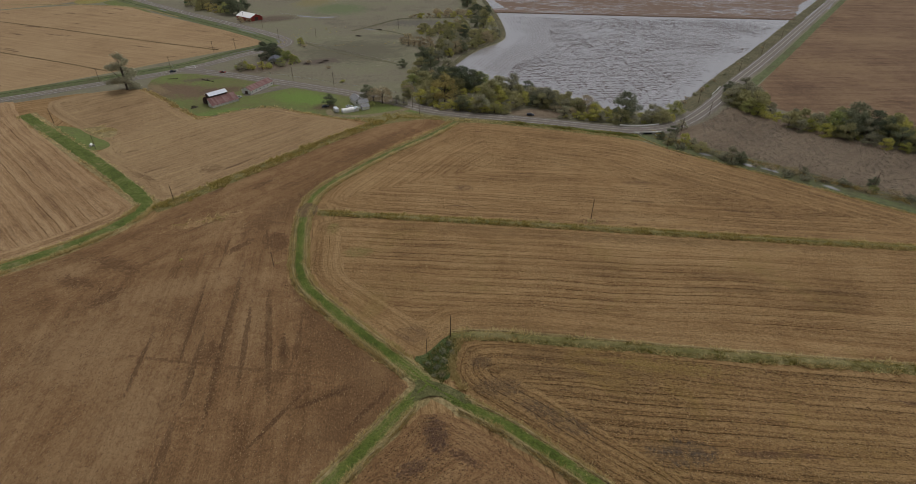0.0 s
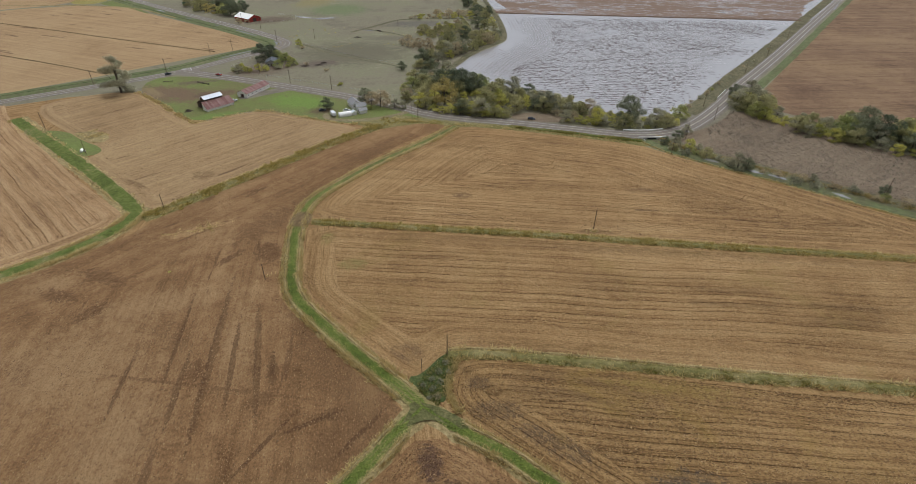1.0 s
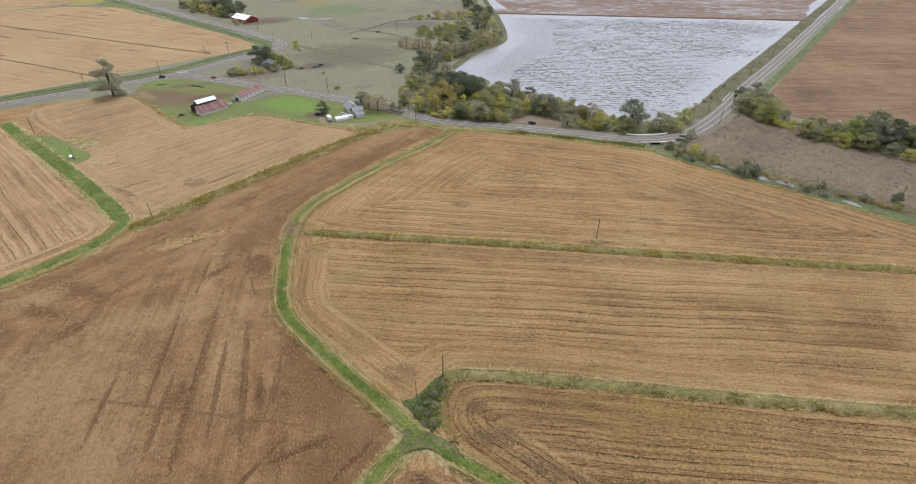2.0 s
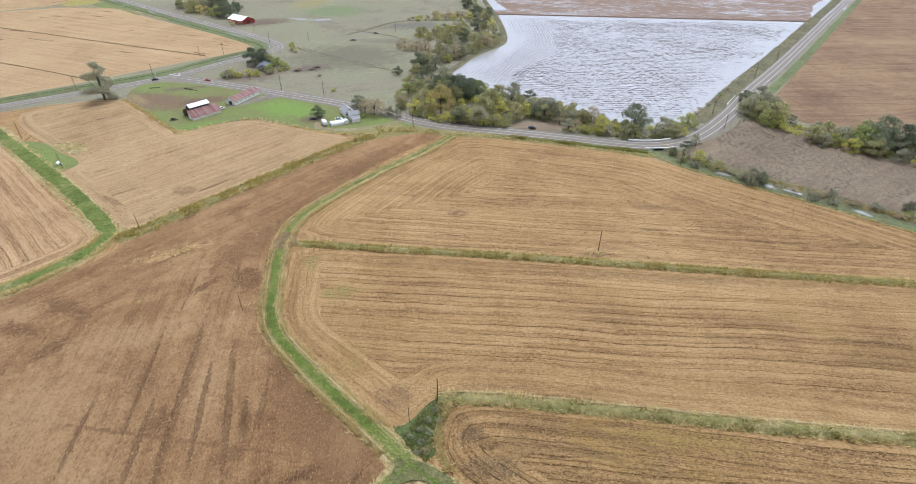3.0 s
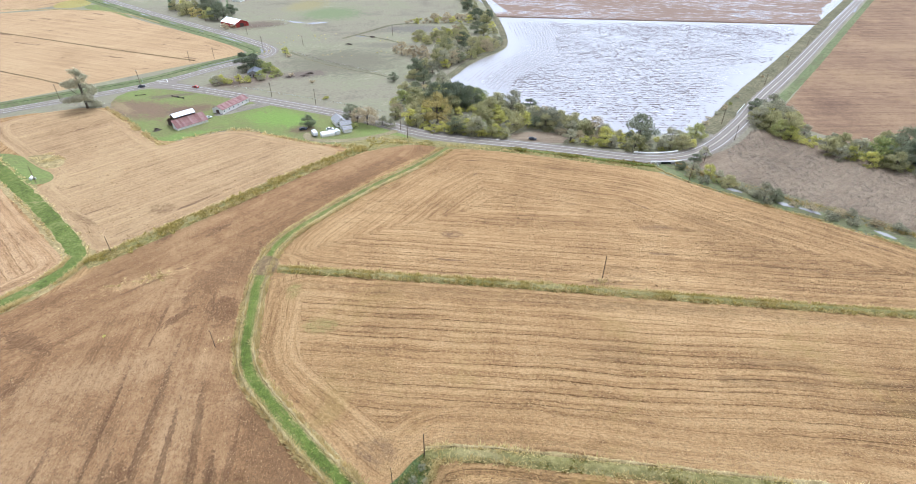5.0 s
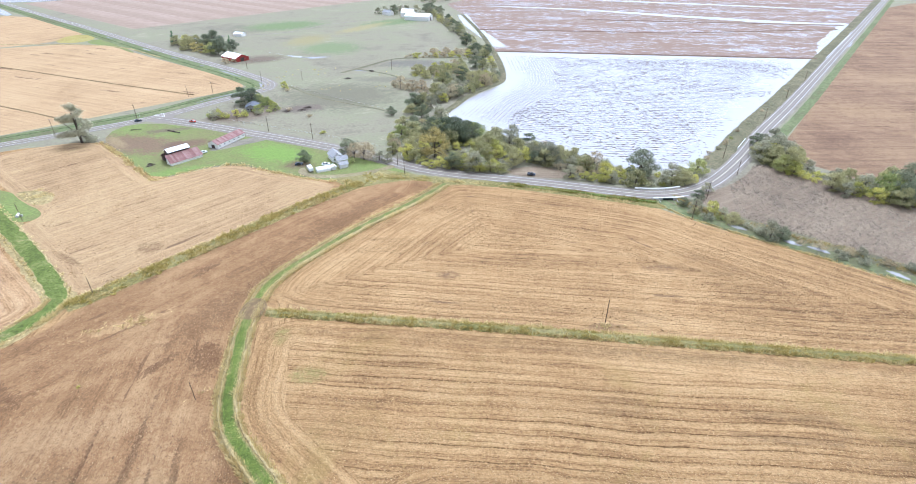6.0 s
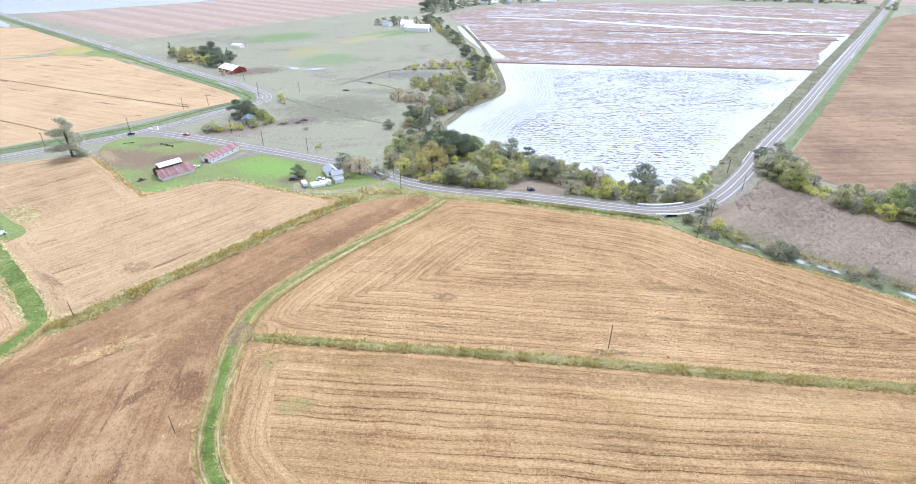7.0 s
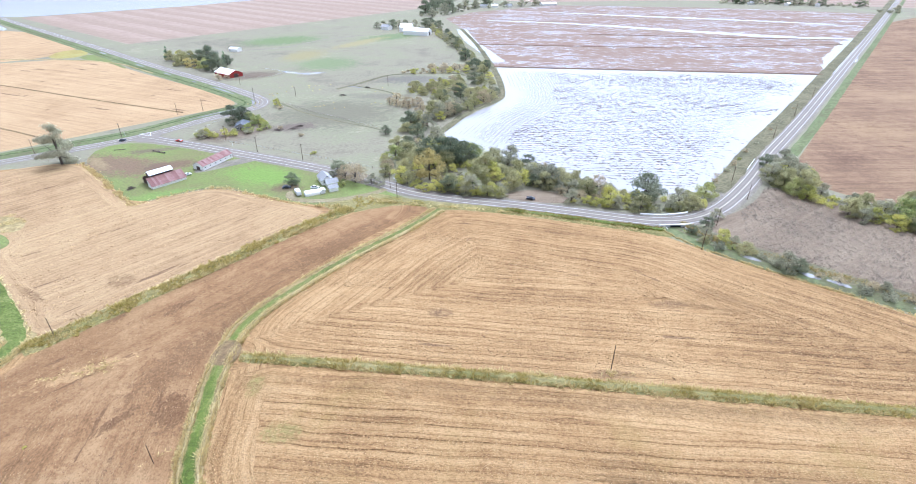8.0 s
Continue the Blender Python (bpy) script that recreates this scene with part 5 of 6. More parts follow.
def tube(points, radii, sides=6):
    """A tapered limb through some points."""
    bm = bmesh.new()
    rings = []
    for i, (p, r) in enumerate(zip(points, radii)):
        d = Vector(points[min(i + 1, len(points) - 1)]) - Vector(points[max(i - 1, 0)])
        q = d.to_track_quat("Z", "Y")
        rings.append([bm.verts.new(Vector(p) + q @ Vector((r * math.cos(2 * math.pi * k / sides), r * math.sin(2 * math.pi * k / sides), 0))) for k in range(sides)])
    for a, b in zip(rings[:-1], rings[1:]):
        for k in range(sides):
            bm.faces.new((a[k], a[(k + 1) % sides], b[(k + 1) % sides], b[k]))
    bm.faces.new(rings[-1])
    return bm


def crown_mesh(name, lobes, leaf, per_lobe, material, seed, parent, sparse=0.0, label=""):
    """Many small bent leaf sprays on and inside lumpy lobes."""
    rng = np.random.default_rng(seed)
    centre, rad = np.array([l[:3] for l in lobes]), np.array([l[3:6] for l in lobes])
    vs = []
    for c, r in zip(centre, rad):
        n = int(per_lobe * r[0] * r[1])
        d = rng.normal(size=(n, 3))
        d /= np.linalg.norm(d, axis=1)[:, None]
        wob = np.array([0.82 + 0.62 * noise.noise(Vector(x * 3.1 + c)) for x in d])
        depth = 1 - np.abs(rng.normal(0, 0.16 + sparse, n))
        p = c + d * r * (wob * depth)[:, None]
        keep = (p[:, 2] > 0.1) & (d[:, 2] > -0.85)
        p, d = p[keep], d[keep]
        nrm = d + rng.normal(0, 0.55, d.shape)
        nrm /= np.linalg.norm(nrm, axis=1)[:, None]
        t = np.cross(nrm, rng.normal(size=d.shape))
        t /= np.linalg.norm(t, axis=1)[:, None]
        b = np.cross(nrm, t)
        s = (leaf * rng.uniform(0.55, 1.35, len(p)))[:, None]
        vs.append(np.stack([p - t * s, p - b * s * 0.55 + nrm * s * 0.15, p + t * s, p + b * s * 0.55 + nrm * s * 0.15], 1))
    v = np.concatenate(vs).reshape(-1, 3)
    quads = np.arange(len(v)).reshape(-1, 4)
    tris = np.concatenate([quads[:, [0, 1, 2]], quads[:, [0, 2, 3]]])
    ob = mesh_object(name, v, tris, material, parent)
    if label:
        ob["label"] = label
    return ob


def tree(name, label, material, height, spread, seed, lobes=9, trunk=0.35, base=0.25, leaf=0.27, dense=52, sparse=0.0, cone=0.0, category="tree", group=""):
    rng = random.Random(seed)
    ob = thing(name, Matrix(), label, category, group)
    mid = height * (base + 0.3 * (1 - base))
    top = Vector((rng.uniform(-0.3, 0.3), rng.uniform(-0.3, 0.3), mid))
    part("trunk", tube([(0, 0, -0.3), (0.05, 0, mid * 0.5), tuple(top), (top.x * 1.3, top.y * 1.3, height * 0.8)], [trunk, trunk * 0.8, trunk * 0.55, trunk * 0.15], 7), M_BARK, ob)
    shapes = []
    lobes = lobes if cone else int(lobes * 1.9)
    for i in range(lobes):
        a = 2 * math.pi * (i + rng.uniform(-0.3, 0.3)) / lobes * 2.4
        f = (i + 0.5) / lobes
        h = height * (base + (0.93 - base) * f)
        reach = spread * (1 - cone * f) * (math.sin(math.pi * min(1, 0.25 + 0.7 * f)) * 0.72 + 0.05) * rng.uniform(0.5, 1.3)
        if cone:
            reach = spread * (1 - f) * 0.55
        r = spread * (rng.uniform(0.42, 0.62) if cone else rng.uniform(0.24, 0.48)) * (1 - 0.62 * cone * f)
        c = (reach * math.cos(a), reach * math.sin(a), min(h, height - 0.7 * r))
        shapes.append((*c, r, r * rng.uniform(0.85, 1.1), r * rng.uniform(0.62, 0.85)))
        if i % 3 == 0 and not cone:
            start = Vector((0, 0, mid * rng.uniform(0.55, 0.95)))
            end = Vector(c)
            part("limb", tube([tuple(start), tuple(start.lerp(end, 0.5) + Vector((0, 0, 0.3))), tuple(end)], [trunk * 0.4, trunk * 0.25, trunk * 0.08], 5), M_BARK, ob)
    crown_mesh("crown", shapes, leaf, dense, material, seed, ob, sparse)
    return ob


def shrub(name, label, material, height, spread, seed, leaf=0.24, dense=56, sparse=0.05, group=""):
    rng = random.Random(seed)
    ob = thing(name, Matrix(), label, "shrub", group)
    shapes = []
    for i in range(9):
        a = i * 2.4 + rng.uniform(-0.4, 0.4)
        d = spread * (0.0 if i == 0 else rng.uniform(0.35, 0.8))
        r = spread * rng.uniform(0.26, 0.5)
        z = height * (0.55 if i == 0 else rng.uniform(0.22, 0.62))
        shapes.append((d * math.cos(a), d * math.sin(a), z, r, r * rng.uniform(0.8, 1.1), height * rng.uniform(0.24, 0.44)))
        part("stem", tube([(0.2 * math.cos(a), 0.2 * math.sin(a), -0.2), (d * 0.5 * math.cos(a), d * 0.5 * math.sin(a), z * 0.6), (d * math.cos(a), d * math.sin(a), z)], [0.09, 0.06, 0.02], 4), M_BARK, ob)
    crown_mesh("foliage", shapes, leaf, dense, material, seed, ob, sparse)
    return ob


KINDS = {
    "oak": [lambda: tree("oak_tree", "dark green oak with a broad rounded crown", L_OAK, 11, 6.0, 11, 12, 0.45, 0.08), lambda: tree("oak_tree", "dark green oak with a ragged crown", L_OAK, 9, 5.0, 12, 10, 0.4, 0.08)],
    "willow": [lambda: tree("willow_tree", "olive-green willow in autumn leaf", L_WILLOW, 8.5, 4.6, 21, 9, 0.3, 0.02, sparse=0.05), lambda: tree("willow_tree", "dull olive willow, low and spreading", L_WILLOW, 6.5, 4.8, 22, 8, 0.25, 0.02, sparse=0.06)],
    "yellow": [lambda: tree("yellowing_tree", "small tree with yellow-green autumn leaves", L_YELLOW, 6.5, 3.6, 31, 8, 0.22, 0.02), lambda: shrub("yellow_shrub", "yellow-green shrub in autumn leaf", L_YELLOW, 3.6, 3.0, 32)],
    "gold": [lambda: tree("golden_tree", "tall tree with dull golden leaves", L_GOLD, 10.5, 5.2, 41, 11, 0.35, 0.02)],
    "green": [lambda: tree("green_tree", "bright mid-green bushy tree", L_GREEN, 7.0, 4.4, 51, 9, 0.28, 0.02), lambda: shrub("green_shrub", "dense mid-green rounded shrub", L_GREEN, 3.2, 2.6, 52)],
    "brown": [lambda: shrub("bare_shrub", "half-bare brown twiggy shrub", L_BROWN, 3.4, 3.0, 61, 0.18, 50, 0.12), lambda: tree("bare_tree", "brown half-bare tree with thin twigs", L_BROWN, 7.0, 4.5, 62, 9, 0.3, 0.1, 0.2, 48, 0.12)],
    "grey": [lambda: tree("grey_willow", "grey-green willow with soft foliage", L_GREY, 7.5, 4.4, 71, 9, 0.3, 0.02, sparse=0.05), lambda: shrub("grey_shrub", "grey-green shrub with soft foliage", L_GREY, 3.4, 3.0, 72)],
    "gum": [lambda: tree("gum_tree", "tall gum tree with a thin ragged crown beside the road", L_GREY, 15, 6.0, 95, 15, 0.45, 0.05, 0.24, 62, 0.14)],
    "pine": [lambda: tree("conifer_tree", "dark conifer with a pointed crown", L_PINE, 12, 3.6, 81, 11, 0.3, 0.08, cone=1.0)],
}
made_kinds = {}


def plant(kind, variant, x, y, size=1.0, turn=0.0, label="", group=""):
    """Stands a tree or shrub of a kind at a place; the first one is built, the rest are copies."""
    key = (kind, variant % len(KINDS[kind]))
    if key in made_kinds:
        ob = copy_thing(made_kinds[key], Matrix())
    else:
        ob = made_kinds[key] = KINDS[kind][key[1]]()
    ob.matrix_basis = at(x, y, turn, 0, size)
    if label:
        ob["label"] = label
    if group:
        ob["group"] = group
    return ob


def thicket(outline, gap, mix, seed, group, lo=0.7, hi=1.15, avoid=()):
    """Trees and shrubs in an area, no two closer than a gap; mix gives the kinds and their share."""
    rng = random.Random(seed)
    poly = np.array(outline, float)
    lo_c, hi_c = poly.min(0), poly.max(0)
    spots = []
    for _ in range(6000):
        p = np.array([rng.uniform(lo_c[0], hi_c[0]), rng.uniform(lo_c[1], hi_c[1])])
        if not inside(poly, p[None])[0] or any(np.hypot(*(p - q)) < 1.2 * gap for q in spots) or any(np.hypot(p[0] - a, p[1] - b) < r for a, b, r in avoid):
            continue
        spots.append(p)
    names = [k for k, w in mix for _ in range(w)]
    for p in spots:
        plant(rng.choice(names), rng.randrange(2), p[0], p[1], 1.35 * (lo + (hi - lo) * rng.random() ** 1.4), rng.uniform(0, 360), group=group)


# single trees that stand out
for x, y, size in ((-6, 108, 0.2), (-4, 111, 0.22), (-2.5, 114.5, 0.2), (-5.5, 104.5, 0.22), (-8.5, 106, 0.18), (-3.5, 107.5, 0.2), (-6.5, 101.5, 0.16), (-1.5, 111, 0.17)):
    plant("grey", 1, x, y, 1.9 * size, 50 * x, "low grey-green weedy bush in the field corner", "bushes in the field corner")
plant("yellow", 1, -102.7, 155.6, 0.22, 0, "small lone yellow weed in the brown field")
plant("brown", 0, -4.2, 101.8, 0.5, 0, "small dead grey bush in the field corner")
plant("gum", 0, -226, 350, 1.65, 20)
plant("gold", 0, -10, 334, 1.7, 0)
for x, y, size, turn in ((-12, 359, 1.45, 70), (1, 358, 1.5, 10), (10, 362, 1.25, 130), (-4, 364, 1.4, 200), (-26, 378, 0.95, 30), (-23, 405, 0.95, 310)):
    plant("oak", int(turn) % 2, x, y, size, turn, "dark grey-green oak among the creek trees", "trees along the creek")
plant("oak", 1, -45, 411, 0.75, 0)
plant("grey", 0, 50, 333, 1.35, 15, "tall grey willow standing above the creek shrubs", "trees along the creek")
plant("grey", 0, 56, 326, 1.5, 75, "tall grey willow standing above the creek shrubs", "trees along the creek")
plant("yellow", 0, 81, 303, 0.95, 75, "", "trees along the creek")
plant("oak", 0, 101, 309, 1.45, 40, "lone dark oak by the flooded field")
plant("green", 0, 134, 316, 1.2, 0)
plant("oak", 1, -83, 324, 0.85, 0)
plant("oak", 1, -61, 338, 1.05, 60)
plant("brown", 1, -50, 329, 1.6, 0)
plant("brown", 1, -56, 332, 1.3, 90)
plant("green", 1, -56, 324, 1.0, 0)
plant("grey", 0, -41, 328, 0.8, 0)
plant("grey", 0, -36, 326, 0.7, 50)
thicket([(-36, 338), (-22, 330), (0, 320), (26, 315), (28, 330), (20, 350), (10, 380), (-10, 405), (-30, 395), (-40, 360)], 5.2, [("willow", 5), ("yellow", 5), ("grey", 3), ("brown", 2), ("green", 1)], 5, "trees along the creek", 0.5, 1.2, avoid=((-10, 334, 6),))
thicket([(0, 318), (28, 312), (34, 324), (56, 319), (62, 306), (90, 300), (112, 299), (124, 303), (122, 312), (108, 314), (92, 316), (74, 332), (46, 356), (24, 372), (20, 350)], 4.6, [("willow", 4), ("yellow", 2), ("grey", 6), ("oak", 1), ("brown", 2)], 6, "trees along the creek", 0.45, 1.1, avoid=((46, 313, 13), (101, 309, 5)))
thicket([(-34, 414), (-31, 424), (-20, 453), (-16, 485), (-7, 513), (10, 527), (38, 532), (28, 504), (17, 484), (0, 457), (-15, 433), (-20, 415)], 4.9, [("willow", 4), ("yellow", 1), ("oak", 2), ("grey", 4), ("brown", 1)], 7, "trees along the creek", 0.5, 1.2)
thicket([(28, 534), (34, 569), (30, 620), (22, 648), (4, 734), (-20, 847), (-46, 966), (-60, 950), (-42, 880), (-18, 790), (2, 696), (12, 632), (14, 560)], 7.5, [("willow", 3), ("oak", 2), ("grey", 5), ("yellow", 1)], 8, "trees along the creek", 0.7, 1.15)
thicket([(177, 346), (184, 362), (204, 370), (200, 340), (198, 327), (203, 309), (215, 303), (232, 310), (258, 290), (300, 255), (318, 228), (300, 210), (262, 246), (213, 280), (198, 288), (188, 308), (180, 320)], 4.3, [("willow", 5), ("grey", 6), ("oak", 1), ("yellow", 2), ("green", 1)], 9, "trees beside the weed field", 0.55, 1.3)
plant("oak", 0, 228, 290, 1.6, 0, "tall dark oak among the trees by the weed field")
plant("oak", 0, 237, 284, 1.4, 80)
plant("grey", 0, 178, 338, 1.5, 0)
plant("willow", 0, 184, 331, 1.25, 0)
for x, y, kind, v, size in ((117, 272, "grey", 0, 0.6), (113, 277, "oak", 1, 0.4), (124, 270, "yellow", 0, 0.75), (127, 266, "grey", 0, 0.5), (120, 263, "grey", 1, 0.9), (115, 268, "willow", 1, 0.45), (129, 260, "willow", 1, 0.65), (125, 263, "green", 1, 0.7), (134, 256, "grey", 1, 0.7), (140, 247, "grey", 0, 0.85), (144, 246, "oak", 1, 0.55), (137, 250, "grey", 1, 0.8), (150, 242, "brown", 0, 0.6), (156, 238, "brown", 0, 0.9), (161, 232, "grey", 1, 0.9),
                           (165, 234, "brown", 1, 0.45), (170, 233, "grey", 0, 0.45), (168, 227, "grey", 1, 0.8), (176, 226, "brown", 0, 0.9), (183, 223, "grey", 1, 0.9), (189, 216, "brown", 0, 0.8), (194, 217, "green", 1, 0.8), (196, 221, "oak", 1, 0.45), (200, 212, "brown", 0, 0.9), (206, 208, "grey", 1, 0.8), (214, 201, "green", 1, 0.7), (222, 194, "brown", 0, 0.9), (130, 292, "grey", 0, 0.55), (122, 283, "oak", 1, 0.5)):
    plant(kind, v, x, y, 1.3 * size, 37 * x, group="shrubs along the ditch")
thicket([(-44, 525), (-12, 511), (8, 535), (2, 568), (-25, 548)], 5.0, [("brown", 3), ("yellow", 1), ("willow", 3)], 14, "scrub in the old creek bend", 0.6, 0.9)
thicket([(-57, 487), (-26, 466), (-20, 474), (-48, 494)], 4.2, [("brown", 1)], 15, "scrub on the pasture", 0.5, 0.9)
thicket([(-60, 596), (-20, 602), (10, 606), (10, 626), (-40, 622)], 5.5, [("brown", 2), ("yellow", 1)], 16, "scrub on the pasture", 0.6, 0.9)
# yellow-green scrub along the front of the creek trees
rng = random.Random(77)
for x, y in spaced(rounded([(-24, 329), (-12, 319.5), (6, 316), (27, 311.5)], False, 2), 4.2)[0]:
    plant(rng.choice(("yellow", "yellow", "willow")), rng.randrange(2), x + rng.uniform(-1, 1), y + rng.uniform(-0.5, 2.5), rng.uniform(0.7, 1.05), rng.uniform(0, 360), group="trees along the creek")
for x, y in spaced(rounded([(66, 306), (92, 299), (114, 297.5), (128, 304)], False, 2), 5.0)[0]:
    plant(rng.choice(("yellow", "yellow", "willow", "grey")), rng.randrange(2), x + rng.uniform(-1, 1), y + rng.uniform(0, 2), rng.uniform(0.5, 0.8), rng.uniform(0, 360), group="trees along the creek")
# house yard in the road fork
for x, y, kind, v, size in ((-164, 403, "yellow", 0, 0.75), (-158, 401, "yellow", 1, 1.1), (-152, 404, "yellow", 0, 0.7), (-168, 408, "green", 1, 0.9), (-148, 410, "green", 1, 1.0), (-140, 414, "green", 0, 0.7), (-158, 435, "oak", 0, 0.95), (-151, 433, "oak", 0, 0.9), (-155, 428, "grey", 0, 0.75), (-165, 399, "grey", 0, 0.7), (-146, 434, "green", 0, 0.9), (-139, 430, "green", 0, 0.8), (-134, 426, "yellow", 0, 0.7), (-120, 420, "brown", 0, 0.7),
                           (-170, 402, "green", 1, 0.9), (-146, 405, "yellow", 1, 0.9), (-139, 409, "grey", 1, 0.9), (-133, 415, "green", 1, 0.8), (-130, 421, "green", 0, 0.6), (-143, 440, "grey", 1, 0.9), (-141, 478, "yellow", 0, 0.8), (-136, 470, "brown", 0, 0.8), (-101, 405, "brown", 0, 0.7), (-84, 372, "yellow", 1, 0.6)):
    plant(kind, v, x, y, 1.25 * size, 31 * x)
# far farmsteads; in the farther row pale grey leaves stand for distance haze
for x, y, kind, v, size in ((-318, 655, "pine", 0, 1.0), (-312, 650, "willow", 0, 1.0), (-302, 652, "yellow", 0, 1.3), (-296, 645, "willow", 0, 1.2), (-284, 640, "willow", 0, 1.2), (-270, 632, "oak", 0, 1.1), (-265, 636, "oak", 0, 1.35), (-290, 630, "willow", 1, 1.5), (-280, 622, "gold", 0, 0.7), (-248, 606, "oak", 0, 1.1), (-240, 604, "oak", 1, 1.2), (-258, 610, "green", 0, 1.1), (-262, 626, "green", 0, 1.0), (-256, 634, "oak", 1, 1.0), (-249, 640, "pine", 0, 0.9), (-244, 634, "oak", 1, 0.9), (-268, 616, "gold", 0, 0.7), (-225, 566, "brown", 1, 0.7), (-218, 570, "brown", 0, 1.0),
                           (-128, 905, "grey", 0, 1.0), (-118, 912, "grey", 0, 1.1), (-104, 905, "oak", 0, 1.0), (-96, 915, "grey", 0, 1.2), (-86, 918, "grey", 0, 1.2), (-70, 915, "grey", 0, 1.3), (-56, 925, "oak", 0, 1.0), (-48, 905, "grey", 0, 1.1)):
    plant(kind, v, x, y, 1.3 * size, 53 * x)
# mostly the grey kind, so that its pale leaf colour imitates haze
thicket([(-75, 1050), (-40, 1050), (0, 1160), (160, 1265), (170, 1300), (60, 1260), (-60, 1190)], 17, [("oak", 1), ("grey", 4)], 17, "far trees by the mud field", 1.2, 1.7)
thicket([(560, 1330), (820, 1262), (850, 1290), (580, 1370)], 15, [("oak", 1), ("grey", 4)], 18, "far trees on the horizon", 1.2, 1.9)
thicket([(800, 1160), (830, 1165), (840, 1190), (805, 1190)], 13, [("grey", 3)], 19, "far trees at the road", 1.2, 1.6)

for x, y, kind, v, size in ((152, 345, "brown", 0, 0.7), (160, 352, "grey", 1, 0.8), (168, 361, "brown", 0, 0.8), (176, 371, "green", 1, 0.7), (171, 366, "brown", 0, 0.6), (186, 384, "brown", 0, 0.7), (200, 400, "grey", 1, 0.6), (224, 430, "brown", 0, 0.7), (190, 372, "grey", 1, 0.7), (147, 336, "brown", 0, 0.9), (240, 448, "grey", 1, 0.5), (270, 486, "brown", 0, 0.6)):
    plant(kind, v, x, y, size, 29 * x, group="shrubs on the road bank")
# ------------------------------------------------------------------ small builders


def box(bm, x0, x1, y0, y1, z0, z1):
    v = [bm.verts.new(p) for p in ((x0, y0, z0), (x1, y0, z0), (x1, y1, z0), (x0, y1, z0), (x0, y0, z1), (x1, y0, z1), (x1, y1, z1), (x0, y1, z1))]
    for f in ((3, 2, 1, 0), (4, 5, 6, 7), (0, 1, 5, 4), (1, 2, 6, 5), (2, 3, 7, 6), (3, 0, 4, 7)):
        bm.faces.new([v[i] for i in f])
    return bm


def boxes(*all_):
    bm = bmesh.new()
    for b in all_:
        box(bm, *b)
    return bm


def prism(profile, y0, y1):
    """A profile in x and z, drawn out along y."""
    bm = bmesh.new()
    a = [bm.verts.new((x, y0, z)) for x, z in profile]
    b = [bm.verts.new((x, y1, z)) for x, z in profile]
    bm.faces.new(a)
    bm.faces.new(b[::-1])
    for i in range(len(a)):
        j = (i + 1) % len(a)
        bm.faces.new((a[j], a[i], b[i], b[j]))
    bmesh.ops.recalc_face_normals(bm, faces=bm.faces)
    return bm


def roof_sheets(parent, x_eave, z_eave, x_ridge, z_ridge, y0, y1, width, material, over=0.4, name="roof_sheet"):
    """One pitch of a roof in separate sheets, each lapping the next."""
    n = max(1, round((y1 - y0) / width))
    run = Vector((x_eave - x_ridge, 0, z_eave - z_ridge))
    low = Vector((x_eave, 0, z_eave)) + run.normalized() * over
    up = Vector((-run.z, 0, run.x)).normalized()
    up = up if up.z > 0 else -up
    dy = (y1 - y0 + 2 * over) / n
    shared = None
    for i in range(n):
        if shared is None:
            bm = bmesh.new()
            pts = [Vector((x_ridge, 0, z_ridge)), low]
            v = []
            for lift in (0.02, 0.1):
                for k, p in enumerate(pts):
                    for yy in (0.03, dy - 0.0):
                        v.append(bm.verts.new(p + up * lift + Vector((0, yy, 0))))
            for f in ((0, 1, 3, 2), (4, 6, 7, 5), (0, 4, 5, 1), (2, 3, 7, 6), (0, 2, 6, 4), (1, 5, 7, 3)):
                bm.faces.new([v[i2] for i2 in f])
            bmesh.ops.recalc_face_normals(bm, faces=bm.faces)
            ob = part(name, bm, material, parent)
            shared = ob.data
        else:
            ob = new(name, shared)
            ob.parent = parent
        ob.location = (0, y0 - over + i * dy, 0.012 * (i % 2))


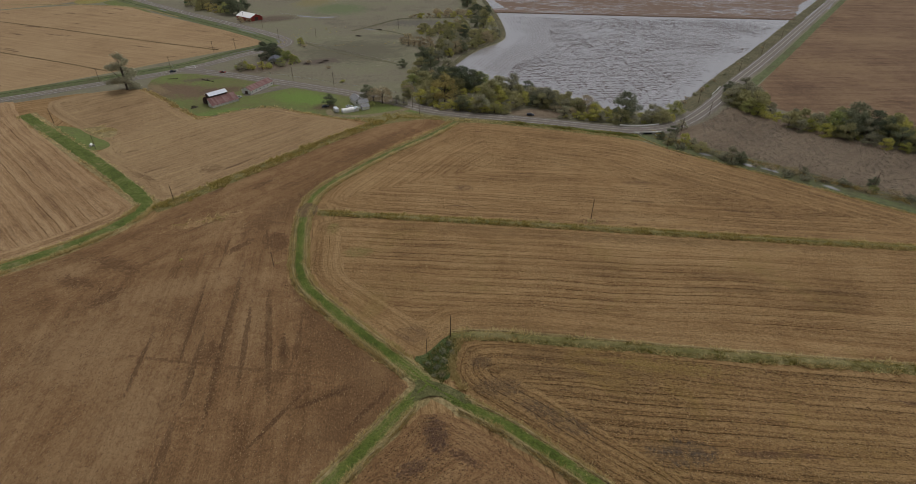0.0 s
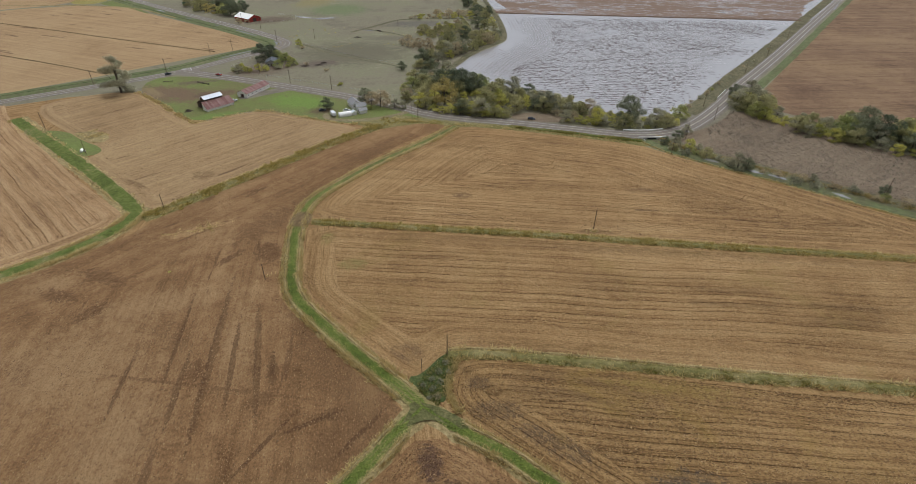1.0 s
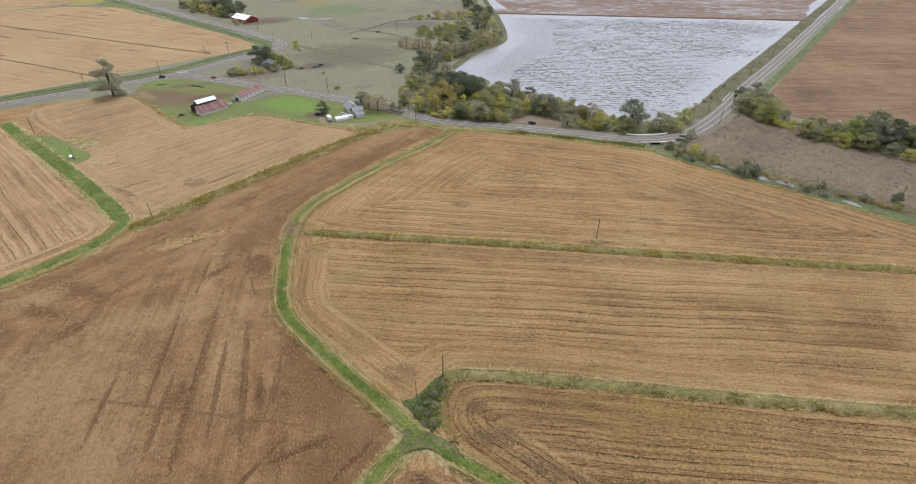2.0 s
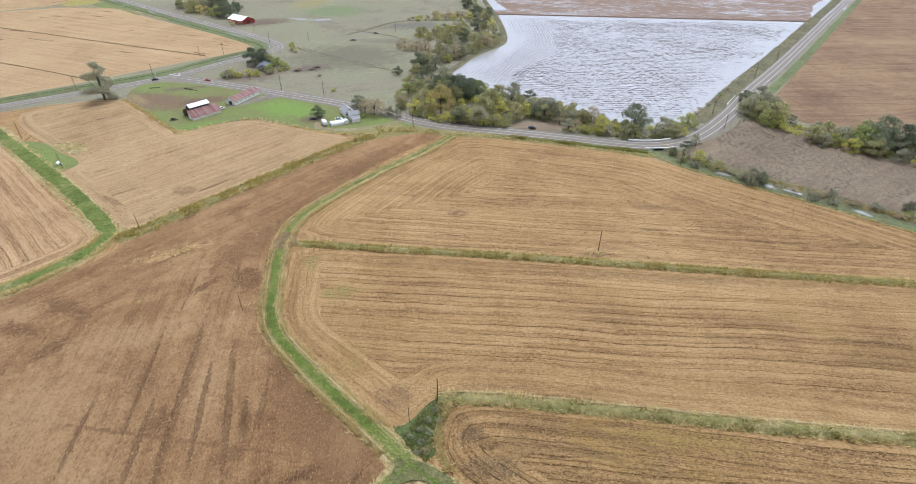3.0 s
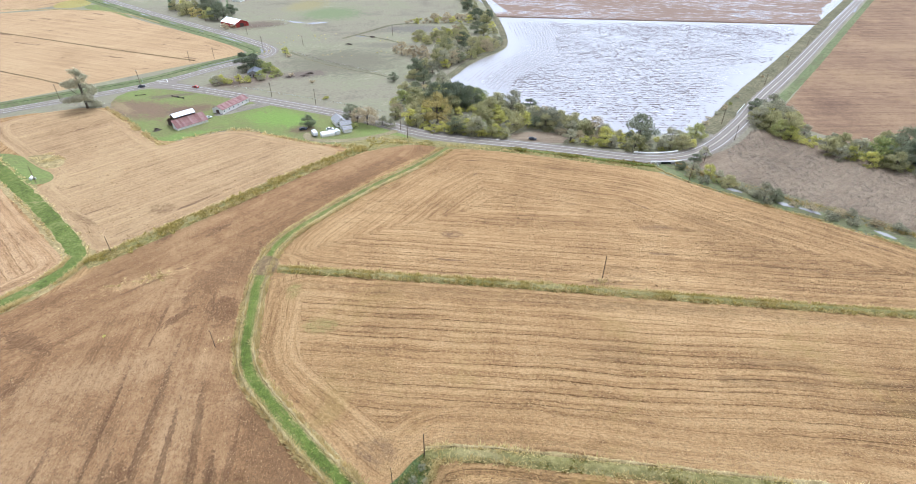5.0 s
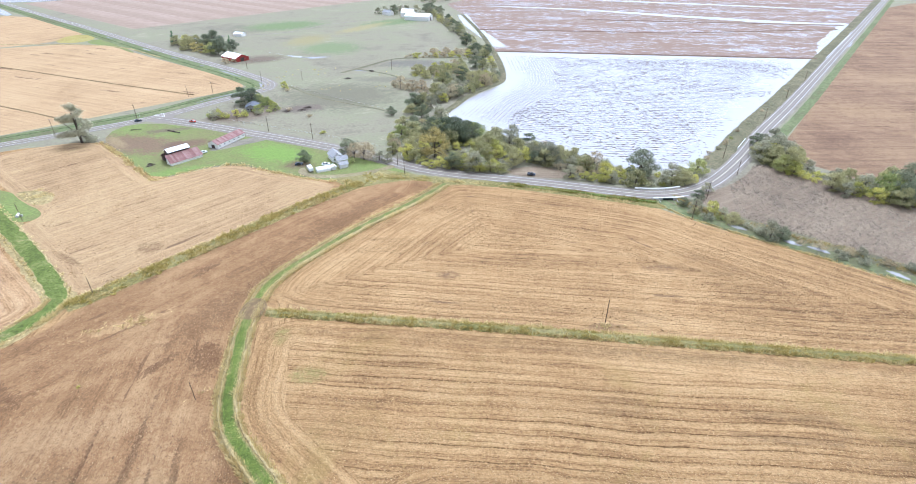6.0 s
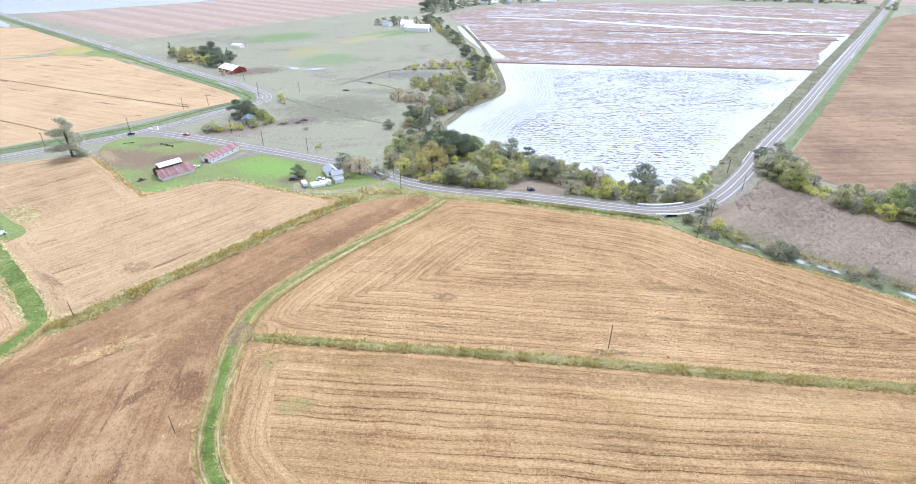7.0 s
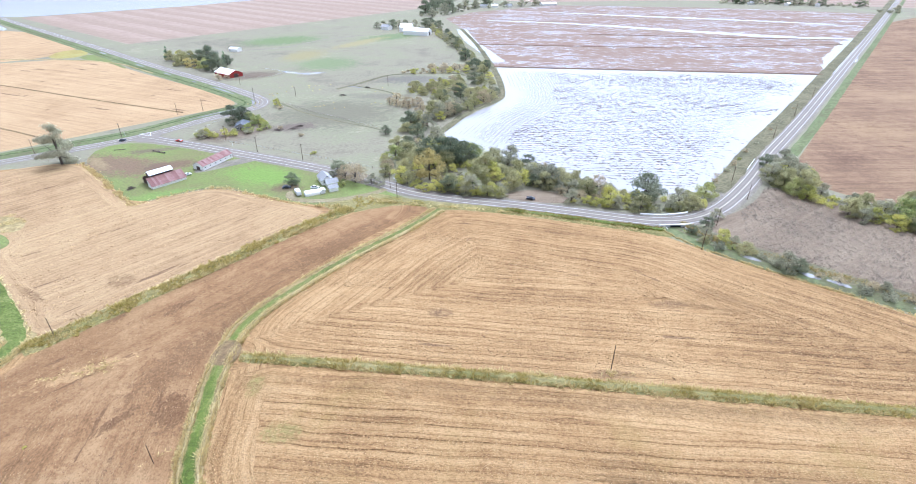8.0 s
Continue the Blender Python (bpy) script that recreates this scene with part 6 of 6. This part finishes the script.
def gable_house(name, m, wide, long_, eave, ridge, walls, roof, label, category="house", sheet=1.2, windows=(), doors=()):
    """Walls with gables and a two-pitch roof; windows and doors as (side, along, z, width, height)."""
    ob = thing(name, m, label, category)
    w, l = wide / 2, long_ / 2
    part("wall", prism([(-w, -0.1), (w, -0.1), (w, eave), (0, ridge), (-w, eave)], -l, l), walls, ob)
    for s in (-1, 1):
        roof_sheets(ob, s * w, eave, 0, ridge, -l, l, sheet, roof)
    part("ridge_cap", prism([(-0.25, ridge - 0.02), (0, ridge + 0.16), (0.25, ridge - 0.02)], -l - 0.4, l + 0.4), roof, ob)
    for kind, items in (("window", windows), ("door", doors)):
        for side, a, z, ww, hh in items:
            frame_ = {"e": (w - 0.05, w + 0.05, a - ww / 2, a + ww / 2), "w": (-w - 0.05, -w + 0.05, a - ww / 2, a + ww / 2), "s": (a - ww / 2, a + ww / 2, -l - 0.05, -l + 0.05), "n": (a - ww / 2, a + ww / 2, l - 0.05, l + 0.05)}[side]
            f = part(kind, boxes((*frame_, z, z + hh)), M_WHITE if kind == "window" else M_DARKWOOD, ob)
            if kind == "window":
                x0, x1, y0, y1 = frame_
                g = 0.03
                part("pane", boxes((x0 - g if side in "ew" else x0 + 0.1, x1 + g if side in "ew" else x1 - 0.1, y0 - g if side in "sn" else y0 + 0.1, y1 + g if side in "sn" else y1 - 0.1, z + 0.1, z + hh - 0.1)), M_GLASS_SHADE, f)
    return ob


# ------------------------------------------------------------------ farm buildings
def big_barn():
    """A barn with a raised middle roof and broad lean-to roofs at its sides."""
    ob = thing("barn", at(-154, 327.5, -38), "weathered barn with rusty lean-to roofs and a raised tin ridge", "barn")
    L = 9.0
    part("wall", prism([(-3.6, 0), (1.2, 0), (1.2, 6.0), (-1.2, 7.4), (-3.6, 6.0)], -L + 2.0, L - 4.0), M_DARKWOOD, ob)
    part("aisle_wall", prism([(1.2, -0.1), (6.4, -0.1), (6.4, 1.6), (1.2, 4.9)], -L, L), M_WHITE, ob, "whitewashed low barn wall")
    part("aisle_wall", prism([(-3.6, -0.1), (-6.6, -0.1), (-6.6, 2.6), (-3.6, 4.6)], -L + 1, L - 3), M_DARKWOOD, ob)
    roof_sheets(ob, 6.4, 1.6, 1.2, 4.9, -L, L, 1.1, M_RUST)
    roof_sheets(ob, -6.6, 2.6, -3.6, 4.6, -L + 1, L - 3, 1.1, M_RUST)
    for s in (-1, 1):
        roof_sheets(ob, -1.2 + s * 2.4, 6.0, -1.2, 7.4, -L + 2.0, L - 4.0, 1.1, M_TIN)
    for i in range(4):
        part("window", boxes((1.2, 1.28, -6.4 + 2.6 * i, -5.2 + 2.6 * i, 5.1, 5.75)), M_GLASS_SHADE, ob)
    # closed dark panel whose colour gives the shade of an open doorway
    part("door", boxes((-2.6, 0.2, -L + 1.9, -L + 2.02, 0, 3.6)), M_DARKWOOD, ob, "dark panel standing in for the shaded open barn doorway")
    part("lean_to", prism([(-6.6, -0.1), (-9.2, -0.1), (-9.2, 1.9), (-6.6, 2.5)], -6, 1), M_DARKWOOD, ob)
    return ob


big_barn()
gable_house("shed", at(-139, 355, -20), 7.6, 23, 2.7, 4.6, M_WHITE, M_RUST, "long white shed with a rusty red tin roof", "shed", 1.25, doors=(("s", 0, 0, 2.4, 2.2),), windows=tuple(("e", -10 + 4 * i, 1.1, 1.0, 0.8) for i in range(6)))
gable_house("farmhouse", at(-66.5, 330, 30), 6.2, 9.0, 2.6, 4.8, M_WHITE, M_SHINGLE, "white farmhouse with a grey gabled roof", "house", 1.4, windows=(("s", -1.8, 1.0, 1.1, 1.3), ("s", 1.8, 1.0, 1.1, 1.3), ("e", -3, 1.0, 1.0, 1.3), ("e", 0, 1.0, 1.0, 1.3), ("s", 0, 4.2, 0.9, 1.0)), doors=(("e", 3, 0.1, 1.0, 2.1),))
gable_house("house_wing", at(-62.0, 325, -60), 4.6, 6.0, 2.5, 4.0, M_WHITE, M_SHINGLE, "white gabled wing of the farmhouse", "house", 1.3, windows=(("s", -1.2, 0.9, 0.9, 1.2), ("s", 1.2, 0.9, 0.9, 1.2)))
gable_house("outbuilding", at(-59.8, 318.8, -60), 3.8, 4.6, 2.1, 3.2, M_WHITE, M_SHINGLE, "small white outbuilding with a grey roof", "shed", 1.2, doors=(("s", 0, 0, 1.0, 2.0),))
gable_house("garden_shed", at(-64.5, 315.5, 30), 2.2, 2.6, 1.9, 2.5, M_WHITE, M_TIN, "tiny white garden shed", "shed", 0.9)


def tarp_shed():
    ob = thing("tunnel_shed", at(-69.5, 313.3, -63), "long white rounded tunnel shed", "shed")
    arc = [(2.0 * math.cos(a), 0.9 + 1.5 * math.sin(a)) for a in np.linspace(0, math.pi, 11)]
    part("cover", prism([(2.0, -0.1), *arc, (-2.0, -0.1)], -3.8, 3.8), M_WHITE, ob)
    for i in range(5):
        y = -3.7 + 1.85 * i
        part("hoop", prism([(2.05, -0.05), *[(1.025 * x, 0.03 + 1.01 * z) for x, z in arc], (-2.05, -0.05)], y - 0.05, y + 0.05), M_TIN, ob)
    part("door", boxes((-0.9, 0.9, -3.88, -3.78, 0, 1.9)), M_TIN, ob)
    return ob


def camper(m, label):
    ob = thing("camper_trailer", m, label, "trailer")
    part("body", prism([(-2.6, 0.6), (2.4, 0.6), (2.7, 1.2), (2.5, 2.5), (-2.5, 2.6), (-2.7, 1.2)], -1.15, 1.15), M_CARWHITE, ob)
    part("roof", boxes((-2.4, 2.3, -1.0, 1.0, 2.56, 2.68)), M_TIN, ob)
    for y in (-1.17, 1.13):
        part("window", boxes((-1.2, 0.2, y, y + 0.04, 1.4, 2.0)), M_GLASS_SHADE, ob)
    for y in (-1.1, 0.9):
        bm = bmesh.new()
        bmesh.ops.create_cone(bm, cap_ends=True, segments=14, radius1=0.36, radius2=0.36, depth=0.2, matrix=pose(0, y + 0.1, 0.36, 90))
        part("wheel", bm, M_RUBBER, ob)
    part("tow_bar", boxes((2.6, 3.7, -0.06, 0.06, 0.5, 0.6)), M_STEEL, ob)
    part("tow_leg", boxes((3.55, 3.65, -0.05, 0.05, 0.0, 0.55)), M_STEEL, ob)
    return ob


tarp_shed()
camper(at(-76.5, 312.5, -60), "white camper trailer parked on the yard")


def car(name, m, paint, label, pickup=False):
    ob = thing(name, m, label, "pickup" if pickup else "car")
    body = [(-2.15, 0.35), (2.15, 0.35), (2.2, 0.75), (1.95, 0.92), (0.95, 0.98), (-2.1, 1.02), (-2.2, 0.8)]
    part("body", prism(body, -0.87, 0.87), paint, ob)
    cabin = [(0.95, 0.98), (0.35, 1.48), (-0.55, 1.52), (-0.8, 1.0)] if pickup else [(1.0, 0.97), (0.35, 1.42), (-1.0, 1.45), (-1.75, 1.0)]
    part("cabin", prism(cabin, -0.74, 0.74), M_GLASS_SHADE, ob, "dark glazed cabin")
    top = (0.3, -0.5) if pickup else (0.3, -0.95)
    part("roof", boxes((top[1], top[0], -0.7, 0.7, 1.44 if not pickup else 1.5, 1.5 if not pickup else 1.56)), paint, ob)
    if pickup:
        for y in (-0.85, 0.79):
            part("bed_side", boxes((-2.12, -0.85, y, y + 0.06, 1.0, 1.2)), paint, ob)
        part("tailgate", boxes((-2.16, -2.1, -0.8, 0.8, 1.0, 1.2)), paint, ob)
    for x in (-1.35, 1.35):
        for y in (-0.88, 0.7):
            bm = bmesh.new()
            bmesh.ops.create_cone(bm, cap_ends=True, segments=16, radius1=0.34, radius2=0.34, depth=0.2, matrix=pose(x, y + 0.09, 0.34, 90))
            wheel = part("wheel", bm, M_RUBBER, ob)
            bm = bmesh.new()
            bmesh.ops.create_cone(bm, cap_ends=True, segments=10, radius1=0.2, radius2=0.2, depth=0.23, matrix=pose(x, y + 0.09, 0.34, 90))
            part("rim", bm, M_STEEL, wheel)
    for y in (-0.7, 0.45):
        part("headlight", boxes((2.16, 2.22, y, y + 0.25, 0.66, 0.78)), M_WHITE, ob)
        part("tail_light", boxes((-2.22, -2.16, y, y + 0.25, 0.72, 0.86)), M_REDWALL, ob)
    return ob


car("pickup_truck", at(43.5, 310.5, -10, 0.1), M_CARDARK, "dark pickup parked on the turnout", True)
car("car", at(-177, 391.2, 162, 0.2), M_CARRED, "red car on the road near the junction")
car("car", at(-214, 391.0, 40, 0.2), M_CARDARK, "dark car on the road by the junction")
car("car", at(-145.5, 336, 50, 0.06), M_CARWHITE, "white car parked beside the barn")
car("car", at(-85, 320.5, 20, 0.06), M_CARDARK, "dark car parked under a tree")
car("car", at(-70, 321, 10), M_CARWHITE, "white car parked by the farmhouse")

# house in the road fork, and the far farmsteads
gable_house("fork_house", at(-147, 422, 10), 8, 11, 2.8, 4.6, M_GREYWALL, M_DARKROOF, "low grey house half hidden by trees", "house", 1.4, windows=(("s", -2, 0.9, 1.2, 1.1), ("s", 2, 0.9, 1.2, 1.1)), doors=(("s", 0, 0, 1.0, 2.0),))
gable_house("red_barn", at(-222, 584, 55), 15, 23, 3.4, 6.4, M_REDWALL, M_WHITE, "red barn with a broad white roof", "barn", 2.0, doors=(("s", 0, 0, 4, 3.4),))
gable_house("far_house", at(-262, 632, 50), 9, 14, 3.2, 5.2, M_GREYWALL, M_SHINGLE, "far house with a grey roof among trees", "house", 1.8, windows=(("s", -2, 1, 1.2, 1.2), ("s", 2, 1, 1.2, 1.2)))
gable_house("far_house", at(-296, 662, 40), 9, 12, 3.2, 5.2, M_WHITE, M_SHINGLE, "far pale house behind trees", "house", 1.8)
gable_house("far_shed", at(-266, 712, 70), 8, 12, 3.0, 4.6, M_WHITE, M_TIN, "far pale shed on the meadow", "shed", 2.0)
gable_house("far_barn", at(-62, 852, 75), 18, 36, 5.5, 9.0, M_WHITE, M_WHITE, "large pale barn with a white roof", "barn", 3.0, doors=(("s", 0, 0, 5, 4),))
gable_house("far_barn", at(-80, 880, 75), 12, 18, 6.0, 11.0, M_WHITE, M_WHITE, "tall white barn behind the grey barn", "barn", 3.0)
gable_house("far_house", at(-112, 898, 60), 10, 14, 4.0, 7.0, M_WHITE, M_SHINGLE, "far white house among trees", "house", 2.0)
for i, (x, y, w, l) in enumerate(((40, 1205, 8, 14), (62, 1215, 8, 12), (90, 1222, 9, 14), (175, 1262, 14, 34), (620, 1315, 9, 16), (690, 1300, 9, 14), (745, 1285, 9, 16))):
    gable_house("far_house", at(x, y, 70 + 13 * i), w, l, 3.6, 6.0, M_WHITE, M_TIN if i % 2 else M_SHINGLE, "pale building far across the fields", "house", 3.5)


# ------------------------------------------------------------------ poles, rails, culvert
def utility_pole(arms, height=9.8):
    ob = thing("utility_pole", Matrix(), "dark weathered wooden utility pole standing in the field", "utility pole", "utility poles")
    part("pole", tube([(0, 0, -0.3), (0, 0, height * 0.5), (0, 0, height)], [0.16, 0.14, 0.11], 8), M_WOOD, ob)
    if not arms:
        return ob
    part("crossarm", boxes((-0.7, 0.7, -0.07, 0.07, height - 0.75, height - 0.58)), M_WOOD, ob)
    for x in (-0.6, -0.2, 0.2, 0.6):
        part("insulator", tube([(x, 0, height - 0.58), (x, 0, height - 0.35)], [0.06, 0.04], 6), M_CONCRETE, ob)
    return ob


first_pole, first_plain = utility_pole(True), utility_pole(False)
POLES = [(56, 188.5, 3), (-2, 117.5, 3), (-9, 110.5, 3), (-67, 152, 20), (-125, 199, 30), (-191, 253, 30), (-235, 287, 30), (195, 219, 40), (155, 314, 40), (157, 337, 40), (127, 284, 40), (112, 262.5, 40), (217, 412, 40), (260, 466, 40), (305, 522, 40), (-88, 362, 20), (-30, 322, 20), (-31, 371, 20),
         (-254, 366, 50), (-218, 397, 50), (-208, 452, 50), (-193, 462, 50), (-166, 497, 50), (-196, 545, 50), (-225, 575, 50), (-258, 600, 50), (-120, 375, 20), (-148, 395, 20), (-134, 506, 20), (-62, 548, 20), (-300, 330, 50)]
for i, (x, y, turn) in enumerate(POLES):
    if i not in (0, 7):
        copy_thing(first_plain if i < 7 else first_pole, at(x, y, turn, 0, {1: 0.9, 2: 0.62, 3: 0.72, 4: 0.8, 5: 0.85}.get(i, 0.88 + 0.05 * (i % 4))))
first_plain.matrix_basis, first_pole.matrix_basis = at(*POLES[0], 0, 1.0), at(*POLES[7])
for ob in (first_pole,):
    ob["label"] = "dark weathered utility pole with a crossarm and insulators"


def street_lamp(m):
    ob = thing("street_lamp", m, "street lamp on a wooden pole with a long arm", "street lamp")
    part("pole", tube([(0, 0, -0.3), (0, 0, 8.5)], [0.18, 0.13], 8), M_WOOD, ob)
    part("arm", tube([(0, 0, 8.2), (-1.2, 0, 9.3), (-2.4, 0, 9.6)], [0.05, 0.05, 0.04], 6), M_STEEL, ob)
    part("lamp_head", boxes((-3.1, -2.3, -0.18, 0.18, 9.5, 9.7)), M_TIN, ob)
    return ob


street_lamp(at(-25, 311, -60))


def guardrail(line, label):
    q, t, s = spaced(line, 2.0)
    mid = q[len(q) // 2]
    ob = thing("guardrail", at(mid[0], mid[1], 0, 0.05), label, "guardrail")
    rail = np.c_[q - mid, np.full(len(q), 0.75)]
    strip_v = []
    for (x, y, z), d in zip(rail, t):
        nx, ny = -d[1], d[0]
        strip_v += [(x, y, z - 0.34), (x + nx * 0.12, y + ny * 0.12, z - 0.17), (x, y, z), (x + nx * 0.12, y + ny * 0.12, z + 0.17), (x + nx * 0.3, y + ny * 0.3, z + 0.3)]
    ids = np.arange(len(strip_v)).reshape(-1, 5)
    faces = np.stack([ids[:-1, :-1], ids[1:, :-1], ids[1:, 1:], ids[:-1, 1:]], -1).reshape(-1, 4)
    mesh_object("rail", strip_v, faces, M_WHITE, ob)
    for (x, y, z) in rail:
        part("post", boxes((x - 0.08, x + 0.08, y - 0.08, y + 0.08, -0.15, 0.95)), M_WHITE, ob)
    return ob


guardrail(offset(road_east[(road_east[:, 0] > 92) & (road_east[:, 0] < 122)], 5.2), "white guardrail above the culvert")
guardrail(offset(road_east[(road_east[:, 0] > 100) & (road_east[:, 0] < 116)], -5.2), "white guardrail on the culvert headwall")
guardrail(offset(road_east[(road_east[:, 0] > 176) & (road_east[:, 0] < 192)], 5.2), "white guardrail at the road bend")


def culvert():
    ob = thing("culvert", at(107.5, 282.4, 2), "concrete box culvert under the road with a dark mouth", "culvert")
    part("headwall", boxes((-4.4, -2.6, -0.3, 0.3, -0.2, 1.5), (2.6, 4.4, -0.3, 0.3, -0.2, 1.5), (-2.6, 2.6, -0.3, 0.3, 1.25, 1.5)), M_CONCRETE, ob)
    # no hollow behind: a dark slab painted as the shade of the opening
    part("mouth", boxes((-2.6, 2.6, 0.22, 0.3, -0.2, 1.25)), M_GLASS_SHADE, ob, "dark slab standing in for the shaded culvert opening")
    for s in (-1, 1):
        part("wing_wall", boxes((4.4 * s - 0.15, 4.4 * s + 0.15, -2.6, -0.3, -0.2, 0.5)), M_CONCRETE, ob)
    return ob


culvert()


def pump_tank():
    ob = thing("pump_tank", at(-195.5, 256.5, 20), "small white well tank beside a pole", "tank")
    arc = [(0.6 * math.cos(a), 0.9 + 0.6 * math.sin(a)) for a in np.linspace(0, 2 * math.pi, 13)[:-1]]
    part("tank", prism(arc, -1.3, 1.3), M_WHITE, ob)
    for y in (-0.8, 0.8):
        part("cradle", boxes((-0.5, 0.5, y - 0.08, y + 0.08, -0.1, 0.45)), M_CONCRETE, ob)
    part("pump", boxes((0.9, 1.8, -0.4, 0.4, -0.1, 0.8)), M_GREYWALL, ob)
    return ob


pump_tank()

# ------------------------------------------------------------------ wheel marks
def wheel_loop(x, y, turn, wide, long_, count, name="wheel_marks"):
    """Parallel tyre marks that run in, turn in a half circle and run out again."""
    verts, faces = [], []
    c, s = math.cos(radians(turn)), math.sin(radians(turn))
    for k in range(count):
        r = wide - 0.75 * k
        path = [(-long_, -r * 0.9)] + [(r * 1.15 * math.sin(a), -r * math.cos(a)) for a in np.linspace(0, math.pi, 15)] + [(-long_ * 0.8, r * 1.05)]
        q, t, d = spaced(path, 1.0)
        for i in range(len(q)):
            nx, ny = -t[i, 1], t[i, 0]
            w = 0.11 * (0.6 + 0.8 * abs(noise.noise((d[i] * 0.3, k, x))))
            for e in (-w, w):
                px, py = q[i, 0] + nx * e, q[i, 1] + ny * e
                verts.append((x + px * c - py * s, y + px * s + py * c, 0.42))
            if i and noise.noise((d[i] * 0.25, k * 5.0, y)) > -0.25:
                n0 = len(verts) - 4
                faces.append([n0, n0 + 1, n0 + 3, n0 + 2])
    return tagged(mesh_object(name, verts, faces, M_MARK), "dark curved tyre marks pressed into the stubble", "tyre marks", "", "stuff")


for x, y, turn, wide, long_, count in ((105, 145, -4, 5, 26, 4), (135, 137, -4, 5, 22, 4), (55, 152, -4, 3, 12, 3), (62, 193, 160, 3.5, 14, 3), (20, 108, 172, 4, 22, 4), (52, 100, -20, 4, 24, 3), (110, 222, -12, 4, 16, 3)):
    wheel_loop(x, y, turn, wide, long_, count)


# ------------------------------------------------------------------ fences, machinery, brush
def fence(plan, label, gap=4.0):
    q, t, s = spaced(plan, gap)
    mid = q[len(q) // 2]
    ob = thing("fence", at(mid[0], mid[1]), label, "fence")
    shared = None
    for (x, y) in q - mid:
        if shared is None:
            shared = part("post", tube([(0, 0, -0.2), (0, 0, 1.35)], [0.09, 0.07], 5), M_WOOD, ob)
            shared.location = (x, y, 0)
        else:
            post = new("post", shared.data)
            post.parent, post.location = ob, (x, y, 0)
    for z in (0.5, 0.85, 1.2):
        part("wire", tube([(x, y, z) for x, y in q - mid], [0.012] * len(q), 3), M_STEEL, ob)
    return ob


fence([(-160, 398), (-132, 387), (-100, 374), (-68, 361), (-44, 350)], "wooden post and wire fence along the road")
fence([(-160, 398), (-176, 412), (-172, 432), (-158, 450)], "wooden post fence round the house yard")
fence([(-138, 486), (-109, 462), (-77, 441), (-50, 424)], "post and wire fence across the pasture")
fence([(-205, 575), (-180, 578), (-170, 600), (-200, 615)], "wooden corral fence by the red barn", 3.0)


def harrow(m, label):
    ob = thing("harrow", m, label, "farm machine")
    for x in (-2.2, 0, 2.2):
        part("beam", boxes((x - 0.9, x + 0.9, -0.07, 0.07, 0.45, 0.6)), M_DARKWOOD, ob)
        for k in (-0.6, 0, 0.6):
            part("tine", tube([(x + k, 0, 0.5), (x + k, -0.25, 0.2), (x + k, -0.1, -0.05)], [0.05, 0.05, 0.03], 5), M_DARKWOOD, ob)
    part("cross_beam", boxes((-3.1, 3.1, 0.4, 0.52, 0.5, 0.62)), M_DARKWOOD, ob)
    for x in (-2.8, 2.8):
        bm = bmesh.new()
        bmesh.ops.create_cone(bm, cap_ends=True, segments=12, radius1=0.45, radius2=0.45, depth=0.2, matrix=pose(x, 0.6, 0.42, 0, 90))
        part("wheel", bm, M_RUBBER, ob)
    return ob


harrow(at(-206, 374, 20, 0.03), "old dark harrow rusting on the grass")
harrow(at(-182.5, 372, -25, 0.03), "old dark harrow beside another in the yard")
harrow(at(-178.5, 370.5, -25, 0.03), "old dark cultivator rusting on the grass")


def brush_pile(m, label, seed, wide=3.0):
    ob = thing("brush_pile", m, label, "brush pile")
    rng = random.Random(seed)
    for i in range(26):
        a, r = rng.uniform(0, 6.28), rng.uniform(0, wide)
        z = 0.2 + 0.9 * (1 - r / wide) * rng.random()
        b = rng.uniform(0, 6.28)
        l = rng.uniform(0.8, 2.0)
        x, y = r * math.cos(a), r * math.sin(a)
        part("branch", tube([(x - l * math.cos(b), y - l * math.sin(b), max(0.05, z - 0.3)), (x, y, z + 0.1), (x + l * math.cos(b), y + l * math.sin(b), max(0.05, z - 0.2))], [0.12, 0.1, 0.04], 5), M_BARK if i % 3 else M_DARKWOOD, ob)
    return ob


for i, (x, y, w) in enumerate(((-111, 421, 3.0), (-108, 427, 2.5), (-121, 417, 3.5), (-96, 513, 3.0), (-80, 541, 2.5), (-167, 317.5, 2.2))):
    brush_pile(at(x, y, 40 * i), "heap of dead brush and cut branches on the grass", 200 + i, w)


def road_sign(m, label):
    ob = thing("road_sign", m, label, "road sign")
    part("post", tube([(0, 0, -0.2), (0, 0, 2.6)], [0.06, 0.05], 6), M_STEEL, ob)
    part("plate", boxes((-0.38, 0.38, -0.03, 0.0, 1.8, 2.6)), M_PAINT_Y, ob)
    return ob


road_sign(at(-219, 402, 30), "yellow warning sign beside the road junction")
road_sign(at(-140, 386, -20), "pale road sign on the verge by the fence")

# painted island where the roads meet
island = [(-211, 405), (-206, 409.5), (-201.5, 402)]
base = strip("island_line", island + island[:1], 0.25, [0, 0], M_PAINT, 0.27, "white painted triangle at the road junction", step=1.0, category="road marking")
